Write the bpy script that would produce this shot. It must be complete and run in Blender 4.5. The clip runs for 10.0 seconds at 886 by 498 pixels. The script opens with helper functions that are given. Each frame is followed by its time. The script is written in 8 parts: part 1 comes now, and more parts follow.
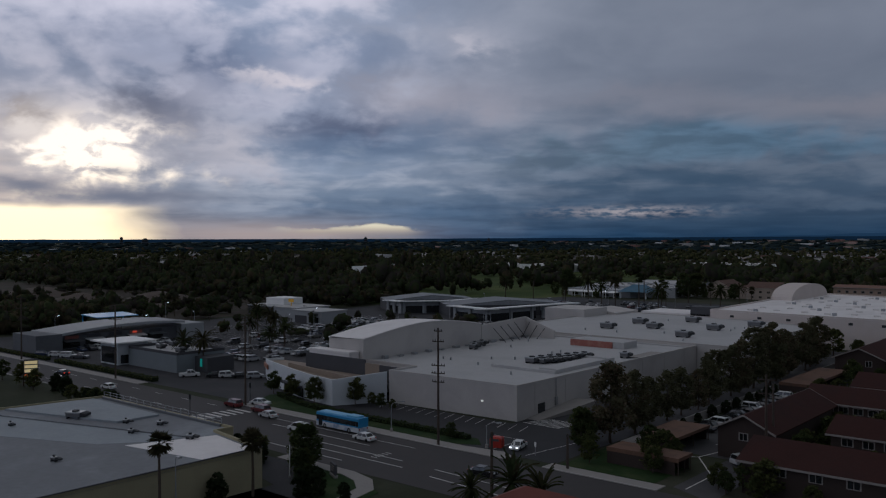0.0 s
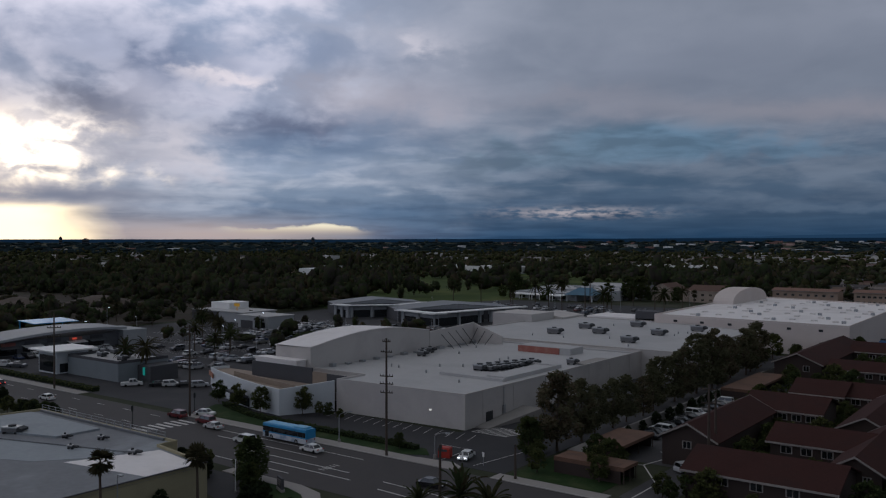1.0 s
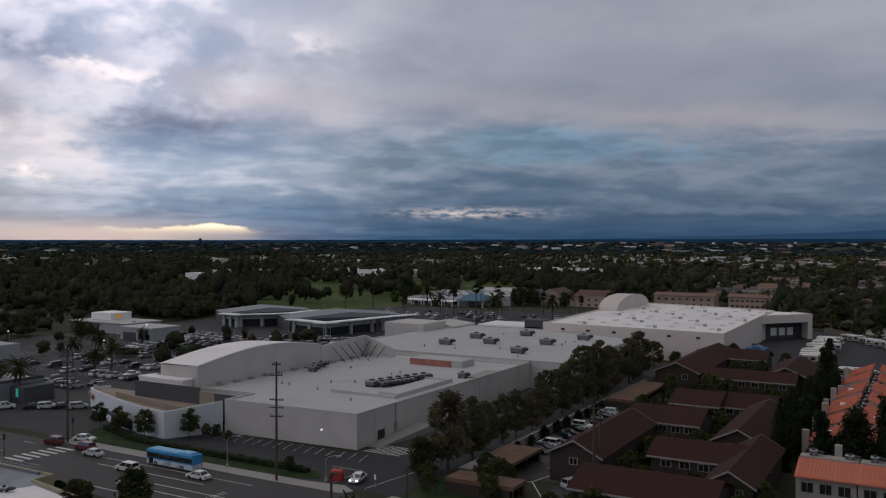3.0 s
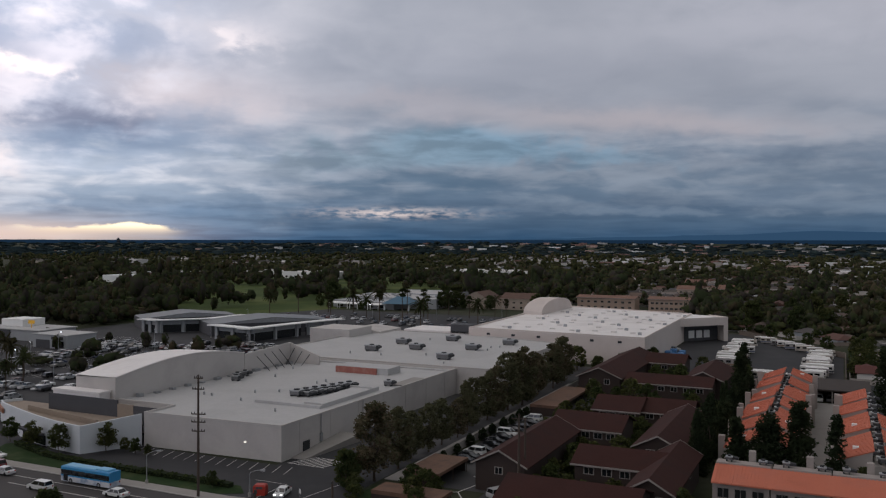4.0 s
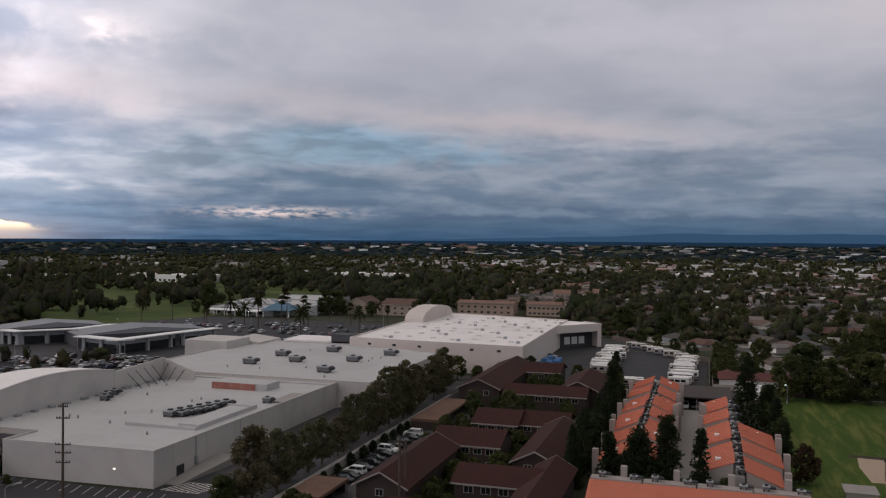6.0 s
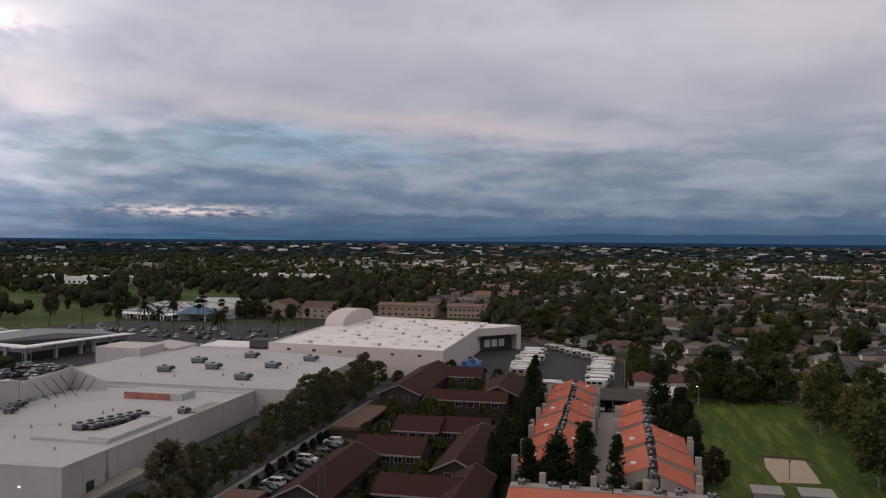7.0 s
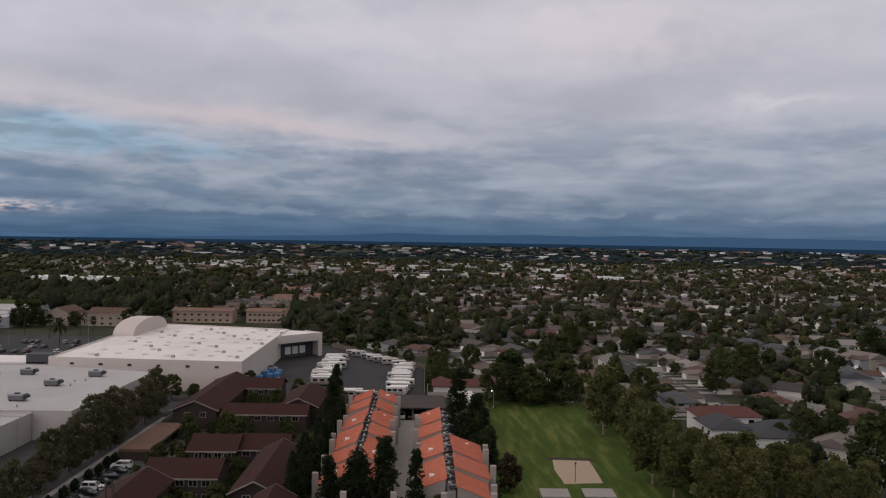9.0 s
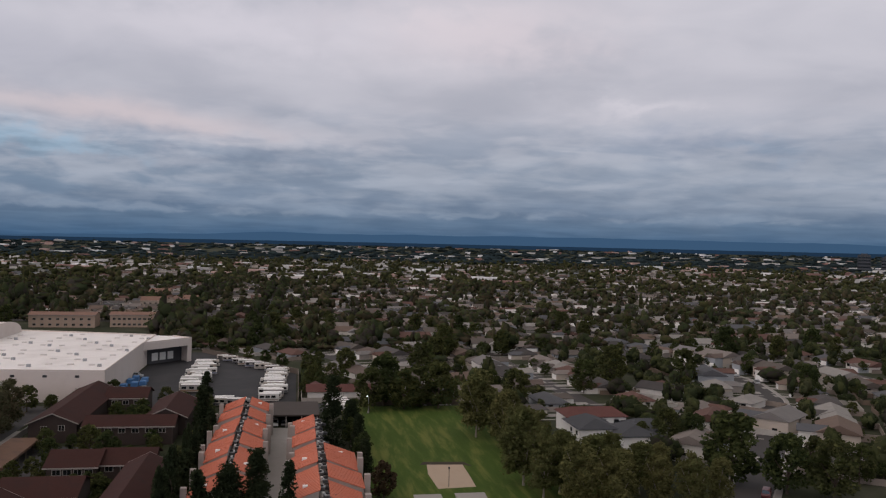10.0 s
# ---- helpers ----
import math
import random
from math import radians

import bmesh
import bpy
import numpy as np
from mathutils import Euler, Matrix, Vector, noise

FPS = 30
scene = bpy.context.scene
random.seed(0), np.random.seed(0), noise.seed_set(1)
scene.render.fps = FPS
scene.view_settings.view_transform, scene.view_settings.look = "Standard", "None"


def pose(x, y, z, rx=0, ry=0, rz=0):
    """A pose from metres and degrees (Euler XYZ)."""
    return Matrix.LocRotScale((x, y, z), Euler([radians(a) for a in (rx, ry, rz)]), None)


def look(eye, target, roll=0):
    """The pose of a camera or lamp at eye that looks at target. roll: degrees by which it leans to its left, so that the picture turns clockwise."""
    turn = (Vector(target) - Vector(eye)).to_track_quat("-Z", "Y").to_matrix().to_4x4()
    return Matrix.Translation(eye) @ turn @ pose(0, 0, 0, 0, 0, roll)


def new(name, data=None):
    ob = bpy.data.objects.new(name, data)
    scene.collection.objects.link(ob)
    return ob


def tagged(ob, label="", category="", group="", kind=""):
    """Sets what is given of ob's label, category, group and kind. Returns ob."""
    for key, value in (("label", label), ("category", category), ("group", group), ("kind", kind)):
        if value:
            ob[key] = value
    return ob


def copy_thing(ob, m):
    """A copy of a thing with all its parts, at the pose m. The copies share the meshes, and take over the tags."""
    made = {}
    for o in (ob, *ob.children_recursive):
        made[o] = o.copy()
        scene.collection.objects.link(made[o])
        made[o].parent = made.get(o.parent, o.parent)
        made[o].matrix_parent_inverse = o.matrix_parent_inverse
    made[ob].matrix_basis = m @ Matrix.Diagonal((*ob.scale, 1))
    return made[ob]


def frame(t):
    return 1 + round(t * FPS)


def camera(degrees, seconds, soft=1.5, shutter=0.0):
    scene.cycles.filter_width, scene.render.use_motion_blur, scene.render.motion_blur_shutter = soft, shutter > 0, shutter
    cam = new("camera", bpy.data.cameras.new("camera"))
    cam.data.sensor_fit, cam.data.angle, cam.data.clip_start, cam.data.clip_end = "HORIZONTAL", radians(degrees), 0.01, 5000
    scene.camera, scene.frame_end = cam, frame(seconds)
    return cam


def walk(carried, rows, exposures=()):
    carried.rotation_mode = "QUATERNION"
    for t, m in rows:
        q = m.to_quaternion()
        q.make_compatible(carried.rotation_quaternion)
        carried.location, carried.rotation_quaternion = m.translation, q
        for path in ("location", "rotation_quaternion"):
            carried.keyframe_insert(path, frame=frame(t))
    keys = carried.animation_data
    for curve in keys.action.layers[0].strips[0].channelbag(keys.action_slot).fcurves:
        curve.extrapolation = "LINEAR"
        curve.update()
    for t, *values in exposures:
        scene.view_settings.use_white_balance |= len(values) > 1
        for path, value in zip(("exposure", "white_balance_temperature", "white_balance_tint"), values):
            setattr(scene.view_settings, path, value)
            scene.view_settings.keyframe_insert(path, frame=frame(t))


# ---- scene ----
cam = camera(54.63, 10.0, 1.2)
PATH = [
    (0.0, pose(0.00, 0.00, 37.76, 89.309, 0.130, 40.648)),
    (0.5, pose(-0.16, 0.09, 38.66, 89.306, 0.050, 38.791)),
    (1.0, pose(-0.22, 0.09, 39.55, 89.331, -0.013, 37.173)),
    (1.5, pose(-0.23, 0.05, 40.52, 89.343, -0.042, 35.613)),
    (2.0, pose(-0.12, 0.06, 41.47, 89.341, -0.058, 34.147)),
    (2.5, pose(0.02, 0.05, 42.42, 89.340, -0.045, 32.436)),
    (4.0, pose(-0.14, 0.14, 45.38, 89.368, -0.231, 25.073)),
    (4.5, pose(-0.14, 0.20, 46.34, 89.362, -0.323, 23.585)),
    (5.0, pose(-0.07, 0.26, 47.26, 89.366, -0.392, 21.758)),
    (5.5, pose(-0.21, 0.31, 48.25, 89.389, -0.469, 19.546)),
    (7.0, pose(-0.32, 0.70, 51.09, 89.419, -0.647, 11.897)),
    (7.5, pose(-0.27, 0.80, 52.10, 89.415, -0.701, 9.000)),
    (8.0, pose(-0.21, 0.84, 53.02, 89.431, -0.746, 6.068)),
    (8.5, pose(-0.22, 0.92, 53.82, 89.467, -0.874, 2.624)),
    (9.0, pose(-0.31, 0.96, 54.68, 89.499, -1.027, -1.259)),
    (9.5, pose(-0.33, 0.96, 55.65, 89.535, -1.199, -5.292)),
    (10.0, pose(-0.24, 0.98, 56.55, 89.599, -1.309, -9.544)),
]
walk(cam, PATH, exposures=[(0, -1.40, 5300, 9), (1, -1.10, 5400, 9), (2.5, -0.72, 5680, 9.5), (4, -0.38, 5950, 10), (5.5, -0.22, 6130, 12), (7.5, -0.04, 6280, 14), (8.5, -0.02, 6300, 14), (10, 0.10, 6300, 14)])


# ---------- node arithmetic ----------
class Net:
    """Short writing for arithmetic in a node tree."""

    def __init__(self, tree):
        self.tree, self.links = tree, tree.links

    def node(self, kind, **values):
        n = self.tree.nodes.new(kind)
        for key, value in values.items():
            n.inputs[key.replace("_", " ")].default_value = value
        return n

    def put(self, socket, value):
        if isinstance(value, bpy.types.NodeSocket):
            self.links.new(value, socket)
        else:
            socket.default_value = value

    def m(self, op, *args, clamp=False):
        n = self.tree.nodes.new("ShaderNodeMath")
        n.operation, n.use_clamp = op, clamp
        for k, a in enumerate(args):
            self.put(n.inputs[k], a)
        return n.outputs[0]

    def add(self, a, b): return self.m("ADD", a, b)
    def sub(self, a, b): return self.m("SUBTRACT", a, b)
    def mul(self, a, b): return self.m("MULTIPLY", a, b)
    def div(self, a, b): return self.m("DIVIDE", a, b)

    def total(self, *args):
        out = args[0]
        for a in args[1:]:
            out = self.add(out, a)
        return out

    def step(self, v, lo, hi, a=0.0, b=1.0):
        n = self.tree.nodes.new("ShaderNodeMapRange")
        n.interpolation_type = "SMOOTHSTEP"
        for k, x in enumerate((v, lo, hi, a, b)):
            self.put(n.inputs[k], x)
        return n.outputs[0]

    def vec(self, x, y, z):
        n = self.tree.nodes.new("ShaderNodeCombineXYZ")
        for k, a in enumerate((x, y, z)):
            self.put(n.inputs[k], a)
        return n.outputs[0]

    def noise(self, vector, scale, detail=5.0, rough=0.55, distort=0.0):
        n = self.tree.nodes.new("ShaderNodeTexNoise")
        self.put(n.inputs["Vector"], vector)
        n.inputs["Scale"].default_value, n.inputs["Detail"].default_value = scale, detail
        n.inputs["Roughness"].default_value, n.inputs["Distortion"].default_value = rough, distort
        return n.outputs["Fac"]

    def mix(self, f, a, b, mode="MIX"):
        n = self.tree.nodes.new("ShaderNodeMix")
        n.data_type, n.blend_type = "RGBA", mode
        self.put(n.inputs["Factor"], f)
        for s, v in (("A", a), ("B", b)):
            sock = [i for i in n.inputs if i.name == s and i.type == "RGBA"][0]
            self.put(sock, (*v, 1) if isinstance(v, tuple) and len(v) == 3 else v)
        return [o for o in n.outputs if o.type == "RGBA"][0]

    def ramp(self, f, stops, constant=False):
        n = self.tree.nodes.new("ShaderNodeValToRGB")
        n.color_ramp.interpolation = "CONSTANT" if constant else "LINEAR"
        el = n.color_ramp.elements
        while len(el) < len(stops):
            el.new(0.5)
        for e, (p, c) in zip(el, stops):
            e.position, e.color = p, (*c, 1)
        self.put(n.inputs[0], f)
        return n.outputs[0]


# ---------- world: an evening sky under broken cloud ----------
SUN_AZ = radians(65.5)   # to the left of +y
world = bpy.data.worlds.new("evening_sky")
world.use_nodes = True
scene.world = world
world.node_tree.nodes.clear()
W = Net(world.node_tree)
coord = W.tree.nodes.new("ShaderNodeTexCoord").outputs["Generated"]
sep = W.tree.nodes.new("ShaderNodeSeparateXYZ")
W.put(sep.inputs[0], coord)
sx, sy, sz = sep.outputs
DEG = 57.29578
az = W.mul(W.m("ARCTAN2", W.mul(sx, -1), sy), DEG)
el = W.mul(W.m("ARCSINE", sz), DEG)
zz = W.add(W.m("MAXIMUM", sz, 0.0), 0.13)
plane = W.vec(W.div(sx, zz), W.div(sy, zz), 0.0)
zl = W.add(W.m("MAXIMUM", sz, 0.0), 0.06)
sheets = W.vec(W.div(sx, zl), W.div(sy, zl), 0.0)
dome = W.vec(W.mul(az, 0.10), W.mul(el, 0.17), 0.0)
big = W.noise(plane, 0.95, 3, 0.45, 0.35)
mid = W.noise(plane, 2.3, 4, 0.48, 0.5)
thin = W.noise(sheets, 0.75, 5, 0.5, 0.3)
puff = W.noise(dome, 1.0, 5, 0.45, 0.3)
puff2 = W.noise(dome, 2.3, 5, 0.48, 0.25)
puff3 = W.noise(dome, 5.2, 6, 0.55, 0.3)
left = W.step(az, 14, 52)                      # towards the sunset
high = W.step(el, 2.5, 7.5)
layer = W.total(W.mul(big, 0.50), W.mul(mid, 0.36), W.mul(thin, 0.14))
low_layer = W.total(W.mul(thin, 0.6), W.mul(mid, 0.4))
heap = W.total(W.mul(puff, 0.55), W.mul(puff2, 0.33), W.mul(puff3, 0.12))
shape = W.add(W.mul(layer, W.sub(1.0, W.mul(left, 0.7))), W.mul(heap, W.mul(left, 0.7)))
shape = W.add(W.mul(shape, high), W.mul(low_layer, W.sub(1.0, high)))
wob, wob2, wob3 = W.sub(puff2, 0.5), W.sub(puff, 0.5), W.sub(puff3, 0.5)
waz = W.add(az, W.add(W.mul(wob, 10), W.mul(wob3, 6)))
wel = W.add(el, W.total(W.mul(wob, 3.0), W.mul(wob2, 2.0), W.mul(wob3, 2.4)))


def spot(a, e, wa, we, u=waz, v=wel):
    """A soft oval patch of the sky at azimuth a and elevation e, in degrees."""
    p, q = W.div(W.sub(u, a), wa), W.div(W.sub(v, e), we)
    return W.m("EXPONENT", W.mul(W.add(W.mul(p, p), W.mul(q, q)), -1.0))


def shaded(base, mask, colour):
    return W.mix(mask, base, W.mix(1.0, base, colour, "MULTIPLY"))


clear = W.tree.nodes.new("ShaderNodeTexSky")
clear.sky_type, clear.sun_disc = "NISHITA", False
clear.sun_elevation, clear.sun_rotation = radians(4), -SUN_AZ
clear.air_density, clear.dust_density = 1.2, 1.5
# cloud brightness by height, from the dark rain band over the horizon to the zenith
lum = W.ramp(W.m("MULTIPLY", W.add(el, W.mul(wob, 1.4)), 1 / 40, clamp=True), [
    (0.0, (0.052, 0.112, 0.195)), (0.035, (0.112, 0.172, 0.246)), (0.075, (0.245, 0.292, 0.350)),
    (0.13, (0.338, 0.376, 0.424)), (0.22, (0.440, 0.448, 0.484)), (0.42, (0.555, 0.548, 0.575)), (0.62, (0.49, 0.475, 0.452)), (1.0, (0.43, 0.415, 0.39))])
light = W.step(shape, 0.36, 0.64)
calm = W.mix(left, (0.86, 0.87, 0.89), (0.78, 0.83, 0.90))
lit = W.mix(left, (1.10, 1.08, 1.07), (1.50, 1.46, 1.44))
cloud = W.mix(light, W.mix(1.0, lum, calm, "MULTIPLY"), W.mix(1.0, lum, lit, "MULTIPLY"))
cloud = shaded(cloud, W.step(az, 27, 50), (1.95, 1.83, 1.74))
# long rows of cloud low down, their shaded sides bluer
rows = W.noise(W.vec(W.mul(az, 0.075), W.mul(el, 0.46), 0.3), 1.5, 6, 0.5, 0.5)
fine_rows = W.noise(W.vec(W.mul(az, 0.20), W.mul(el, 0.66), 4.3), 1.7, 5, 0.5, 0.4)
rowed = W.mul(W.mul(W.step(el, 0.9, 2.2), W.step(el, 10, 5.5)), W.step(az, -30, 22, 0.62, 1.0))
row = W.step(W.add(W.mul(rows, 0.6), W.mul(fine_rows, 0.4)), 0.40, 0.60)
cloud = shaded(cloud, rowed, W.mix(row, (0.74, 0.81, 0.88), (1.17, 1.14, 1.12)))
# a ragged pale edge over the rain band
ragged = W.add(el, W.mul(W.sub(W.noise(W.vec(W.mul(az, 0.5), W.mul(el, 1.2), 1.0), 1.2, 5, 0.55), 0.5), 1.1))
cloud = W.mix(W.mul(W.mul(W.step(ragged, 1.45, 1.75), W.step(ragged, 2.3, 1.9)), W.mul(W.step(fine_rows, 0.42, 0.60), W.step(az, 40, 28, 0.0, 0.22))), cloud, (0.36, 0.41, 0.47))
# heaps with lit tops towards the sunset
heaped = W.mul(W.step(az, 33, 50), W.step(el, 2.4, 4.5))
cloud = shaded(cloud, heaped, W.mix(W.step(heap, 0.44, 0.545), (0.80, 0.86, 0.94), (1.26, 1.20, 1.17)))
# darker bellies of the heaped clouds
for a_, e_, wa, we, amount, tone in (
        (58.3, 8.0, 3.4, 1.9, 1.0, (0.36, 0.41, 0.50)), (60.0, 12.2, 7.0, 2.2, 0.85, (0.52, 0.58, 0.67)), (54.6, 10.8, 2.6, 1.6, 0.9, (0.42, 0.48, 0.58)),
        (65.8, 7.4, 1.5, 1.0, 0.95, (0.32, 0.34, 0.40)), (47.0, 7.0, 5.0, 1.2, 0.95, (0.50, 0.50, 0.56)), (56.0, 5.0, 3.0, 0.8, 0.6, (0.62, 0.62, 0.68)),
        (21.0, 11.2, 11.0, 2.4, 0.7, (0.86, 0.87, 0.90)), (40.0, 4.4, 5.0, 0.8, 0.35, (0.66, 0.72, 0.80)), (5.0, 5.2, 9.0, 0.6, 0.8, (0.76, 0.78, 0.82)),
        (-27.0, 6.4, 6.0, 1.0, 0.6, (0.74, 0.80, 0.88)), (45.5, 12.0, 5.0, 1.0, 0.5, (0.74, 0.78, 0.85))):
    cloud = shaded(cloud, W.mul(spot(a_, e_, wa, we), amount), tone)
# pale and pink undersides that still catch the sun
slope = W.sub(W.add(W.mul(wel, 0.6), W.mul(el, 0.4)), W.mul(W.sub(waz, 12.0), 0.075))
for a_, e_, wa, we, amount, tone, v in (
        (12.0, 7.6, 11.0, 0.75, 0.80, (0.60, 0.525, 0.522), slope), (27.0, 8.8, 6.0, 0.8, 0.45, (0.62, 0.55, 0.56), wel), (42.0, 9.2, 6.5, 1.5, 0.65, (0.90, 0.76, 0.74), wel),
        (54.0, 6.0, 2.6, 1.6, 0.8, (1.45, 1.24, 1.16), wel), (43.0, 4.4, 7.0, 0.7, 0.5, (0.86, 0.86, 0.90), wel), (51.2, 10.3, 1.8, 0.5, 0.6, (2.2, 1.75, 1.5), wel), (39.0, 12.6, 1.8, 0.8, 0.75, (1.5, 1.28, 1.2), wel),
        (41.5, 13.4, 5.0, 0.7, 0.5, (1.05, 0.95, 0.95), wel), (-12.0, 14.0, 8.0, 2.6, 0.55, (0.74, 0.65, 0.65), wel), (-22.0, 9.3, 4.0, 0.5, 0.5, (0.66, 0.63, 0.65), wel),
        (4.0, 13.5, 9.0, 2.0, 0.45, (0.70, 0.66, 0.69), wel)):
    cloud = W.mix(W.mul(spot(a_, e_, wa, we, waz, v), amount), cloud, tone)
# one long gap of clear blue
clear_blue = W.mix(0.03, W.mix(row, (0.105, 0.220, 0.345), (0.205, 0.372, 0.535)), clear.outputs[0])
gaz, gel = W.add(az, W.mul(wob, 9)), W.add(el, W.add(W.mul(wob, 2.2), W.mul(wob2, 1.5)))
gap = W.m("MINIMUM", W.total(spot(25, 6.4, 7.0, 1.2, gaz, gel), W.mul(spot(34, 5.0, 8, 1.1), 0.50), W.mul(spot(16, 5.4, 8, 0.8), 0.50), W.mul(spot(-30, 6.3, 5, 0.9), 0.30)), 1.0)
cloud = W.mix(W.mul(W.step(gap, 0.12, 0.80), 0.85), cloud, clear_blue)
cloud = W.mix(W.mul(spot(26, 3.7, 15, 1.3, gaz, gel), W.sub(0.46, W.mul(row, 0.36))), cloud, (0.090, 0.170, 0.250))
# breaks towards the low sun
warm = W.mul(spot(70, 3.4, 11.5, 5.6, az, el), W.step(shape, 0.36, 0.60, 0.45, 1.0))
cloud = W.mix(W.mul(warm, 0.75), cloud, (2.2, 1.55, 1.05))
cloud = W.mix(W.mul(spot(53, 0.3, 9, 1.0, az, el), 0.8), cloud, (1.30, 0.92, 0.70))
cloud = W.mix(W.mul(spot(48, 3.4, 10, 1.8), 0.60), cloud, W.mix(row, (0.52, 0.58, 0.66), (1.15, 1.08, 1.05)))
lumps = W.step(W.noise(W.vec(W.mul(az, 0.8), W.mul(el, 2.6), 0.0), 1.6, 5, 0.5), 0.36, 0.62)
cloud = W.mix(W.mul(W.mul(spot(28.4, 1.75, 4.2, 0.33, az, W.add(el, W.mul(wob, 0.5))), 0.8), lumps), cloud, (1.15, 0.92, 0.80))
rag = W.mul(wob3, 0.9)
bump_ = W.m("EXPONENT", W.mul(W.m("POWER", W.div(W.sub(az, 45.2), 2.0), 2.0), -1.0))
crest = W.total(0.74, W.mul(bump_, 0.34), rag)
strip = W.mul(W.mul(W.step(W.sub(crest, el), 0.0, 0.22), W.step(el, 0.1, 0.9, 0.15, 0.9)), W.mul(W.step(az, 41.4, 43.4), W.step(az, 53.0, 48.5)))
over = W.mul(W.step(puff2, 0.40, 0.60), W.step(puff3, 0.36, 0.60))
hole = W.m("MINIMUM", W.total(
    W.mul(W.mul(spot(63.6, 6.1, 3.6, 1.7), 1.9), W.add(0.25, W.mul(over, 0.9))),
    W.mul(W.mul(spot(69, 4.6, 5.0, 2.0), 1.2), over),
    W.mul(W.mul(W.step(W.add(az, W.mul(wob, 5)), 57.5, 63.0), W.step(W.add(el, W.mul(wob, 0.8)), 2.35, 1.75)), W.step(az, 90, 80))), 1.0)
cloud = W.mix(strip, cloud, W.mix(W.step(el, 0.3, 1.0), (1.5, 1.08, 0.66), (2.3, 1.85, 1.15)))
cloud = W.mix(hole, cloud, W.mix(W.step(el, 0.2, 5.5), (4.2, 3.0, 1.55), (3.6, 2.8, 2.0)))
for a_, e_, wa, we, amount in ((60.5, 2.75, 5.5, 0.45, 0.9), (66.5, 3.2, 2.0, 0.35, 0.85), (61.5, 4.4, 1.2, 0.3, 0.6)):
    cloud = W.mix(W.mul(spot(a_, e_, wa, we, az, W.add(el, W.mul(wob, 1.8))), amount), cloud, (0.50, 0.48, 0.53))
background = W.tree.nodes.new("ShaderNodeBackground")
W.put(background.inputs["Color"], cloud)
background.inputs["Strength"].default_value = 1.0
W.links.new(background.outputs[0], W.tree.nodes.new("ShaderNodeOutputWorld").inputs["Surface"])

sun = new("sun", bpy.data.lights.new("sun", "SUN"))
sun.data.energy, sun.data.angle, sun.data.color = 0.12, radians(14), (1.0, 0.90, 0.80)
sun.matrix_world = look((0, 0, 0), (math.sin(SUN_AZ), -math.cos(SUN_AZ), -0.16))


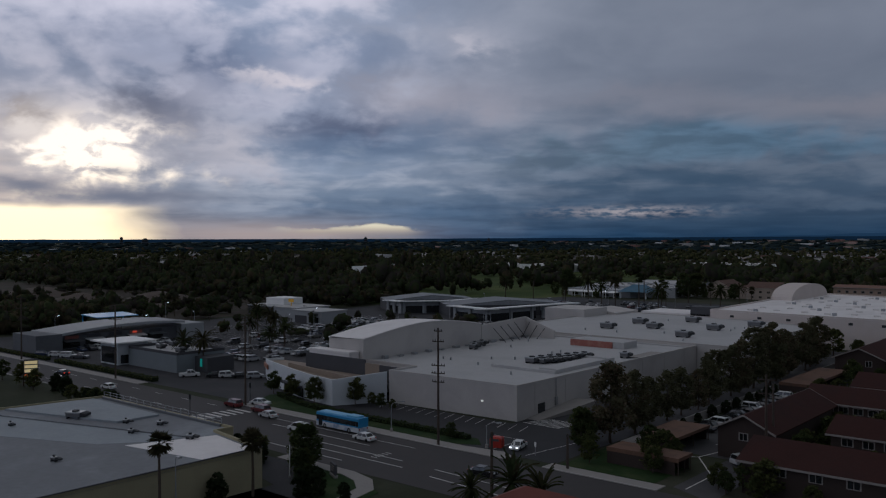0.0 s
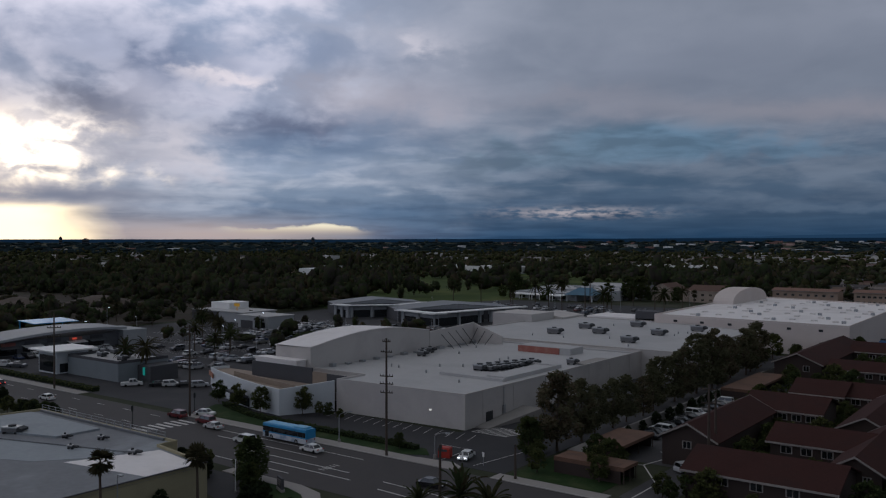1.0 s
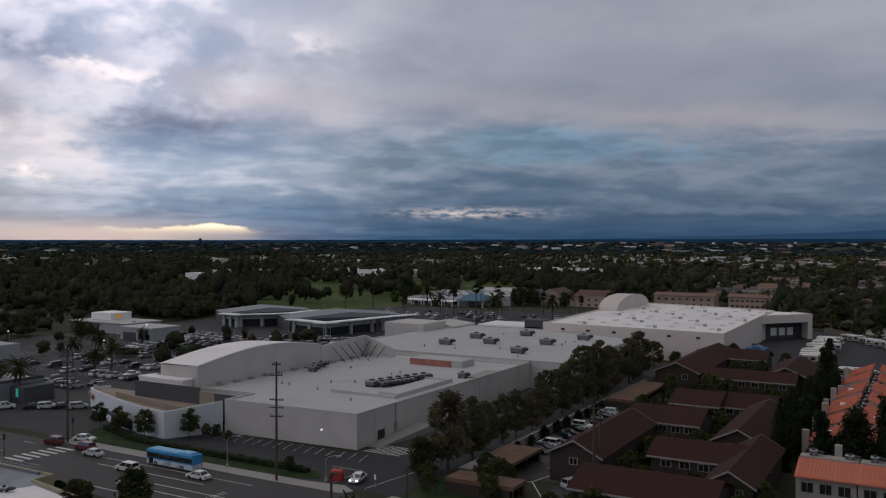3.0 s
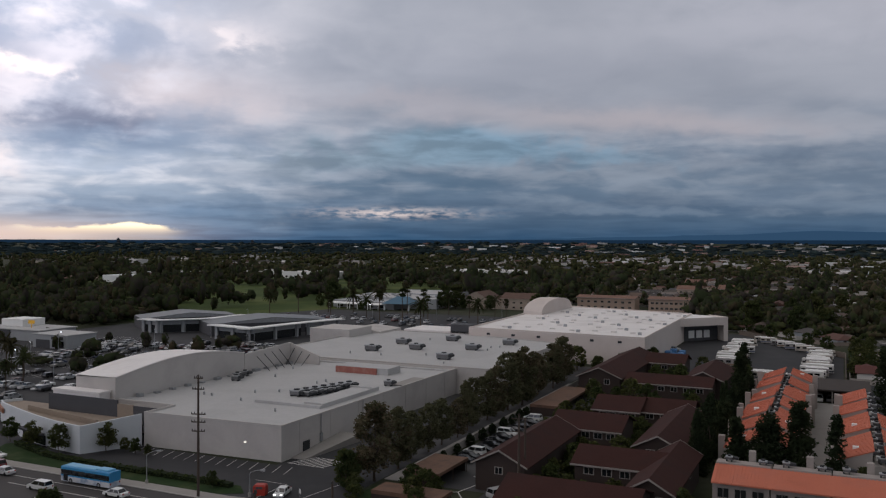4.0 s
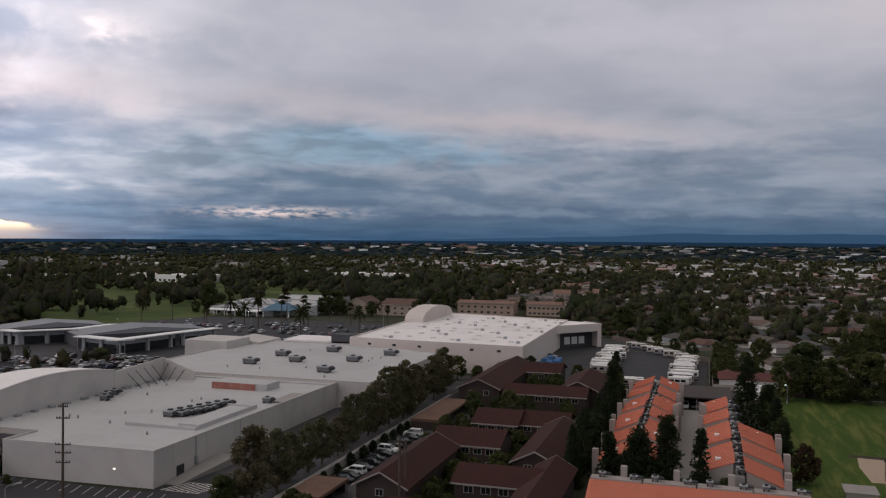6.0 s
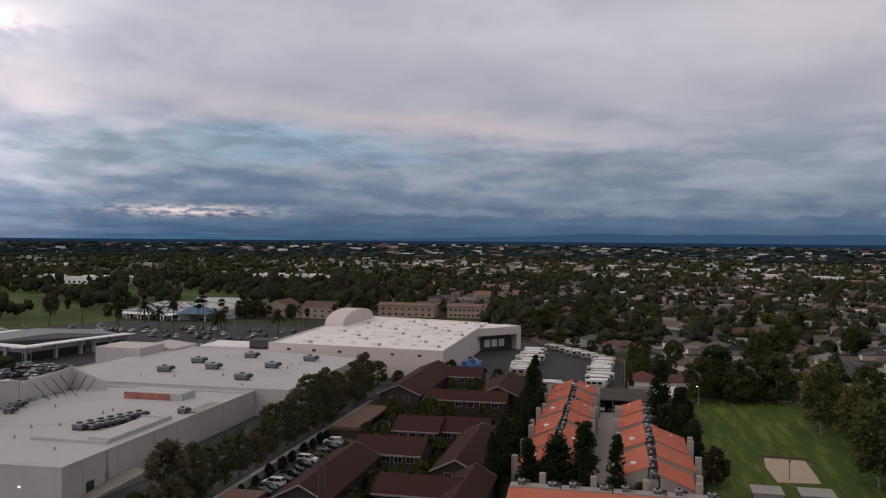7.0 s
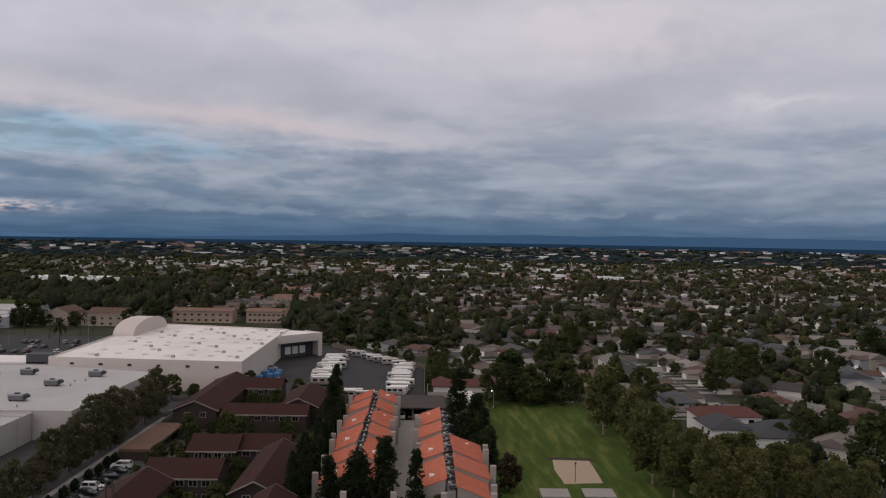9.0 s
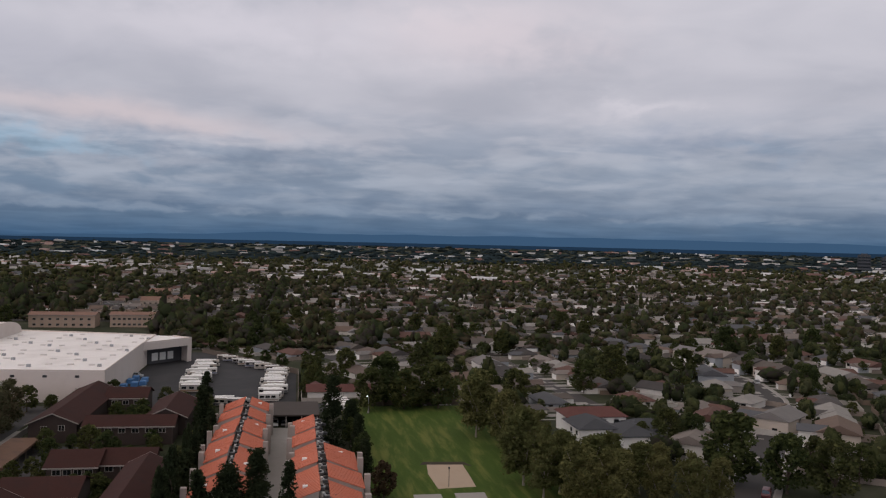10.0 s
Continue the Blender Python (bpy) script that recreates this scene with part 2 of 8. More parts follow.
# ---------- mesh and object helpers ----------
class MB:
    """Collects vertices and faces of one mesh."""

    def __init__(self):
        self.v, self.f = [], []

    def add(self, vs, fs):
        o = len(self.v)
        self.v.extend(tuple(p) for p in vs)
        self.f.extend(tuple(o + i for i in f) for f in fs)
        return self

    def box(self, x0, x1, y0, y1, z0, z1, c=0.0):
        """A box, its upper edges chamfered by c."""
        vs = [(x0, y0, z0), (x1, y0, z0), (x1, y1, z0), (x0, y1, z0), (x0, y0, z1 - c), (x1, y0, z1 - c), (x1, y1, z1 - c), (x0, y1, z1 - c)]
        fs = [(3, 2, 1, 0), (0, 1, 5, 4), (1, 2, 6, 5), (2, 3, 7, 6), (3, 0, 4, 7)]
        if c:
            vs += [(x0 + c, y0 + c, z1), (x1 - c, y0 + c, z1), (x1 - c, y1 - c, z1), (x0 + c, y1 - c, z1)]
            fs += [(4, 5, 9, 8), (5, 6, 10, 9), (6, 7, 11, 10), (7, 4, 8, 11), (8, 9, 10, 11)]
        else:
            fs.append((4, 5, 6, 7))
        return self.add(vs, fs)

    def prism(self, pts, z0, z1):
        """An upright prism over a polygon that runs counter-clockwise."""
        n = len(pts)
        tops = z1 if isinstance(z1, (list, tuple)) else [z1] * n
        self.add([(x, y, z0) for x, y in pts] + [(p[0], p[1], t) for p, t in zip(pts, tops)],
                 [tuple(range(n - 1, -1, -1)), tuple(range(n, 2 * n))] + [(i, (i + 1) % n, n + (i + 1) % n, n + i) for i in range(n)])
        return self

    def tube(self, a, b, r0, r1=None, n=8):
        r1 = r0 if r1 is None else r1
        a, b = Vector(a), Vector(b)
        w = (b - a).normalized()
        u = w.cross(Vector((0, 0, 1)) if abs(w.z) < 0.9 else Vector((1, 0, 0))).normalized()
        v = w.cross(u)
        ring = [(math.cos(6.28319 * i / n), math.sin(6.28319 * i / n)) for i in range(n)]
        vs = [a + r0 * (c * u + s * v) for c, s in ring] + [b + r1 * (c * u + s * v) for c, s in ring]
        return self.add(vs, [(i, (i + 1) % n, n + (i + 1) % n, n + i) for i in range(n)] + [tuple(range(n - 1, -1, -1)), tuple(range(n, 2 * n))])

    def slab(self, quad, t):
        """A plate of thickness t below four corners."""
        vs = list(quad) + [(x, y, z - t) for x, y, z in quad]
        return self.add(vs, [(0, 1, 2, 3), (7, 6, 5, 4), (0, 4, 5, 1), (1, 5, 6, 2), (2, 6, 7, 3), (3, 7, 4, 0)])

    def loft(self, rings):
        """A closed skin through rings of equal length, with both ends shut."""
        n = len(rings[0])
        fs = [(a * n + i, a * n + (i + 1) % n, a * n + n + (i + 1) % n, a * n + n + i) for a in range(len(rings) - 1) for i in range(n)]
        k = (len(rings) - 1) * n
        return self.add([p for r in rings for p in r], fs + [tuple(range(n - 1, -1, -1)), tuple(range(k, k + n))])

    def mesh(self, name, material=None, smooth=False):
        me = bpy.data.meshes.new(name)
        me.from_pydata(self.v, [], self.f)
        if smooth:
            me.polygons.foreach_set("use_smooth", [True] * len(me.polygons))
        if material:
            me.materials.append(material)
        return me


def part(name, mb, material, parent, label="", smooth=False):
    """Links a mesh as one part of a thing."""
    ob = new(name, mb.mesh(name, material, smooth) if isinstance(mb, MB) else mb)
    if parent:
        ob.parent = parent
    return tagged(ob, label)


def thing(name, label, category, group="", kind="", at=None):
    ob = new(name)
    if at is not None:
        ob.matrix_basis = at
    ob.empty_display_size = 0.5
    return tagged(ob, label, category, group, kind)


def piece(name, mb, material, label, category, group="", kind="", smooth=False):
    """A thing that is one mesh."""
    return tagged(part(name, mb, material, None, label, smooth), label, category, group, kind)


def quads(name, verts, material, kind_of=4):
    """A mesh of separate quads from an array of corners."""
    n = len(verts) // kind_of
    me = bpy.data.meshes.new(name)
    me.vertices.add(len(verts))
    me.vertices.foreach_set("co", np.asarray(verts, np.float32).ravel())
    me.loops.add(len(verts))
    me.loops.foreach_set("vertex_index", np.arange(len(verts), dtype=np.int32))
    me.polygons.add(n)
    me.polygons.foreach_set("loop_start", np.arange(0, len(verts), kind_of, dtype=np.int32))
    me.update(calc_edges=True)
    me.materials.append(material)
    return me


# ---------- materials ----------
def surface(name, colour, rough=0.8, var=0.25, scale=0.35, fine=6.0, bump=0.15, stain=None, amount=0.35, metal=0.0, tints=None, island=False, spec=0.3, local=False, stretch=None):
    """A surface with broad stains and fine grain. tints: base colours picked thing by thing, or island by island."""
    ma = bpy.data.materials.new(name)
    ma.use_nodes = True
    ma.node_tree.nodes.clear()
    N = Net(ma.node_tree)
    where = N.tree.nodes.new("ShaderNodeTexCoord").outputs["Object"] if local else N.tree.nodes.new("ShaderNodeNewGeometry").outputs["Position"]
    wide = where
    if stretch:
        sep_ = N.tree.nodes.new("ShaderNodeSeparateXYZ")
        N.put(sep_.inputs[0], where)
        wide = N.vec(N.mul(sep_.outputs[0], stretch[0]), N.mul(sep_.outputs[1], stretch[1]), sep_.outputs[2])
    broad, grain = N.noise(wide, scale, 5, 0.6, 0.3), N.noise(where, fine, 4, 0.6)
    base = (*colour, 1)
    if tints:
        pick = N.tree.nodes.new("ShaderNodeNewGeometry").outputs["Random Per Island"] if island else N.tree.nodes.new("ShaderNodeObjectInfo").outputs["Random"]
        base = N.ramp(pick, [(k / len(tints), c) for k, c in enumerate(tints)], True)
    if stain:
        base = N.mix(N.mul(N.step(broad, 0.45, 0.68), amount), base, stain)
    shade = N.add(1.0, N.add(N.mul(N.sub(broad, 0.5), var * 1.4), N.mul(N.sub(grain, 0.5), var)))
    tone = N.tree.nodes.new("ShaderNodeCombineColor")
    for k in range(3):
        N.put(tone.inputs[k], shade)
    base = N.mix(1.0, base, tone.outputs[0], "MULTIPLY")
    bs = N.node("ShaderNodeBsdfPrincipled", Metallic=metal)
    bs.inputs["Specular IOR Level"].default_value = spec
    N.put(bs.inputs["Base Color"], base)
    N.put(bs.inputs["Roughness"], N.m("ADD", rough - 0.05, N.mul(grain, 0.1), clamp=True))
    if bump:
        bp = N.node("ShaderNodeBump", Strength=bump, Distance=0.05)
        N.put(bp.inputs["Height"], grain)
        N.links.new(bp.outputs[0], bs.inputs["Normal"])
    N.links.new(bs.outputs[0], N.tree.nodes.new("ShaderNodeOutputMaterial").inputs["Surface"])
    return ma


def foliage(name, tints, island=True):
    """Leaves: colours vary leaf by leaf and plant by plant, with some light let through."""
    ma = bpy.data.materials.new(name)
    ma.use_nodes = True
    ma.node_tree.nodes.clear()
    N = Net(ma.node_tree)
    one = N.tree.nodes.new("ShaderNodeNewGeometry").outputs["Random Per Island"]
    plant = N.tree.nodes.new("ShaderNodeObjectInfo").outputs["Random"]
    patch = N.noise(N.tree.nodes.new("ShaderNodeNewGeometry").outputs["Position"], 0.06, 3)
    pick = N.m("FRACT", N.total(N.mul(one, 0.35), plant, N.mul(patch, 1.2)))
    col = N.ramp(pick, [(k / len(tints), c) for k, c in enumerate(tints)])
    shade = N.add(0.7, N.mul(one, 0.6))
    tone = N.tree.nodes.new("ShaderNodeCombineColor")
    for k in range(3):
        N.put(tone.inputs[k], shade)
    col = N.mix(1.0, col, tone.outputs[0], "MULTIPLY")
    d, tr = N.node("ShaderNodeBsdfDiffuse"), N.node("ShaderNodeBsdfTranslucent")
    N.put(d.inputs[0], col), N.put(tr.inputs[0], col)
    mx = N.node("ShaderNodeMixShader", Fac=0.38)
    N.links.new(d.outputs[0], mx.inputs[1]), N.links.new(tr.outputs[0], mx.inputs[2])
    N.links.new(mx.outputs[0], N.tree.nodes.new("ShaderNodeOutputMaterial").inputs["Surface"])
    return ma


def glow(name, colour, strength):
    ma = bpy.data.materials.new(name)
    ma.use_nodes = True
    ma.node_tree.nodes.clear()
    N = Net(ma.node_tree)
    e = N.node("ShaderNodeEmission", Strength=strength)
    e.inputs[0].default_value = (*colour, 1)
    N.links.new(e.outputs[0], N.tree.nodes.new("ShaderNodeOutputMaterial").inputs["Surface"])
    return ma


ASPHALT = surface("asphalt", (0.055, 0.053, 0.055), 0.85, 0.35, 0.12, 5, 0.1, (0.085, 0.08, 0.078), 0.5)
ROAD = surface("road_asphalt", (0.054, 0.049, 0.048), 0.8, 0.35, 0.15, 4, 0.1, (0.040, 0.037, 0.038), 0.6)
LOT = surface("dark_asphalt", (0.032, 0.032, 0.035), 0.85, 0.35, 0.1, 5, 0.1, (0.046, 0.043, 0.045), 0.5)
CONCRETE = surface("concrete", (0.30, 0.28, 0.26), 0.85, 0.25, 0.25, 4, 0.1, (0.22, 0.20, 0.19), 0.5)
KERB = surface("kerb_concrete", (0.36, 0.34, 0.32), 0.85, 0.25, 0.5, 5)
GRASS = surface("mown_grass", (0.054, 0.088, 0.017), 0.95, 0.6, 0.12, 1.8, 0.3, (0.125, 0.130, 0.036), 0.75, stretch=(2.6, 0.35), spec=0.1)
LAWN = surface("lawn", (0.024, 0.046, 0.015), 0.95, 0.5, 0.2, 4, 0.3, (0.06, 0.065, 0.028), 0.5, spec=0.1)
SOIL = surface("suburban_ground", (0.038, 0.044, 0.024), 0.95, 0.6, 0.03, 0.6, 0.1, (0.075, 0.068, 0.055), 0.5, spec=0.1)
DIRT = surface("bare_dirt", (0.060, 0.050, 0.040), 0.95, 0.5, 0.05, 1.5, 0.3, (0.034, 0.036, 0.022), 0.8, spec=0.1)
HEAP = surface("heaped_earth", (0.105, 0.086, 0.072), 0.95, 0.35, 0.1, 1.5, 0.3, (0.11, 0.088, 0.07), 0.6, spec=0.1)
FAIRWAY = surface("fairway_grass", (0.052, 0.078, 0.020), 0.95, 0.6, 0.02, 0.5, 0.3, (0.110, 0.120, 0.036), 0.7, spec=0.1)
METALROOF = surface("grey_metal_roof", (0.150, 0.158, 0.168), 0.5, 0.25, 0.2, 3, 0.1, (0.10, 0.105, 0.11), 0.5)
DIMWALL = surface("dull_pale_wall", (0.36, 0.37, 0.38), 0.85, 0.15, 0.2, 3, 0.05, (0.27, 0.27, 0.28), 0.5)
SAND = surface("infield_sand", (0.42, 0.33, 0.25), 0.95, 0.2, 0.2, 4, 0.1, (0.34, 0.26, 0.19), 0.5, spec=0.1)
PAINT = surface("road_paint", (0.62, 0.60, 0.57), 0.7, 0.4, 1.5, 8, 0.0, (0.25, 0.24, 0.23), 0.5)
STUCCO = surface("grey_stucco", (0.515, 0.485, 0.462), 0.9, 0.12, 0.10, 3, 0.08, (0.40, 0.37, 0.36), 0.6)
ROOFING = surface("grey_flat_roofing", (0.452, 0.444, 0.440), 0.85, 0.22, 0.05, 1.2, 0.05, (0.375, 0.368, 0.366), 0.8)
WHITE_ROOF = surface("white_roof_coating", (0.80, 0.76, 0.74), 0.7, 0.14, 0.06, 1.0, 0.05, (0.62, 0.58, 0.56), 0.7)
WH_WALL = surface("cream_wall", (0.62, 0.55, 0.51), 0.9, 0.10, 0.1, 3, 0.05, (0.54, 0.47, 0.43), 0.5)
PALE = surface("pale_wall", (0.60, 0.62, 0.64), 0.85, 0.10, 0.15, 3, 0.05, (0.50, 0.52, 0.54), 0.5)
WHITE = surface("white_paint", (0.78, 0.77, 0.75), 0.6, 0.1, 0.4, 5, 0.03)
DARKGREY = surface("dark_grey_wall", (0.075, 0.075, 0.082), 0.8, 0.2, 0.3, 4)
TAN = surface("tan_roofing", (0.29, 0.235, 0.185), 0.9, 0.25, 0.2, 3, 0.1, (0.21, 0.17, 0.14), 0.7)
RED_WALL = surface("faded_red_wall", (0.33, 0.13, 0.105), 0.85, 0.2, 0.5, 5, 0.05, (0.42, 0.25, 0.20), 0.5)
METAL = surface("galvanised_metal", (0.34, 0.35, 0.36), 0.45, 0.3, 0.8, 6, 0.05, (0.22, 0.21, 0.20), 0.5, metal=0.5)
DARKMETAL = surface("dark_vent", (0.035, 0.037, 0.04), 0.7, 0.3, 1, 6)
WOOD = surface("weathered_pole_wood", (0.075, 0.058, 0.047), 0.9, 0.4, 0.8, 9, 0.3, local=True)
BARK = surface("bark", (0.085, 0.065, 0.050), 0.95, 0.5, 1.2, 8, 0.4, local=True)
PALEBARK = surface("pale_bark", (0.26, 0.22, 0.18), 0.9, 0.5, 1.0, 7, 0.3, local=True)
BROWN_ROOF = surface("brown_shingles", (0.046, 0.0188, 0.0158), 0.9, 0.6, 0.15, 3, 0.3, (0.030, 0.0150, 0.0135), 0.8, spec=0.15)
BROWN_WALL = surface("brown_siding", (0.048, 0.035, 0.031), 0.9, 0.25, 0.3, 5, 0.2)
TRIM = surface("pale_trim", (0.28, 0.25, 0.23), 0.8, 0.2, 0.8, 6)
CARPORT = surface("rusty_brown_roofing", (0.155, 0.090, 0.062), 0.9, 0.5, 0.25, 3, 0.2, (0.085, 0.055, 0.042), 0.8)
ORANGE = surface("orange_clay_roof", (0.53, 0.172, 0.105), 0.85, 0.35, 0.2, 5, 0.4, (0.40, 0.145, 0.10), 0.6)
TOWN_WALL = surface("grey_beige_stucco", (0.33, 0.29, 0.265), 0.9, 0.18, 0.2, 4, 0.1)
GLASS = surface("dark_window_glass", (0.012, 0.015, 0.018), 0.08, 0.2, 0.5, 3, 0.0, spec=0.9)
RUBBER = surface("tyre_rubber", (0.012, 0.012, 0.013), 0.85, 0.2, 3, 9, 0.0, local=True)
BLUE = surface("bus_blue_paint", (0.045, 0.25, 0.50), 0.35, 0.1, 0.3, 5, 0.0, spec=0.5, local=True)
FOLIAGE = foliage("leaves", [(0.050, 0.066, 0.028), (0.082, 0.098, 0.034), (0.060, 0.066, 0.032), (0.108, 0.114, 0.040), (0.050, 0.066, 0.028)])
ROWLEAF = foliage("row_tree_leaves", [(0.105, 0.106, 0.060), (0.126, 0.122, 0.070), (0.088, 0.092, 0.050), (0.150, 0.115, 0.076), (0.105, 0.106, 0.060)])
DARKLEAF = foliage("cypress_leaves", [(0.028, 0.040, 0.022), (0.040, 0.052, 0.026), (0.030, 0.040, 0.022)])
OLIVE = foliage("olive_leaves", [(0.118, 0.120, 0.048), (0.150, 0.140, 0.058), (0.098, 0.106, 0.042)])
PALMLEAF = foliage("palm_fronds", [(0.030, 0.042, 0.020), (0.045, 0.055, 0.024), (0.055, 0.050, 0.028)])
FAR_LEAF = foliage("far_leaves", [(0.044, 0.056, 0.028), (0.078, 0.088, 0.036), (0.056, 0.060, 0.034), (0.110, 0.110, 0.046), (0.036, 0.046, 0.026), (0.100, 0.078, 0.050), (0.062, 0.080, 0.034), (0.062, 0.052, 0.048), (0.044, 0.056, 0.028)])
# farthest foliage: bluish distance haze is mixed into these leaf colours
HAZE_LEAF = foliage("far_woods_haze_tint", [(0.040, 0.060, 0.062), (0.060, 0.080, 0.070), (0.048, 0.064, 0.064), (0.036, 0.054, 0.060)])
# ---------- ground, roads and lots ----------
def sheet(name, pts, z, material, label, category, t=0.02):
    return piece(name, MB().prism(pts, z - t, z), material, label, category, kind="structure")


def rect(x0, x1, y0, y1):
    return [(x0, y0), (x1, y0), (x1, y1), (x0, y1)]


disc = MB()


def rise(x, y):
    """Height of the land, which climbs gently far out towards the horizon."""
    r = math.hypot(x, y)
    a = math.degrees(math.atan2(-x, y))
    return max(0.0, (r - 3200) / 1600) ** 1.25 * (20 + 10 * (1 - min(1, max(0, (a + 5) / 50))))


rings = [0, 400, 900, 1800, 2900, 3200, 3500, 3800, 4100, 4400, 4650, 4900]
SEG = 96
for r in rings[1:]:
    for k in range(SEG):
        x, y = r * math.cos(k * 2 * math.pi / SEG), r * math.sin(k * 2 * math.pi / SEG)
        disc.v.append((x, y, rise(x, y)))
disc.v.append((0, 0, 0))
disc.f.extend((SEG * 11, k, (k + 1) % SEG) for k in range(SEG))
disc.f.extend((SEG * a + k, SEG * a + SEG + k, SEG * a + SEG + (k + 1) % SEG, SEG * a + (k + 1) % SEG) for a in range(10) for k in range(SEG))
piece("ground", disc, SOIL, "flat suburban ground of dry grass and soil reaching the horizon", "ground", kind="structure")

sheet("road", [(-1500, 101), (-205, 103), (-150, 97), (-118, 95.8), (1500, 95.8), (1500, 117.4), (-1500, 117.4)], 0.04, ROAD,
      "wide grey asphalt street with turn lanes", "road")
sheet("parking_lot_shops", rect(-345, -138, 120.5, 345), 0.03, LOT, "large dark asphalt parking lot of the shops", "parking lot")
sheet("parking_lot_back", rect(-330, -139.5, 345, 470), 0.03, LOT, "asphalt lot behind the showrooms", "parking lot")
sheet("parking_lot_side", [(-138, 120.5), (-79, 120.5), (-79, 158), (-103, 158), (-103, 141.5), (-138, 141.5)], 0.035, LOT, "dark asphalt lot in front of the large store", "parking lot")
sheet("service_lane", rect(-103, -78.6, 158, 300), 0.03, ASPHALT, "shaded asphalt lane beside the large store", "road")
sheet("apartment_drive", [(-74, 142), (-58, 142), (-58, 121), (-50.5, 117.4), (-50.5, 240), (-74, 246)], 0.03, ASPHALT, "asphalt drive and parking of the apartments", "road")
sheet("storage_lot", [(-64, 296), (0, 300), (0, 366), (-22, 402), (-46, 436), (-64, 436)], 0.03, LOT, "asphalt yard for stored motorhomes", "parking lot")
sheet("storage_yard_end", rect(-8, 22, 285, 300), 0.03, LOT, "asphalt end of the storage yard", "parking lot")
sheet("alley", rect(-7.6, -0.6, 158, 262), 0.05, CONCRETE, "pale concrete alley between the townhouses", "road")
sheet("playing_field", [(15.5, 120), (75, 120), (72, 200), (60, 250), (56, 294), (17, 294)], 0.04, GRASS, "mown green playing field with worn patches", "field")
sheet("infield", [(32.1, 207.4), (32.6, 194.9), (41.6, 195.9), (42.0, 204.1), (42.2, 215.7), (33.1, 216.4)], 0.07, SAND, "bare sandy softball infield in the grass", "infield")
sheet("worn_border", [(31.2, 216.2), (33.1, 216.5), (42.2, 215.8), (44.5, 214), (43, 218.5), (32.5, 219.2)], 0.06, DIRT, "worn bare earth along the infield", "infield")
sheet("green_corner", [(-78, 120.8), (-61, 120.8), (-61, 132), (-66, 138), (-78, 138)], 0.06, LAWN, "small lawn at the corner of the drive", "lawn")
sheet("verge", [(-162, 120.6), (-101, 120.6), (-96.5, 123.0), (-100, 126.5), (-146, 127.4), (-164, 133.5), (-167, 130)], 0.08, LAWN, "green verge between the pavement and the store", "lawn")
sheet("traffic_island_lawn", [(-101, 85.5), (-93, 80), (-88, 80), (-90, 90), (-97, 93.2), (-113, 93.2), (-108, 90.5)], 0.08, LAWN, "lawn with a small sign beside the street", "lawn")
sheet("side_yard_asphalt", rect(-106, -60, 40, 80), 0.03, ASPHALT, "asphalt beside the beige building", "parking lot")

# golf course far behind the shops
sheet("golf_course", [(-900, 420), (-345, 350), (-300, 475), (-240, 560), (-420, 900), (-1100, 950)], 0.05, FAIRWAY, "green fairways of a golf course among trees", "golf course")
sheet("dirt_works", [(-760, 215), (-350, 205), (-352, 262), (-400, 330), (-800, 330)], 0.05, DIRT, "bare earth of a building site", "ground")


def mound(x, y, rx, ry, h, seed):
    mb, n, m = MB(), 22, 7
    for j in range(m + 1):
        for i in range(n):
            a, r = 6.28319 * i / n, 1 - j / m
            k = 1 + 0.18 * noise.noise((math.cos(a) * 1.5 + seed, math.sin(a) * 1.5, r))
            z = h * (1 - r ** 1.7) * (0.9 + 0.25 * noise.noise((math.cos(a) * r * 2, math.sin(a) * r * 2, seed)))
            mb.v.append((x + rx * r * k * math.cos(a), y + ry * r * k * math.sin(a), z))
    mb.f.extend((j * n + i, j * n + (i + 1) % n, (j + 1) * n + (i + 1) % n, (j + 1) * n + i) for j in range(m) for i in range(n))
    piece("earth_mound", mb, HEAP, "heap of bare brown earth on the building site", "mound", "earth mounds", smooth=True)


mound(-470, 285, 34, 20, 6.5, 1), mound(-520, 262, 30, 16, 4.5, 2), mound(-600, 270, 42, 18, 5, 3), mound(-430, 252, 24, 12, 3, 4)

# pavements and kerbs
def strip(name, x0, x1, y0, y1, h, material, label):
    piece(name, MB().box(x0, x1, y0, y1, 0, h, 0.03), material, label, "pavement", kind="structure")


for a, b in ((-700, -206), (-162, -97.5), (-79.5, -59)):
    strip("kerb", a, b, 117.4, 117.75, 0.17, KERB, "concrete kerb along the street")
    strip("pavement", a, b, 117.75, 120.5, 0.15, CONCRETE, "grey concrete pavement along the street")
for a, b in ((-700, -215),):
    strip("kerb", a, b, 102.5, 102.85, 0.17, KERB, "concrete kerb along the street")
ramp = MB().prism([(-97.5, 117.4), (-88, 117.4), (-86.5, 119.5), (-90, 121.5), (-97.5, 120.5)], 0, 0.16)
piece("corner_pavement", ramp, CONCRETE, "rounded pavement corner at the lot entrance", "pavement", kind="structure")
walkpath = MB()
outer = [(-118, 95.6), (-101, 95.6), (-95.5, 94.2), (-91.5, 90.5), (-90.3, 85), (-90.3, 60)]
inner = [(-118, 93.2), (-101.5, 93.2), (-97.4, 92), (-94, 89.3), (-92.7, 84.5), (-92.7, 60)]
for (a, b), (c, d) in zip(zip(outer, outer[1:]), zip(inner, inner[1:])):
    walkpath.prism([c, d, b, a], 0, 0.15)
piece("curved_pavement", walkpath, CONCRETE, "pale curved pavement round the street corner", "pavement", kind="structure")
strip("lane_wall_footing", -78.6, -75.2, 142, 262, 0.12, CONCRETE, "pale footpath along the tree row")

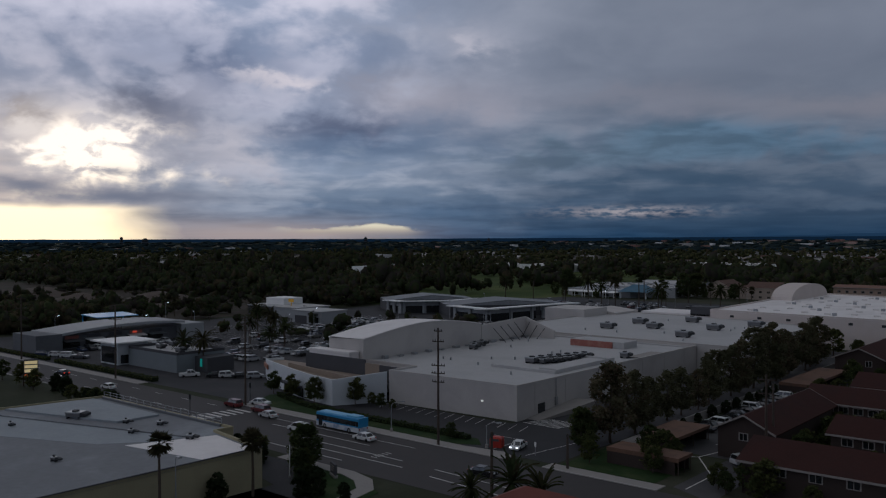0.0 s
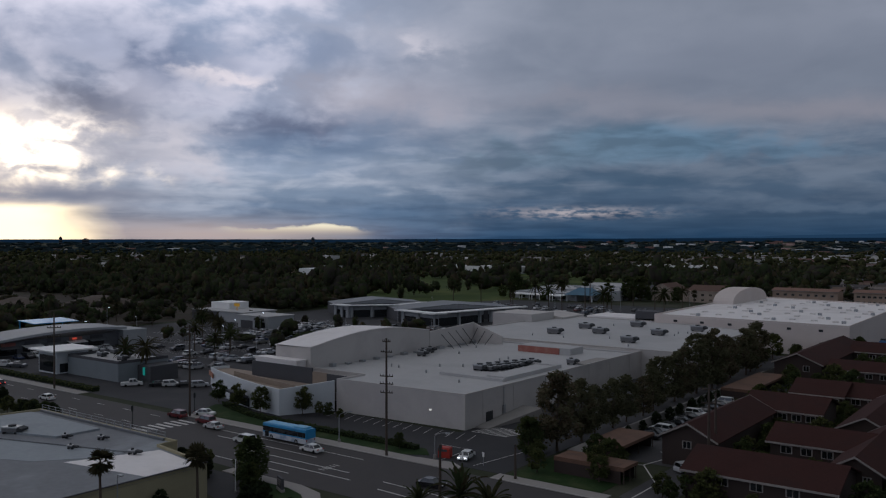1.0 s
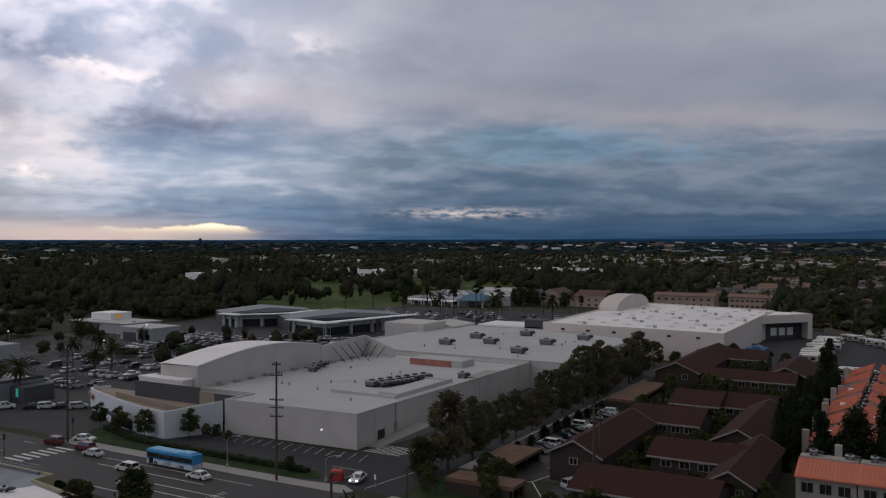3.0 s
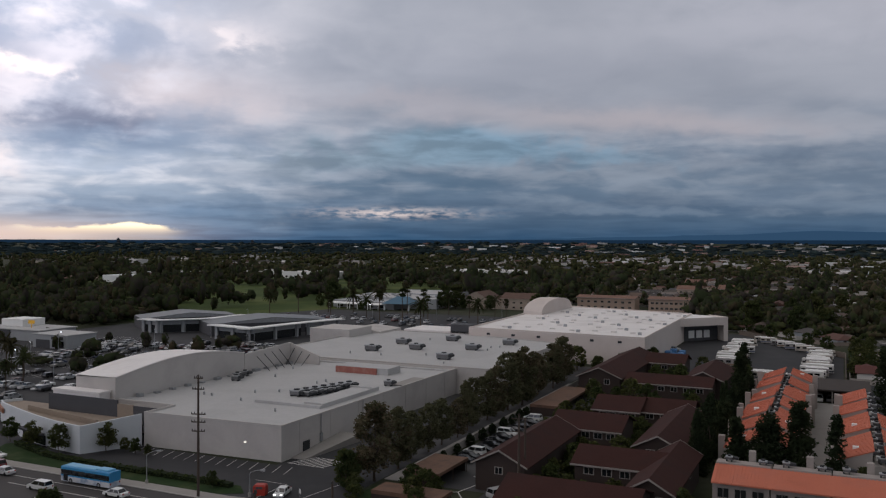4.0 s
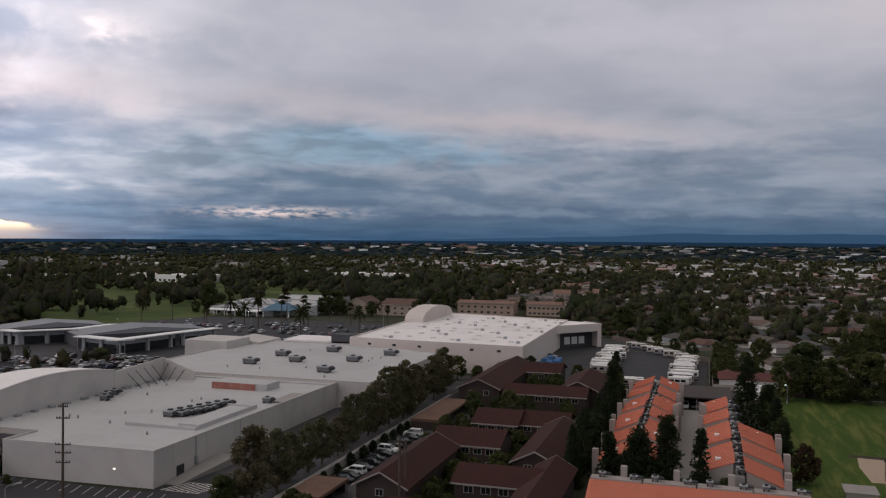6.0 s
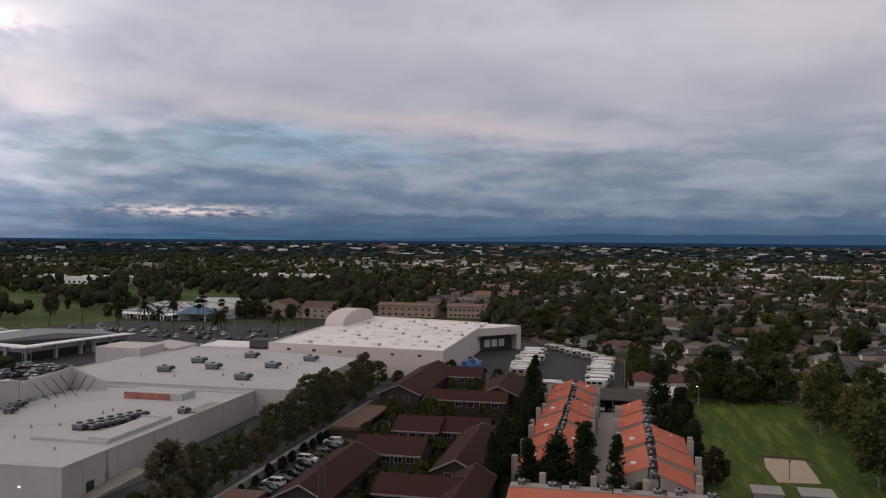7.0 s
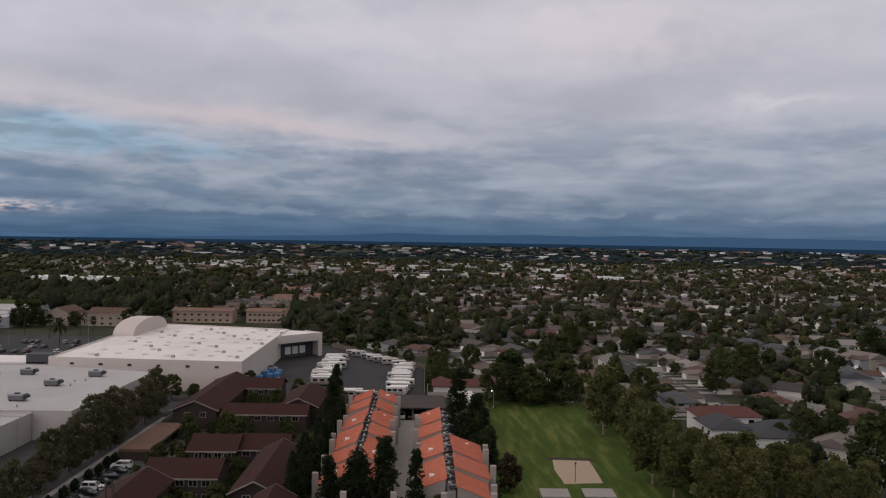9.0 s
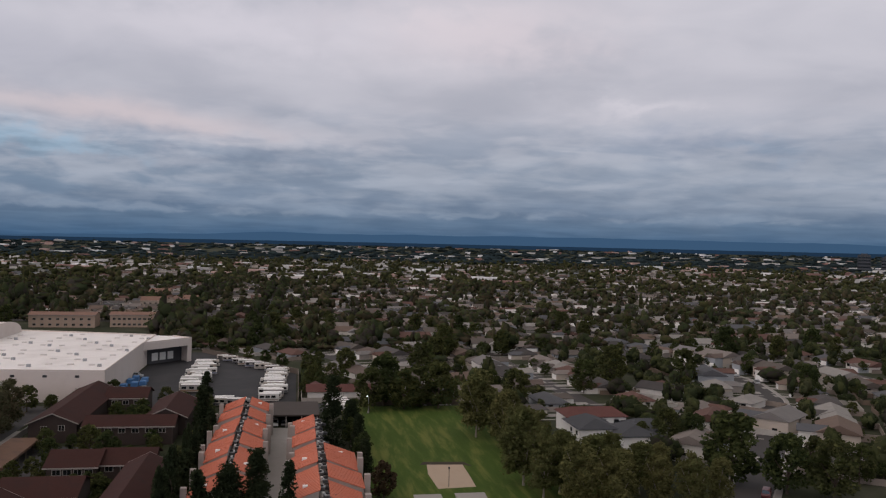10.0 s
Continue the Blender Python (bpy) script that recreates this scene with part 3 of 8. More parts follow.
# paint on the asphalt
marks = MB()
def line(x0, y0, x1, y1, w=0.14, z=0.075):
    d = Vector((x1 - x0, y1 - y0)).normalized()
    n = Vector((-d.y, d.x)) * w / 2
    marks.slab([(x0 - n.x, y0 - n.y, z), (x1 - n.x, y1 - n.y, z), (x1 + n.x, y1 + n.y, z), (x0 + n.x, y0 + n.y, z)], 0.012)


for k in range(22):
    line(-400 + k * 11, 113.8, -396.5 + k * 11, 113.8)
    line(-400 + k * 11, 106.6, -396.5 + k * 11, 106.6)
line(-148, 113.4, -104, 113.4, 0.16), line(-140, 109.6, -112, 109.6, 0.2), line(-126, 102.5, -97, 102.5, 0.22)
line(-128, 105.6, -100, 105.6, 0.22), line(-128, 99.2, -108, 99.2, 0.2), line(-126, 102.5, -128, 105.6, 0.2)
for k in range(7):
    line(-160 + 0.2 * k, 103.5 + 1.75 * k, -154.4 + 0.2 * k, 103.5 + 1.75 * k, 0.75)
for k in range(5):
    line(-106, 104.2 + 0.9 * k, -104.6, 104.2 + 0.9 * k, 0.2)
line(-75, 100.4, -90, 101.4, 0.25), line(-92, 105, -70, 104, 0.2)
for k in range(15):
    line(-136 + 2.75 * k, 136.3, -137.4 + 2.75 * k, 141.2, 0.12)
for k in range(8):
    line(-101.5 + 1.1 * k, 143.8, -99 + 1.1 * k, 149.5, 0.35)
line(-101.8, 143.6, -93, 143.6, 0.2), line(-99, 149.7, -90.5, 149.7, 0.2)
line(-93, 121, -93, 131, 0.14), line(-93, 131, -100, 131, 0.12), line(-86, 122, -84, 136, 0.14)
for a, b in (((-66, 138.5), (-62.6, 140.4)), ((-62.6, 140.4), (-56, 130.5)), ((-56, 130.5), (-56, 121)), ((-62.6, 140.4), (-60.5, 149.5)), ((-60.5, 149.5), (-64, 151))):
    line(*a, *b, 0.22)
for row, (y0, n, x0) in enumerate(((160, 34, -330), (178, 34, -330), (196, 34, -330), (214, 32, -330), (232, 30, -330), (250, 28, -325), (268, 20, -320), (286, 10, -320))):
    for k in range(n):
        line(x0 + 2.75 * k + 14, y0, x0 + 2.75 * k + 14, y0 + 9.6, 0.1)
piece("painted_lines", marks, PAINT, "worn white paint lines on the asphalt", "road marking", kind="structure")
sheet("side_drive", [(-105.4, 60), (-90, 60), (-93, 79.9), (-101, 85.4), (-108, 90.4), (-113, 93.1), (-120.9, 93.1), (-120.9, 86.6), (-105.4, 82.6)], 0.03, LOT, "dark asphalt drive beside the beige building", "road")
# ---------- the large store ----------
def prism_part(name, pts, z0, z1, material, parent, label=""):
    return part(name, MB().prism(pts, z0, z1), material, parent, label)


def parapet(mb, pts, z0, z1, w=0.35):
    """A low wall round a polygon that runs counter-clockwise."""
    n = len(pts)
    c = Vector((sum(p[0] for p in pts) / n, sum(p[1] for p in pts) / n))
    P = [Vector(p) for p in pts]
    ins = []
    for i in range(n):
        e0, e1 = (P[i] - P[i - 1]).normalized(), (P[(i + 1) % n] - P[i]).normalized()
        n0, n1 = Vector((-e0.y, e0.x)), Vector((-e1.y, e1.x))
        b = (n0 + n1) / max(0.4, 1 + n0.dot(n1))
        ins.append(P[i] + b * w)
    for i in range(n):
        j = (i + 1) % n
        mb.prism([tuple(P[i]), tuple(P[j]), tuple(ins[j]), tuple(ins[i])], z0, z1)
    return mb


def flat_building(name, pts, h, wall, roof, label, category="building", rise=0.5, base=0.0):
    ob = thing(name, label, category)
    prism_part("wall", pts, base, h - rise, wall, ob)
    part("roof", MB().prism(pts, h - rise, h - rise + 0.06), roof, ob)
    part("parapet", parapet(MB(), pts, h - rise + 0.0, h), wall, ob)
    return ob


store = thing("large_store", "long grey stucco store with flat roof and vaulted wing", "store")
front = [(-138.5, 142), (-103.3, 143.6), (-103.3, 230), (-156, 230), (-156, 151), (-138.5, 151)]
prism_part("wall", front, 0, 7.0, STUCCO, store)
prism_part("roof", front, 7.0, 7.06, ROOFING, store)
part("parapet", parapet(MB(), front, 7.0, 7.5), STUCCO, store)
second = [(-176, 230.2), (-93, 230.2), (-93, 300), (-134, 312.5), (-150, 312.5), (-176, 312.5)]
prism_part("rear_wall", second, 0, 7.6, STUCCO, store)
prism_part("rear_roof", second, 7.6, 7.66, ROOFING, store)
part("rear_parapet", parapet(MB(), second, 7.6, 8.0), STUCCO, store)
# vaulted wing: an arched roof along y
vault, vroof, n = MB(), MB(), 26
ys = [150.4 + 48 * k / n for k in range(n + 1)]
zs = [12.4 + 2.6 * math.sin(math.pi * (y - 150.4) / 50) for y in ys]
vault.loft([[(-156, y, 0), (-155.6, y, 0), (-155.6, y, z), (-156, y, z)] for y, z in zip(ys, zs)])
vault.prism([(-168, ys[0]), (-156, ys[0]), (-156, ys[0] + 0.4), (-168, ys[0] + 0.4)], 0, zs[0])
vault.prism([(-168, ys[-1] - 0.4), (-156, ys[-1] - 0.4), (-156, ys[-1]), (-168, ys[-1])], 0, zs[-1])
vault.loft([[(-168.4, y, 0), (-168, y, 0), (-168, y, z - 0.4), (-168.4, y, z - 0.4)] for y, z in zip(ys, zs)])
part("vaulted_wall", vault, STUCCO, store)
vroof.loft([[(-168.8, y, z - 0.35), (-155.4, y, z), (-155.4, y, z + 0.22), (-168.8, y, z - 0.12)] for y, z in zip(ys, zs)])
part("vaulted_roof", vroof, WHITE_ROOF, store, "white curved roof of the vaulted wing")
# stepped screen walls with steel braces
part("screen_wall", MB().prism([(-156, 198.5), (-155.5, 198.5), (-155.5, 221), (-156, 221)], 7, [12.3, 12.3, 13.3, 13.3]).prism([(-156, 221), (-145, 221), (-145, 221.5), (-156, 221.5)], 7, [13.3, 9.6, 9.6, 13.3]), STUCCO, store)
for k in range(4):
    part("brace", MB().tube((-155.4, 204 + 3.6 * k, 11 + 0.3 * k), (-150.8, 204 + 3.6 * k, 7.1), 0.1), DARKMETAL, store)
for k in range(3):
    part("brace", MB().tube((-154 + 2.8 * k, 220.9, 11.6 - 0.8 * k), (-154 + 2.8 * k, 216.6, 7.1), 0.1), DARKMETAL, store)
part("stair_tower", MB().box(-190, -172, 283, 300, 0, 10.6, 0.1), STUCCO, store)
part("rear_screen_wall", MB().prism([(-180, 300.2), (-168, 300.2), (-168, 318), (-180, 318)], 0, [9.6, 8.4, 8.4, 9.6]), STUCCO, store)
part("white_lean_to_roof", MB().box(-164, -133, 313, 330, 0, 8.6, 0.1), WHITE_ROOF, store, "white low roof behind the rear parapet")
part("red_bulkhead", MB().box(-133, -119.5, 211.2, 211.5, 7.06, 8.8), RED_WALL, store, "faded red low wall on the roof")
part("bulkhead_block", MB().box(-133, -116, 211.55, 219, 7.06, 8.9), ROOFING, store)
part("roof_step", MB().box(-121, -107.3, 188.1, 189, 7.06, 8.0), ROOFING, store)
part("raised_roof", MB().box(-113.2, -107.3, 166, 188, 7.06, 7.7), ROOFING, store)
part("roof_kerb", MB().box(-107.2, -106.8, 164.1, 190, 7.06, 8.0), ROOFING, store)
part("roof_kerb", MB().box(-125, -106.8, 163.2, 164.0, 7.06, 7.7), ROOFING, store)
part("roof_well", MB().box(-107.6, -103.7, 198, 211, 7.06, 7.35), CONCRETE, store)
part("roof_kerb", MB().box(-150, -104, 226.0, 226.5, 7.06, 7.45), ROOFING, store)
part("side_ramp", MB().prism([(-103.2, 147), (-100, 147), (-98, 166), (-103.2, 166)], 0, [0.2, 0.2, 1.8, 1.8]), CONCRETE, store)
part("loading_door", MB().box(-103.28, -103.1, 151.2, 153.6, 0.1, 2.6), DARKMETAL, store)
for y in (158, 176):
    part("downpipe", MB().tube((-103.15, y, 0.2), (-103.15, y, 7.2), 0.09).box(-103.3, -102.9, y - 0.4, y + 0.4, 1.4, 3.2), METAL, store)
part("wall_lamp", MB().box(-112.2, -111.8, 142.9, 143.3, 3.2, 3.5), glow("warm_wall_lamp", (1.0, 0.9, 0.75), 1.2), store, "lit lamp on the wall")
for k in range(7):
    part("wall_joint", MB().box(-103.28, -103.22, 150 + 12 * k, 150.08 + 12 * k, 0, 7.0), STUCCO, store)


COIL = surface("dark_cooling_fins", (0.15, 0.15, 0.155), 0.6, 0.3, 1.0, 9, 0.2, (0.09, 0.09, 0.09), 0.6)


def roof_unit(x, y, z, w, d, h, turn=0.0):
    """An air handler: cabinet on feet, cowl and fan ring."""
    ob = thing("air_conditioner", "grey metal air handler standing on the flat roof", "air conditioner", "air handlers on the store roof", at=pose(x, y, z, 0, 0, turn))
    part("cabinet", MB().prism([(-w / 2, -d / 2), (w / 2, -d / 2), (w / 2, d / 2), (-w / 2, d / 2)], 0.35, h * 0.8), COIL, ob)
    part("hood", MB().box(-w / 2 - 0.12, w / 2 + 0.12, -d / 2 - 0.12, d / 2 + 0.12, h * 0.8, h, 0.06), METAL, ob)
    part("cowl", MB().prism([(w / 2, -d / 2), (w / 2 + 1.0, -d / 2), (w / 2 + 1.0, d / 2), (w / 2, d / 2)], h * 0.45, [h, h * 0.8, h * 0.8, h]), DARKMETAL, ob)
    part("fan_ring", MB().tube((0, 0, h), (0, 0, h + 0.25), min(w, d) * 0.33, n=12), DARKMETAL, ob)
    for sx in (-1, 1):
        part("foot_rail", MB().box(sx * w * 0.4 - 0.1, sx * w * 0.4 + 0.1, -d / 2, d / 2, 0, 0.35), DARKMETAL, ob)
    return ob


for x, y in ((-144.9, 253), (-144.2, 274), (-132.9, 262.5), (-114.2, 245), (-115.2, 270), (-132.2, 291), (-108.9, 289)):
    roof_unit(x, y, 7.66, 4.2, 2.4, 2.0, random.uniform(-6, 6))
for k in range(7):
    roof_unit(-121 + 0.9 * k, 174.5 + 2.6 * k, 7.06, 2.6, 2.2, 1.5)
for k in range(4):
    roof_unit(-118.6 + 0.9 * k, 175.5 + 2.6 * k, 7.06, 2.2, 2.2, 1.3)
for x, y in ((-107.8, 197), (-151, 189.5), (-148.6, 186), (-151.6, 193.5)):
    roof_unit(x, y, 7.06, 2.0, 1.6, 1.5, 10)
rnd = random.Random(4)
for k in range(26):
    x, y = rnd.uniform(-150, -106), rnd.uniform(150, 300)
    if -122 < x < -106 and 160 < y < 214:
        continue
    h = 7.06 if y < 235 else 7.66
    piece("roof_vent", MB().tube((x, y, h), (x, y, h + 0.6), 0.22).tube((x, y, h + 0.6), (x, y, h + 0.8), 0.35, 0.1), METAL,
          "small galvanised vent pipe on the flat roof", "vent", "roof vents")
for k in range(12):
    y = 156 + 5.6 * k
    piece("duct_block", MB().box(-154.6 - rnd.random() * 0.3, -153.5, y, y + rnd.uniform(0.8, 2.4), 7.06, 7.06 + rnd.uniform(0.4, 0.9), 0.05), METAL,
          "low metal duct box along the vaulted wall", "duct", "duct boxes along the vault")

# corner shop with a curved pale front, against the store
shop = thing("corner_shop", "low pale shop with a curved front and a tan flat roof", "shop")
curve = [(-190, 146.5), (-184, 142.6), (-177, 139.2), (-170, 136.3), (-162, 133.4), (-154, 131.4), (-145, 130.4)]
ctop = [5.0, 5.5, 5.9, 6.1, 6.2, 6.1, 5.9]
back = [(-139, 142), (-139, 151), (-188, 151)]
part("front_wall", MB().loft([[(x, y, 0), (x + 0.2, y + 0.4, 0), (x + 0.2, y + 0.4, h), (x, y, h)][::-1] for (x, y), h in zip(curve, ctop)]), PALE, shop)
part("wall", MB().prism([(-145, 130.4), (-139, 141.9), (-139.4, 142.1), (-145.4, 130.8)], 0, [5.9, 7.0, 7.0, 5.9]), PALE, shop)
part("end_wall", MB().prism([(-190, 146.5), (-189.6, 146.5), (-187.6, 151), (-188, 151)], 0, 5.0), PALE, shop)
prism_part("roof", [(p[0] + 0.2, p[1] + 0.4) for p in curve] + [(-139.4, 142), (-139.4, 151), (-187.8, 151)], 4.3, 4.36, TAN, shop, "tan flat roofing")
part("dark_screen", MB().box(-173, -151, 146.4, 146.8, 4.3, 8.2), DARKGREY, shop)
part("tan_screen", MB().box(-150.9, -146.1, 146.4, 146.8, 4.3, 7.4), TAN, shop)
part("dark_corner_screen", MB().box(-146, -139.4, 146.4, 146.8, 4.3, 7.3), DARKGREY, shop)
part("dark_side_screen", MB().box(-139.3, -138.8, 142.3, 151.1, 4.3, 7.3), DARKGREY, shop)
part("inner_screen", MB().prism([(-176, 143), (-148, 137.5), (-147.8, 138), (-175.8, 143.5)], 4.36, 5.6), TAN, shop)
part("entrance_canopy", MB().prism([(-168, 135.2), (-157, 131.8), (-157.5, 130.6), (-168.5, 134.0)], 2.5, 2.9), DARKGREY, shop)
part("shop_window", MB().prism([(-168, 135.5), (-157, 132.05), (-157.1, 131.85), (-168.1, 135.3)], 0.3, 2.4), GLASS, shop)
part("sign_panel", MB().prism([(-188.6, 145.3), (-182.5, 141.6), (-182.7, 141.3), (-188.8, 145.0)], 3.3, 4.4), surface("rust_sign", (0.33, 0.15, 0.09), 0.6, 0.2, 1, 5), shop)
part("white_canopy_roof", MB().prism([(-172.6, 146.9), (-157, 146.9), (-157, 150.3), (-172, 150.3)], 8.9, 9.4).box(-172.4, -157.2, 147.1, 150.3, 4.36, 8.9), WHITE_ROOF, shop)

# ---------- warehouse ----------
ware = thing("warehouse", "cream warehouse with white flat roof and dark truck dock", "warehouse")
body = [(-134, 310.5), (-63.8, 304.8), (-65, 385), (-65, 417), (-138, 437)]
prism_part("wall", body, 0, 10.4, WH_WALL, ware)
prism_part("roof", body, 10.4, 10.46, WHITE_ROOF, ware)
part("parapet", parapet(MB(), body, 10.4, 11.0), WH_WALL, ware)
# open dock behind a slanting front
dock = [(-65, 385), (-47.4, 405.5), (-56, 414), (-65, 417)]
prism_part("dock_roof", dock, 10.4, 10.46, WHITE_ROOF, ware)


def along(t, depth):
    """A point t metres along the dock front and depth metres behind it."""
    return (-65 + 0.651 * t - 0.759 * depth, 385 + 0.759 * t + 0.651 * depth)


def dock_piece(name, t0, t1, d0, d1, z0, z1, material):
    prism_part(name, [along(t0, d0), along(t1, d0), along(t1, d1), along(t0, d1)], z0, z1, material, ware)


dock_piece("dock_lintel", 0, 27, 0, 0.5, 7.4, 11, WH_WALL)
dock_piece("dock_pier", 24.6, 27, 0, 0.5, 0, 7.4, WH_WALL)
dock_piece("dock_side_wall", 26.5, 27, 0.5, 12, 0, 11, WH_WALL)
prism_part("dock_soffit", dock, 9.6, 10.38, WH_WALL, ware)
# back wall in dark grey, so its colour carries the dock's inner shade
dock_piece("dock_back_wall", 7.2, 26.5, 6.0, 6.4, 0, 9.6, DARKGREY)
for k in range(3):
    dock_piece("dock_door", 9.5 + 4.4 * k, 12.7 + 4.4 * k, 5.7, 5.98, 1.4, 4.8, WHITE)
dome, n = MB(), 18
arch = [(405.5 - 24.5 * math.cos(math.pi * k / n), 10.3 + 6.6 * math.sin(math.pi * k / n) ** 0.8) for k in range(n + 1)]
dome.loft([[(x, y, z) for y, z in arch] for x in (-136.5, -127.5)])
part("barrel_vault", dome, WH_WALL, ware, "pale arched entrance vault on the roof")
part("corner_block", MB().box(-143, -134.1, 313, 320, 0, 11.4), DARKGREY, ware)
for gx in range(7):
    for gy in range(8):
        x, y = -122 + 8.6 * gx + rnd.uniform(-1.6, 1.6), 322 + 13.4 * gy + rnd.uniform(-2.5, 2.5)
        if (x < -124 and 370 < y < 440) or rnd.random() < 0.12:
            continue
        piece("roof_skylight", MB().box(x - 1.0, x + 1.0, y - 0.6, y + 0.6, 10.46, 10.95, 0.12), surface("skylight_dome", (0.60, 0.56, 0.54), 0.35, 0.1, 0.5, 4, 0) if "skylight_dome" not in bpy.data.materials else bpy.data.materials["skylight_dome"],
              "pale domed skylight on the white roof", "skylight", "warehouse skylights")
        if (gx + gy) % 3 == 0:
            piece("roof_vent", MB().box(x + 2.6, x + 3.9, y - 3.5, y - 2.5, 10.46, 11.4, 0.1), METAL, "small square metal vent on the white roof", "vent", "warehouse vents")
for k in range(6):
    piece("wall_vent", MB().box(-126 + 10.5 * k, -124.6 + 10.5 * k, 309.62 - 0.853 * k, 309.86 - 0.853 * k, 8.4, 9.2), DARKMETAL, "dark vent box on the cream wall", "vent", "wall vents")


# ---------- brown shingled apartments ----------
def gable(name, x0, x1, y0, y1, eave, ridge, axis, wall, roof, label, windows=(), over=0.7, category="apartment house", trim=TRIM, base=0.0):
    """A house with a gable roof, its ridge along 'x' or 'y'. windows: (side, place along it, sill, width, height)."""
    cx, cy = (x0 + x1) / 2, (y0 + y1) / 2
    ob = thing(name, label, category)
    if axis == "y":
        sec = [(x0, base), (x1, base), (x1, eave), (cx, ridge), (x0, eave)]
        vs = [(x, y0, z) for x, z in sec] + [(x, y1, z) for x, z in sec]
        e = (ridge - eave) / (cx - x0) * over
        sl = [[(x0 - over, y0 - over, eave - e), (cx, y0 - over, ridge), (cx, y1 + over, ridge), (x0 - over, y1 + over, eave - e)],
              [(cx, y0 - over, ridge), (x1 + over, y0 - over, eave - e), (x1 + over, y1 + over, eave - e), (cx, y1 + over, ridge)]]
    else:
        sec = [(y0, base), (y1, base), (y1, eave), (cy, ridge), (y0, eave)]
        vs = [(x1, y, z) for y, z in sec] + [(x0, y, z) for y, z in sec]
        e = (ridge - eave) / (cy - y0) * over
        sl = [[(x0 - over, y0 - over, eave - e), (x1 + over, y0 - over, eave - e), (x1 + over, cy, ridge), (x0 - over, cy, ridge)],
              [(x0 - over, cy, ridge), (x1 + over, cy, ridge), (x1 + over, y1 + over, eave - e), (x0 - over, y1 + over, eave - e)]]
    part("wall", MB().add(vs, [(0, 1, 2, 3, 4), (9, 8, 7, 6, 5), (0, 5, 6, 1), (1, 6, 7, 2), (4, 9, 5, 0)]), wall, ob)
    rf = MB()
    for q in sl:
        rf.slab([(x, y, z + 0.22) for x, y, z in q], 0.2)
    part("roof", rf, roof, ob)
    if axis == "y":
        for y in (y0 - over - 0.06, y1 + over):
            for q in ((x0 - over, cx), (x1 + over, cx)):
                part("fascia", MB().slab([(q[0], y, eave - e + 0.28), (q[0], y + 0.06, eave - e + 0.28), (q[1], y + 0.06, ridge + 0.28), (q[1], y, ridge + 0.28)], 0.32), trim, ob)
    else:
        part("fascia", MB().box(x0 - over, x1 + over, y0 - over - 0.06, y0 - over, eave - e - 0.12, eave - e + 0.2), trim, ob)
    for side, c, sill, w, h in windows:
        fr, pane = MB(), MB()
        if side == "s":
            fr.box(c - w / 2 - 0.12, c + w / 2 + 0.12, y0 - 0.08, y0 - 0.01, sill - 0.12, sill + h + 0.12)
            for k in (-1, 1):
                pane.box(c + k * w / 4 - w / 4 + 0.06, c + k * w / 4 + w / 4 - 0.06, y0 - 0.1, y0 - 0.06, sill, sill + h)
        else:
            X = x1 if side == "e" else x0
            s = 1 if side == "e" else -1
            fr.box(min(X + s * 0.01, X + s * 0.08), max(X + s * 0.01, X + s * 0.08), c - w / 2 - 0.12, c + w / 2 + 0.12, sill - 0.12, sill + h + 0.12)
            for k in (-1, 1):
                pane.box(min(X + s * 0.06, X + s * 0.1), max(X + s * 0.06, X + s * 0.1), c + k * w / 4 - w / 4 + 0.06, c + k * w / 4 + w / 4 - 0.06, sill, sill + h)
        wn = part("window", fr, trim, ob)
        part("pane", pane, GLASS, wn)
    return ob


def row(n, a, b, sill=3.4, w=1.7, h=1.1):
    return [("s", a + (b - a) * (k + 0.5) / n, sill, w, h) for k in range(n)]


BL = "two-storey brown apartment house with a dark shingled gable roof"
gable("apartment_house", -71, -58.6, 246.5, 300, 5.4, 8.0, "y", BROWN_WALL, BROWN_ROOF, BL, [("s", -67, 3.6, 1.4, 1.0), ("s", -62.5, 3.4, 1.5, 1.4)])
gable("apartment_house", -59, -47, 284, 297, 5.4, 7.6, "x", BROWN_WALL, BROWN_ROOF, BL, row(3, -58, -48))
gable("apartment_house", -56, -33, 243, 254, 5.2, 7.0, "x", BROWN_WALL, BROWN_ROOF, BL, row(6, -55, -34))
gable("apartment_house", -42, -31, 254.5, 282, 5.2, 7.6, "y", BROWN_WALL, BROWN_ROOF, BL, [("s", -38, 3.4, 1.5, 1.2)])
gable("apartment_house", -54, -43.6, 201, 214, 5.2, 7.4, "x", BROWN_WALL, BROWN_ROOF, BL, row(4, -53, -44))
gable("apartment_house", -43.3, -32, 203.5, 215, 5.0, 7.2, "x", BROWN_WALL, BROWN_ROOF, BL, row(3, -43, -33))
gable("apartment_house", -57.2, -42.5, 178.2, 191, 5.2, 7.4, "x", BROWN_WALL, BROWN_ROOF, BL, row(5, -56.5, -43) + row(5, -56.5, -43, 0.6))
gable("apartment_house", -37, -28, 168, 203, 5.2, 7.4, "y", BROWN_WALL, BROWN_ROOF, BL, [("s", -34, 3.4, 1.5, 1.2), ("s", -31, 3.4, 1.2, 1.2), ("e", 178, 3.4, 1.6, 1.2), ("e", 188, 3.4, 1.6, 1.2)])
gable("apartment_house", -60.5, -51, 143.5, 176, 5.2, 7.6, "y", BROWN_WALL, BROWN_ROOF, BL, [("s", -56, 3.4, 1.4, 1.1)])
gable("apartment_house", -49, -28, 125, 138, 5.0, 7.2, "x", BROWN_WALL, BROWN_ROOF, BL, row(3, -46, -31))
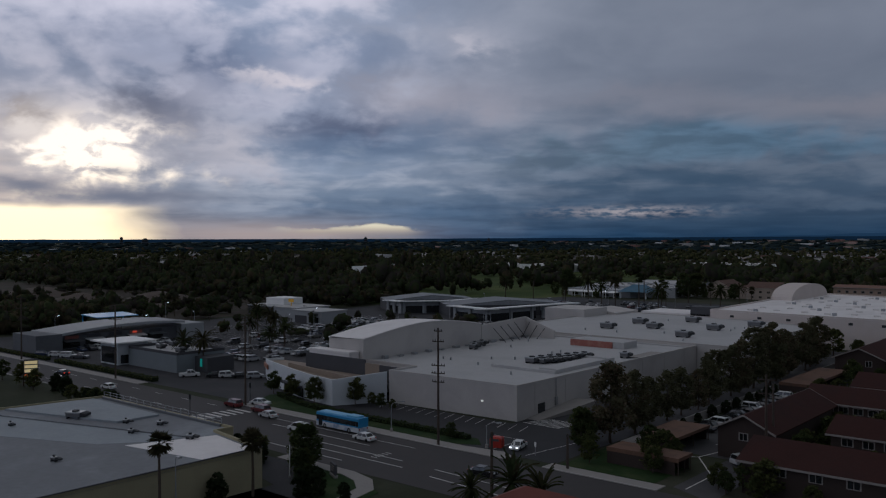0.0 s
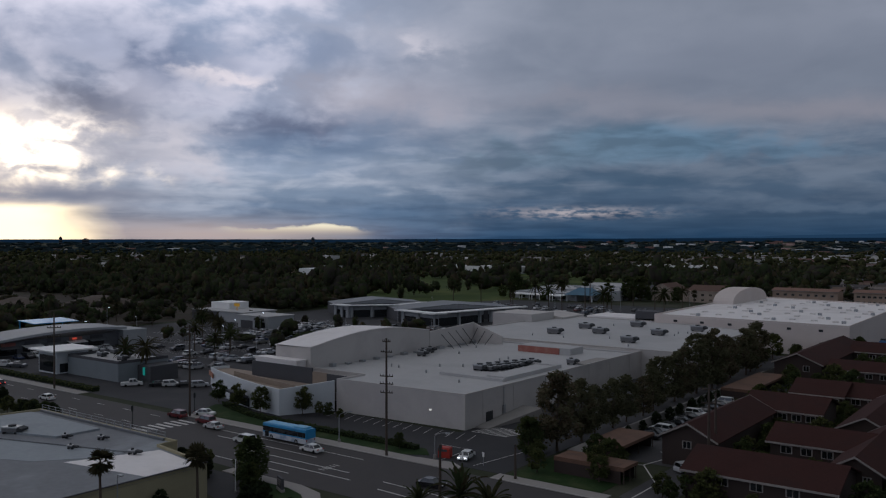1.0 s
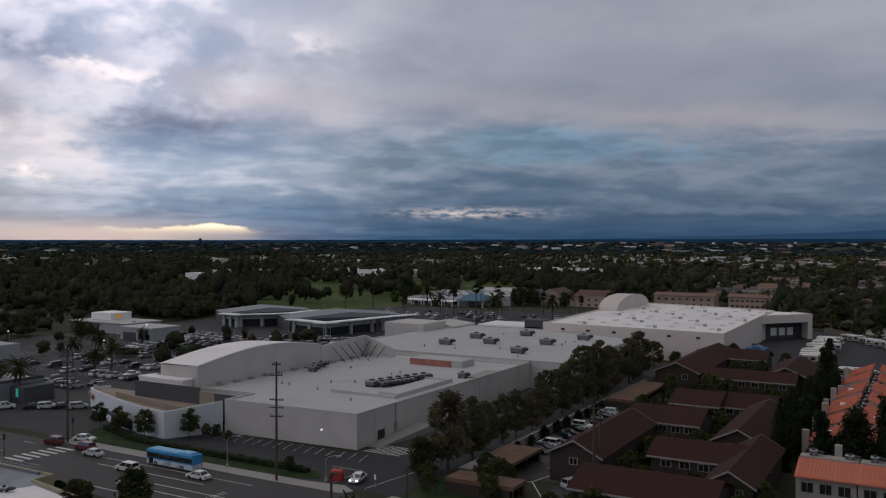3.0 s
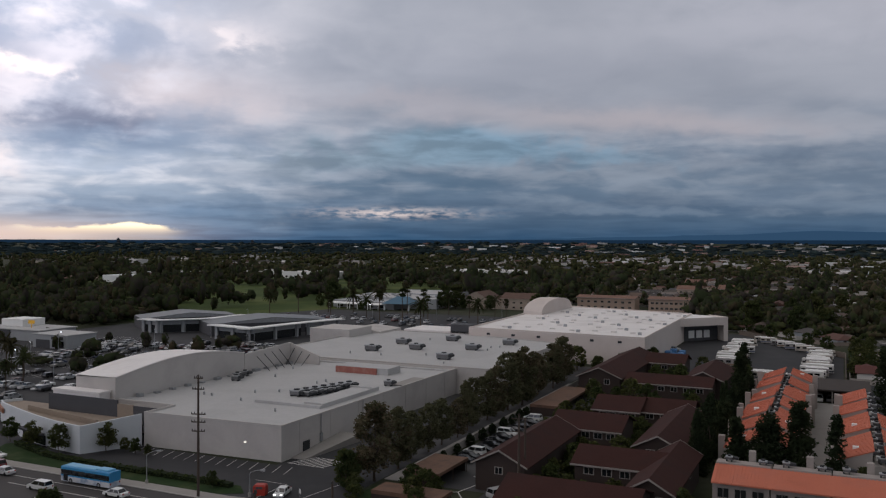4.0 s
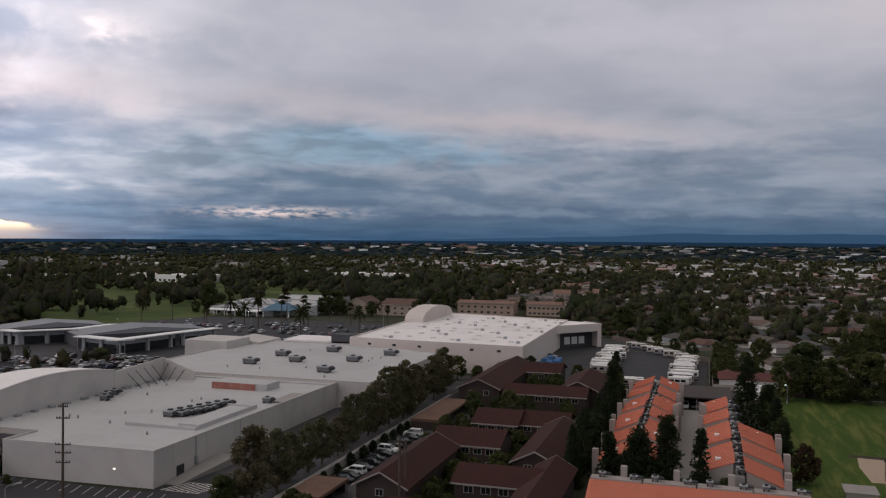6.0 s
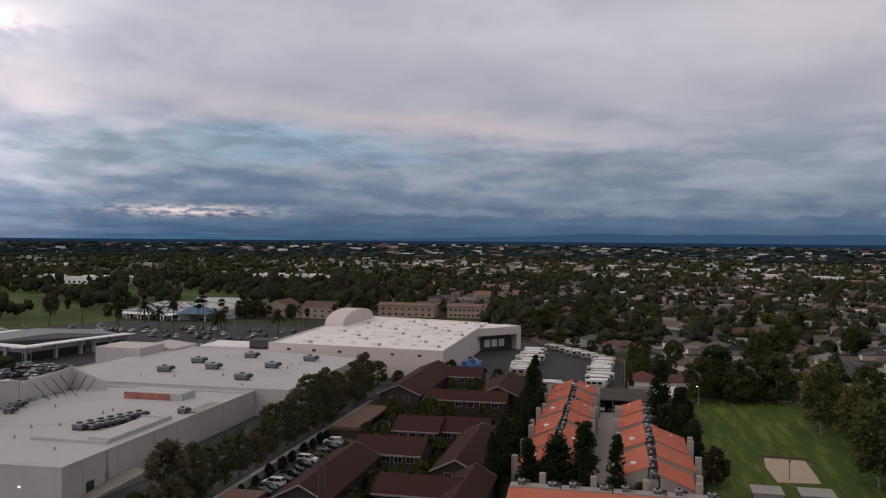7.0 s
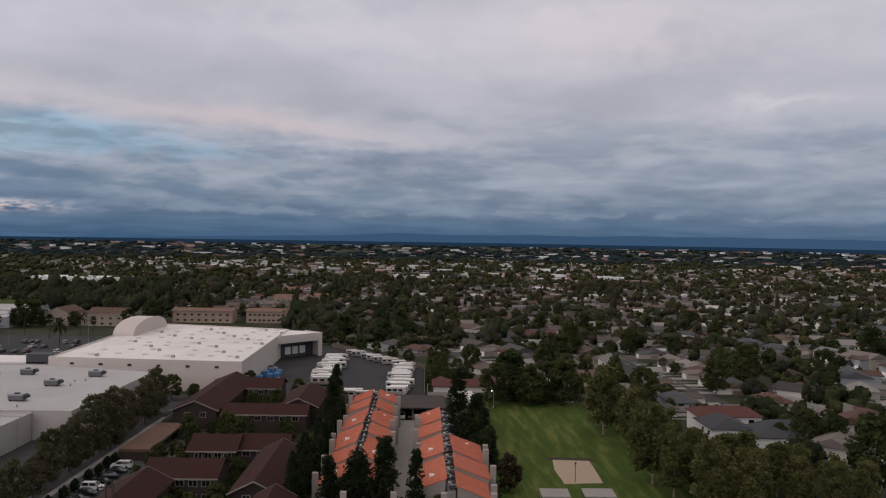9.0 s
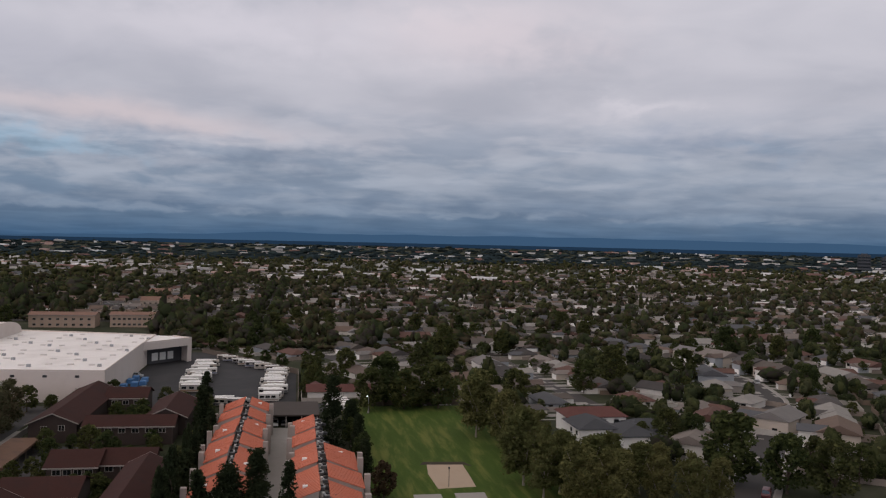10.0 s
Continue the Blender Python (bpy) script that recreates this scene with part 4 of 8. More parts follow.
gable("apartment_house", -44, -29, 150.5, 161.5, 5.2, 7.2, "x", BROWN_WALL, BROWN_ROOF, BL, row(4, -43, -30))
gable("apartment_house", -31.6, -24.5, 138, 166, 5.2, 7.2, "y", BROWN_WALL, BROWN_ROOF, BL, [("s", -29, 3.2, 1.2, 1.2), ("s", -26.5, 3.2, 1.0, 1.2), ("e", 146, 3.4, 1.4, 1.2), ("e", 156, 3.4, 1.4, 1.2)])


def carport(x0, x1, y0, y1, h=2.6):
    ob = thing("carport", "long open carport with a rusty brown flat roof", "carport", "carports")
    part("roof", MB().box(x0, x1, y0, y1, h, h + 0.16).box(x0 - 0.05, x1 + 0.05, y0 - 0.05, y0, h - 0.5, h + 0.2).box(x1, x1 + 0.06, y0, y1, h - 0.35, h + 0.2), CARPORT, ob)
    part("back_wall", MB().box(x0, x0 + 0.15, y0, y1, 0, h), BROWN_WALL, ob)
    for y in (y0, y1):
        part("side_wall", MB().box(x0 + 0.16, x1 - 0.6, min(y, y1 - 0.15), min(y, y1 - 0.15) + 0.15, 0, h - 0.01), BROWN_WALL, ob)
    k = max(2, int((y1 - y0) / 6))
    for i in range(k + 1):
        y = y0 + 0.3 + (y1 - y0 - 0.6) * i / k
        part("post", MB().box(x1 - 0.25, x1 - 0.1, y - 0.07, y + 0.07, 0, h), WOOD, ob)
    return ob


carport(-73.6, -66.2, 211, 241.5), carport(-73.6, -66.5, 140.5, 154), carport(-72.8, -60, 127, 132.2)

# ---------- townhouses with orange roofs ----------
def townhouse(x0, x1, y0, y1, lift, rise, out):
    """One unit: a single pitch that falls away to one side (out = -1 or 1), with a flat strip for machines at its high side."""
    ob = thing("townhouse", "grey stucco townhouse under a single-pitch orange clay roof", "townhouse", "townhouses")
    hi, lo = 7.9 + lift, 8.2 + lift - rise
    z0, z1 = (lo, hi) if out < 0 else (hi, lo)
    part("wall", MB().prism([(x0, y0), (x1, y0), (x1, y1), (x0, y1)], 0, [z0 - 0.1, z1 - 0.1, z1 - 0.1, z0 - 0.1]), TOWN_WALL, ob)
    part("roof", MB().slab([(x0 - 0.25, y0 - 0.1, z0 + 0.18), (x1 + 0.25, y0 - 0.1, z1 + 0.18), (x1 + 0.25, y1 + 0.1, z1 + 0.18), (x0 - 0.25, y1 + 0.1, z0 + 0.18)], 0.22), ORANGE, ob)
    tiles, n = MB(), 11
    for k in range(n):
        y = y0 + (y1 - y0) * (k + 0.5) / n
        tiles.slab([(x0 - 0.25, y - 0.11, z0 + 0.27), (x1 + 0.25, y - 0.11, z1 + 0.27), (x1 + 0.25, y + 0.11, z1 + 0.27), (x0 - 0.25, y + 0.11, z0 + 0.27)], 0.09)
    tagged(part("tiling", tiles, ORANGE, ob), kind="stuff")
    xo = x0 if out < 0 else x1
    part("chimney", MB().box(xo + (0.3 if out > 0 else -1.5), xo + (1.5 if out > 0 else -0.3), y0 + 2, y0 + 3.2, 0, hi - 0.4, 0.06), TOWN_WALL, ob)
    if (lift * 10) % 3 < 1:
        part("skylight", MB().box((x0 + x1) / 2 - 0.5, (x0 + x1) / 2 + 0.5, y0 + 4.5, y0 + 5.4, (hi + lo) / 2 + 0.1, (hi + lo) / 2 + 0.62), WHITE, ob)
    wn = part("window", MB().box(xo + (0.0 if out > 0 else -0.07), xo + (0.07 if out > 0 else 0.0), y0 + 5.6, y0 + 7.4, 4.4, 5.8), TRIM, ob)
    part("pane", MB().box(xo + (0.06 if out > 0 else -0.09), xo + (0.09 if out > 0 else -0.06), y0 + 5.75, y0 + 7.25, 4.55, 5.65), GLASS, wn)
    return ob


def flat_strip(x0, x1, y0, y1, h):
    ob = thing("roof_deck", "grey flat roof deck between the pitched townhouse roofs", "roof deck", "roof decks")
    part("deck", MB().box(x0, x1, y0, y1, 0, h), CONCRETE, ob)
    n = int((y1 - y0) / 5.4)
    for k in range(n):
        y = y0 + 2 + 5.4 * k
        roof_unit((x0 + x1) / 2 + 0.5 * (-1) ** k, y, h, 1.3, 1.1, 1.15, rnd.uniform(-20, 20))
        piece("roof_vent", MB().box(x0 + 0.3, x0 + 0.9, y + 2.2, y + 2.9, h, h + 0.8, 0.05), WHITE, "white vent box on the roof deck", "vent", "deck vents")


lifts = [0.0, 0.7, 1.5, 0.4, 1.2, 0.2, 1.0, 1.6]
for k in range(8):
    y = 172 + 11.2 * k
    townhouse(-20.6 + 0.5 * (k % 3), -14.9, y, y + 10.9, lifts[k], 2.6, -1)
    townhouse(-12.7, -8.4 + 0.5 * (k % 2), y, y + 10.9, lifts[(k + 3) % 8], 2.4, 1)
flat_strip(-14.6, -13.0, 172, 261.5, 6.9)
for k in range(7):
    y = 164 + 11.2 * k
    townhouse(-0.6 + 0.7 * (k % 2), 4.6, y, y + 10.9, lifts[(k + 2) % 8], 2.4, -1)
    if k < 4:
        townhouse(6.9, 13.2 + 0.7 * (k % 2), y, y + 10.9, lifts[(k + 5) % 8], 3.0, 1)
flat_strip(4.9, 6.6, 164, 242, 6.9)
for k in range(4):
    x = -19.5 + 9 * k
    ob = thing("townhouse", "grey townhouse with a wide orange roof falling to the street", "townhouse", "front townhouses")
    part("wall", MB().prism([(x, 146.6), (x + 8.8, 146.6), (x + 8.8, 153), (x, 153)], 0, [5.9, 5.9, 7.6, 7.6]), TOWN_WALL, ob)
    part("roof", MB().slab([(x - 0.1, 145.6, 5.95), (x + 8.9, 145.6, 5.95), (x + 8.9, 151, 7.7), (x - 0.1, 151, 7.7)], 0.24), ORANGE, ob)
    part("parapet", MB().box(x, x + 8.8, 151.1, 153.4, 4, 8.0, 0.06), TOWN_WALL, ob)
    part("chimney", MB().box(x + 5, x + 6.1, 153.6, 154.7, 0, 9.7, 0.06), TOWN_WALL, ob)
    for k2 in range(3):
        xw = x + 1.7 + 2.7 * k2
        wn = part("window", MB().box(xw - 1.0, xw + 1.0, 146.52, 146.6, 3.2, 5.0), TRIM, ob)
        part("pane", MB().box(xw - 0.85, xw - 0.05, 146.48, 146.52, 3.35, 4.85).box(xw + 0.05, xw + 0.85, 146.48, 146.52, 3.35, 4.85), GLASS, wn)
    tiles = MB()
    for j in range(16):
        tiles.slab([(x + 0.3 + 0.54 * j, 145.6, 6.03), (x + 0.5 + 0.54 * j, 145.6, 6.03), (x + 0.5 + 0.54 * j, 151, 7.78), (x + 0.3 + 0.54 * j, 151, 7.78)], 0.08)
    tagged(part("tiling", tiles, ORANGE, ob), kind="stuff")
    roof_unit(x + 2, 152.2, 8.0, 1.0, 0.9, 0.9), roof_unit(x + 7.4, 152.2, 8.0, 1.2, 0.9, 0.7)
gar = thing("garage_block", "grey flat-roofed garage with an open dark front", "garage")
part("roof", MB().box(-8, 7, 262.5, 284, 3.4, 3.8), surface("brown_gravel_roof", (0.058, 0.047, 0.042), 0.9, 0.3, 0.3, 4, 0.1), gar)
part("side_wall", MB().box(-8, -7.6, 263, 284, 0, 3.4), BROWN_WALL, gar), part("side_wall", MB().box(6.6, 7, 263, 284, 0, 3.4), BROWN_WALL, gar)
part("back_wall", MB().box(-7.6, 6.6, 276, 276.4, 0, 3.4), BROWN_WALL, gar)
for k in range(4):
    part("post", MB().box(-7.6 + 4.6 * k, -7.3 + 4.6 * k, 262.7, 263, 0, 3.4), TRIM, gar)

# ---------- beige building by the street ----------
near = thing("beige_building", "beige building with a weathered grey flat roof", "building")
NW = surface("beige_block_wall", (0.36, 0.32, 0.20), 0.9, 0.2, 0.3, 4, 0.1, (0.28, 0.25, 0.16), 0.5)
OLDROOF = surface("weathered_grey_roofing", (0.205, 0.212, 0.225), 0.85, 0.35, 0.05, 1.0, 0.1, (0.29, 0.31, 0.33), 0.8)
RECOAT = surface("pale_recoated_roofing", (0.30, 0.325, 0.345), 0.85, 0.3, 0.08, 1.2, 0.1, (0.22, 0.235, 0.25), 0.6)
npts = [(-170, 10), (-105.5, 10), (-105.5, 80.6), (-121, 83), (-121, 86.5), (-165, 86.5), (-168, 67)]
prism_part("wall", npts, 0, 5.7, NW, near)
prism_part("roof", npts, 5.7, 5.76, OLDROOF, near)
part("parapet", parapet(MB(), npts, 5.7, 6.2, 0.3), NW, near)
part("roof_edge", MB().box(-105.6, -105.3, 10, 80.6, 6.2, 6.32), DARKGREY, near)
part("white_roof_patch", MB().prism([(-124, 68.5), (-106.2, 71.5), (-106.2, 79.8), (-119, 81.8)], 5.76, 5.8), WHITE_ROOF, near, "fresh white coating on one roof corner")
part("roof_ridge", MB().prism([(-166, 64), (-122, 77.5), (-122, 78), (-166, 64.6)], 5.76, 6.0), OLDROOF, near)
part("upper_roof", MB().prism([(-166.5, 68), (-140, 76), (-140, 84), (-164, 84)], 5.76, 6.1), RECOAT, near, "pale recoated strip of roof")
part("rear_screen", MB().box(-164, -124, 85.8, 86.1, 5.76, 6.2), METALROOF, near)
part("recoated_strip", MB().prism([(-166, 50), (-128, 66), (-122, 74), (-122, 77.4), (-166, 63.9)], 5.764, 5.79), RECOAT, near, "pale blue-grey recoated roof")
for k in range(17):
    part("rail_post", MB().box(-164 + 2.5 * k, -163.9 + 2.5 * k, 86.15, 86.25, 6.2, 7.2), METAL, near)
for z in (6.65, 7.15):
    part("rail", MB().box(-164, -123.9, 86.17, 86.23, z, z + 0.06), METAL, near)
for x, y, w in ((-150, 73.5, 2.8), (-133, 80, 0.9), (-139, 77, 0.8), (-131, 73.5, 0.8), (-120, 77.5, 1.1), (-152, 63, 0.7), (-123, 57, 0.8)):
    roof_unit(x, y, 5.76, w, w * 0.7, 0.5 + 0.25 * w, rnd.uniform(0, 30))

# house with a rust-red hipped roof on the near side of the street
rust = surface("rust_red_tiles", (0.16, 0.055, 0.042), 0.9, 0.3, 0.3, 5, 0.3, (0.11, 0.042, 0.035), 0.6)
rh = thing("corner_house", "house with a rust-red hipped roof behind palms", "house")
part("wall", MB().box(-66, -49, 80.4, 93.2, 0, 4.6), NW, rh)
part("roof", MB().add([(-66.8, 79.6, 4.5), (-48.2, 79.6, 4.5), (-48.2, 94, 4.5), (-66.8, 94, 4.5), (-61, 86.8, 7.2), (-54, 86.8, 7.2), (-66.8, 79.6, 4.2), (-48.2, 79.6, 4.2), (-48.2, 94, 4.2), (-66.8, 94, 4.2)],
     [(0, 1, 5, 4), (1, 2, 5), (2, 3, 4, 5), (3, 0, 4), (0, 6, 7, 1), (1, 7, 8, 2), (2, 8, 9, 3), (3, 9, 6, 0), (9, 8, 7, 6)]), rust, rh)
part("window", MB().box(-62, -59, 93.2, 93.28, 1.4, 3.0), GLASS, rh)

# ---------- showrooms, shops and other low buildings ----------
def showroom(edge, h, depth):
    """A showroom behind a bent front roof edge: thin pale canopy pieces, glass front, dark pitched roof behind."""
    ob = thing("car_showroom", "glass-fronted showroom under a wide thin pale roof", "showroom", "showrooms")
    a, b = Vector(edge[0]), Vector(edge[-1])
    d = (b - a).normalized()
    inn = Vector((-d.y, d.x))
    for p, q in zip(edge, edge[1:]):
        p, q = Vector(p), Vector(q)
        e = (q - p).normalized()
        m = Vector((-e.y, e.x))
        r, s_ = p + m * 8, q + m * 8
        part("canopy", MB().slab([(p.x, p.y, h + 0.5), (q.x, q.y, h + 0.5), (s_.x, s_.y, h + 0.1), (r.x, r.y, h + 0.1)], 0.45), WHITE, ob)
        g0, g1 = p + m * 3.2 + e * 2, q + m * 3.2 - e * 1
        part("storefront", MB().prism([tuple(g0), tuple(g1), tuple(g1 + m * 0.3), tuple(g0 + m * 0.3)], 0.2, h - 2.2), GLASS, ob)
        part("fascia_wall", MB().prism([tuple(g0), tuple(g1), tuple(g1 + m * 0.5), tuple(g0 + m * 0.5)], h - 2.2, h - 0.1), DIMWALL, ob)
        for t in (0.12, 0.5, 0.88):
            c = p + (q - p) * t + m * 2.9
            part("column", MB().box(c.x - 0.8, c.x + 0.8, c.y - 0.6, c.y + 0.6, 0, h - 0.1), DIMWALL, ob)
    c0, c1 = a + d * 4 + inn * 8, b - d * 4 + inn * 8
    c2, c3 = c1 + inn * depth, c0 + inn * depth
    part("wall", MB().prism([tuple(c0), tuple(c1), tuple(c2), tuple(c3)], 0, h - 0.5), DARKGREY, ob)
    m0, m1 = (c0 + c1) / 2, (c2 + c3) / 2
    part("gable_wall", MB().add([(*c0, h - 0.5), (*c1, h - 0.5), (*m0, h + 1.7)], [(0, 1, 2)]), METAL, ob)
    part("rear_roof", MB().slab([(*c0, h - 0.4), (*m0, h + 1.9), (*m1, h + 1.9), (*c3, h - 0.4)], 0.3).slab([(*m0, h + 1.9), (*c1, h - 0.4), (*c2, h - 0.4), (*m1, h + 1.9)], 0.3), METALROOF, ob)
    return ob


showroom([(-310, 313), (-297, 311), (-279, 332), (-277, 358)], 6.0, 24)
showroom([(-261, 306), (-233, 300.5), (-227, 336), (-221, 360)], 6.0, 26)
sp = thing("low_shop", "white flat-roofed shop with dark front and a lit sign", "shop")
part("wall", MB().box(-356, -318, 264, 284, 0, 4.6), DIMWALL, sp), part("roof", MB().box(-356.5, -317.5, 263.5, 284.5, 4.6, 5.0), ROOFING, sp)
part("dark_front", MB().box(-356, -336, 263.6, 263.95, 0, 4.4), DARKGREY, sp), part("tower", MB().box(-352, -338, 272, 284, 5, 8.2), WHITE, sp)
part("sign", MB().box(-332, -328.6, 270, 270.6, 6.9, 8.4).box(-330.4, -330.1, 270.2, 270.5, 5, 6.9), glow("yellow_sign_light", (1.0, 0.55, 0.08), 0.4), sp, "small lit yellow sign")
strip_mall = thing("strip_mall", "row of shops with a sweeping grey roof and red signs", "shops")
SHOPWALL = surface("dull_grey_shop_wall", (0.135, 0.14, 0.15), 0.85, 0.2, 0.3, 3, 0.05, (0.09, 0.09, 0.10), 0.5)
part("wall", MB().box(-310, -290.5, 136, 182, 0, 4.8), SHOPWALL, strip_mall)
sweep = [(134 + 4.1 * k, 5.4 + 2.0 * math.sin(math.pi * 4.1 * k / 62)) for k in range(13)]
sr = MB().loft([[(-306, y, z), (-287, y, z - 0.2), (-287, y, z + 0.2), (-306, y, z + 0.4)] for y, z in sweep])
part("roof", sr, METALROOF, strip_mall)
part("fascia", MB().loft([[(-287, y, z - 0.55), (-286.8, y, z - 0.55), (-286.8, y, z + 0.28), (-287, y, z + 0.28)] for y, z in sweep]), DIMWALL, strip_mall)
for k, y in enumerate((141, 149, 157, 165, 173)):
    part("shop_sign", MB().box(-290.4, -290.1, y - 2.4, y + 2.4, 3.4, 4.5), RED_WALL if k in (0, 3) else DARKGREY, strip_mall)
    part("shop_window", MB().box(-290.45, -290.3, y - 3, y + 3, 0.4, 2.8), GLASS, strip_mall)
    part("awning", MB().slab([(-290.4, y - 3.3, 3.3), (-287.6, y - 3.3, 2.7), (-287.6, y + 3.3, 2.7), (-290.4, y + 3.3, 3.3)], 0.08), WHITE if k in (1, 3) else METALROOF, strip_mall)
part("lit_sign", MB().box(-290.05, -289.95, 163.6, 165.2, 3.7, 4.3), glow("red_sign_light", (1.0, 0.12, 0.06), 0.9), strip_mall, "lit red shop sign")
part("end_block", MB().box(-304, -286.5, 127, 135.9, 0, 5.8, 0.1), SHOPWALL, strip_mall)
part("end_block", MB().box(-304, -287.5, 182.2, 192, 0, 5.6, 0.1), DIMWALL, strip_mall)
part("blue_awning", MB().slab([(-338, 168, 7.4), (-325, 168, 6.8), (-325, 186, 6.8), (-338, 186, 7.4)], 0.3).box(-337, -336.6, 168, 168.4, 0, 7.1).box(-337, -336.6, 185.6, 186, 0, 7.1), BLUE, strip_mall)
corner = thing("tyre_shop", "pale flat-roofed shop with a dark panel as an open bay and sign band", "shop")
part("wall", MB().box(-306, -286, 251, 266, 0, 5.4), DIMWALL, corner), part("roof", MB().box(-306.3, -285.7, 250.7, 266.3, 5.4, 5.7), ROOFING, corner)
# the bay is a flat panel, coloured dark like the shade of an opening
part("bay", MB().box(-304, -296, 250.9, 250.98, 0, 3.4), DARKGREY, corner), part("shop_window", MB().box(-294.6, -288, 250.9, 250.98, 0.5, 3.0), GLASS, corner)
part("sign", MB().box(-295, -288.4, 250.75, 250.98, 3.7, 4.8), DARKGREY, corner)
cafe = thing("drive_through_restaurant", "small dark-roofed restaurant with a pale corner tower", "restaurant")
part("wall", MB().box(-240, -214, 134, 150, 0, 5.0), surface("slate_wall", (0.20, 0.22, 0.235), 0.85, 0.15, 0.3, 4), cafe)
part("roof", MB().box(-239.6, -214.4, 134.4, 149.6, 5.0, 5.06), ROOFING, cafe), part("parapet", parapet(MB(), rect(-240, -214, 134, 150), 5.0, 5.8, 0.3), DARKGREY, cafe)
part("tower", MB().box(-251, -241, 131, 141, 0, 6.6), PALE, cafe), part("tower_roof", MB().box(-253.5, -239, 129, 143, 6.6, 7.0), WHITE, cafe)
part("shop_window", MB().box(-240.98, -240.9, 132, 140, 0.4, 3).box(-250.5, -241.5, 130.9, 130.98, 0.5, 5.4), GLASS, cafe)
part("lit_window", MB().box(-211.0, -210.0, 139.6, 139.7, 1.6, 3.8), glow("teal_sign_light", (0.08, 0.55, 0.42), 0.55), cafe, "glowing teal menu panel")
part("annex", MB().box(-214, -208, 140, 149, 0, 4.2), DARKGREY, cafe)
for x, y in ((-232, 140), (-226, 144), (-220, 139), (-235, 146)):
    roof_unit(x, y, 5.06, 2.4, 1.8, 1.4)
TEAL = surface("blue_metal_roof", (0.055, 0.135, 0.205), 0.5, 0.2, 0.5, 5, 0.1)
off = thing("medical_offices", "sprawling white low offices with stepped roofs and a blue entrance roof", "offices")
for pts, h, rm in (([(-312, 492), (-262, 486), (-256, 512), (-314, 520)], 4.6, DIMWALL), ([(-316, 520.4), (-255.5, 512.4), (-248, 556), (-322, 562)], 5.6, ROOFING), ([(-284, 556.8), (-247, 556.3), (-276, 606), (-318, 600)], 6.0, ROOFING), ([(-255.4, 497), (-240, 503), (-238, 540), (-249.4, 545)], 6.4, ROOFING)):
    part("wall", MB().prism(pts, 0, h - 0.4), DIMWALL, off), part("roof", MB().prism(pts, h - 0.4, h - 0.34), rm, off), part("parapet", parapet(MB(), pts, h - 0.4, h), DIMWALL, off)
part("entrance_roof", MB().add([(-268, 480, 4.2), (-248, 482, 4.2), (-250, 500, 4.2), (-268, 498, 4.2), (-262, 490, 8.6), (-254, 491, 8.6)], [(0, 1, 5, 4), (1, 2, 5), (2, 3, 4, 5), (3, 0, 4), (3, 2, 1, 0)]), TEAL, off, "blue hipped entrance roof")
for x, y in ((-266.6, 481.6), (-250, 483.4)):
    part("column", MB().box(x - 0.4, x + 0.4, y - 0.4, y + 0.4, 0, 4.2), PALE, off)
for k in range(5):
    x, y = -309 + 8.2 * k, 487.6 - 0.9 * k
    part("canopy", MB().slab([(x, y - 5.5, 3.4), (x + 7, y - 6.1, 3.4), (x + 7, y + 2.2, 3.9), (x, y + 3, 3.9)], 0.3).box(x + 0.3, x + 0.7, y - 5, y - 4.6, 0, 3.2).box(x + 6.3, x + 6.7, y - 5.4, y - 5, 0, 3.2), WHITE, off)
    part("window", MB().prism([(x + 1, y + 3.2), (x + 6, y + 2.6), (x + 6, y + 2.9), (x + 1, y + 3.5)], 0.6, 2.8), GLASS, off)
for k in range(9):
    part("roof_box", MB().box(-310 + 7.5 * k, -307.6 + 7.5 * k, 533 + 5 * (k % 3), 535.4 + 5 * (k % 3), 5.2, 6.6, 0.08), METAL, off)
STONE = surface("cream_stucco", (0.40, 0.33, 0.27), 0.9, 0.15, 0.3, 4, 0.05, (0.34, 0.28, 0.23), 0.5)
BROWNTILE = surface("brown_tile_roof", (0.115, 0.070, 0.054), 0.9, 0.3, 0.3, 4, 0.2)
gable("hall_building", -227, -214, 522, 546, 7.6, 10.8, "y", STONE, BROWNTILE, "cream gabled hall with a brown tiled roof", [("s", -220, 2.2, 2.0, 2.4)], 0.4, "hall", STONE)
gable("hall_building", -212, -203.5, 524, 548, 5.2, 8.0, "y", STONE, BROWNTILE, "lower cream wing with a brown tiled roof", [("s", -208, 1.2, 2.0, 1.6)], 0.4, "hall", STONE)
gable("hall_building", -202.5, -180, 522, 540, 7.2, 10.4, "x", STONE, BROWNTILE, "cream two-storey hall with a brown tiled roof", row(4, -201, -181, 4.2) + row(4, -201, -181, 1.0), 0.5, "hall", STONE)
for nm, x0, x1, y0, y1, h, wm, rm, lb in (
        ("school_building", -640, -520, 820, 860, 8, WHITE, WHITE_ROOF, "long white low building beyond the golf course"),
        ("school_building", -430, -330, 940, 985, 9, WHITE, WHITE_ROOF, "long white low building among far trees")):
    fb = flat_building(nm, rect(x0, x1, y0, y1), h, wm, rm, lb)
    for k in range(max(2, int((x1 - x0) / 6))):
        xw = x0 + 2 + k * (x1 - x0 - 4) / max(1, int((x1 - x0) / 6) - 1)
        part("window", MB().box(xw - 1.3, xw + 1.3, y0 - 0.08, y0 - 0.01, 1.0, 3.2), GLASS, fb)
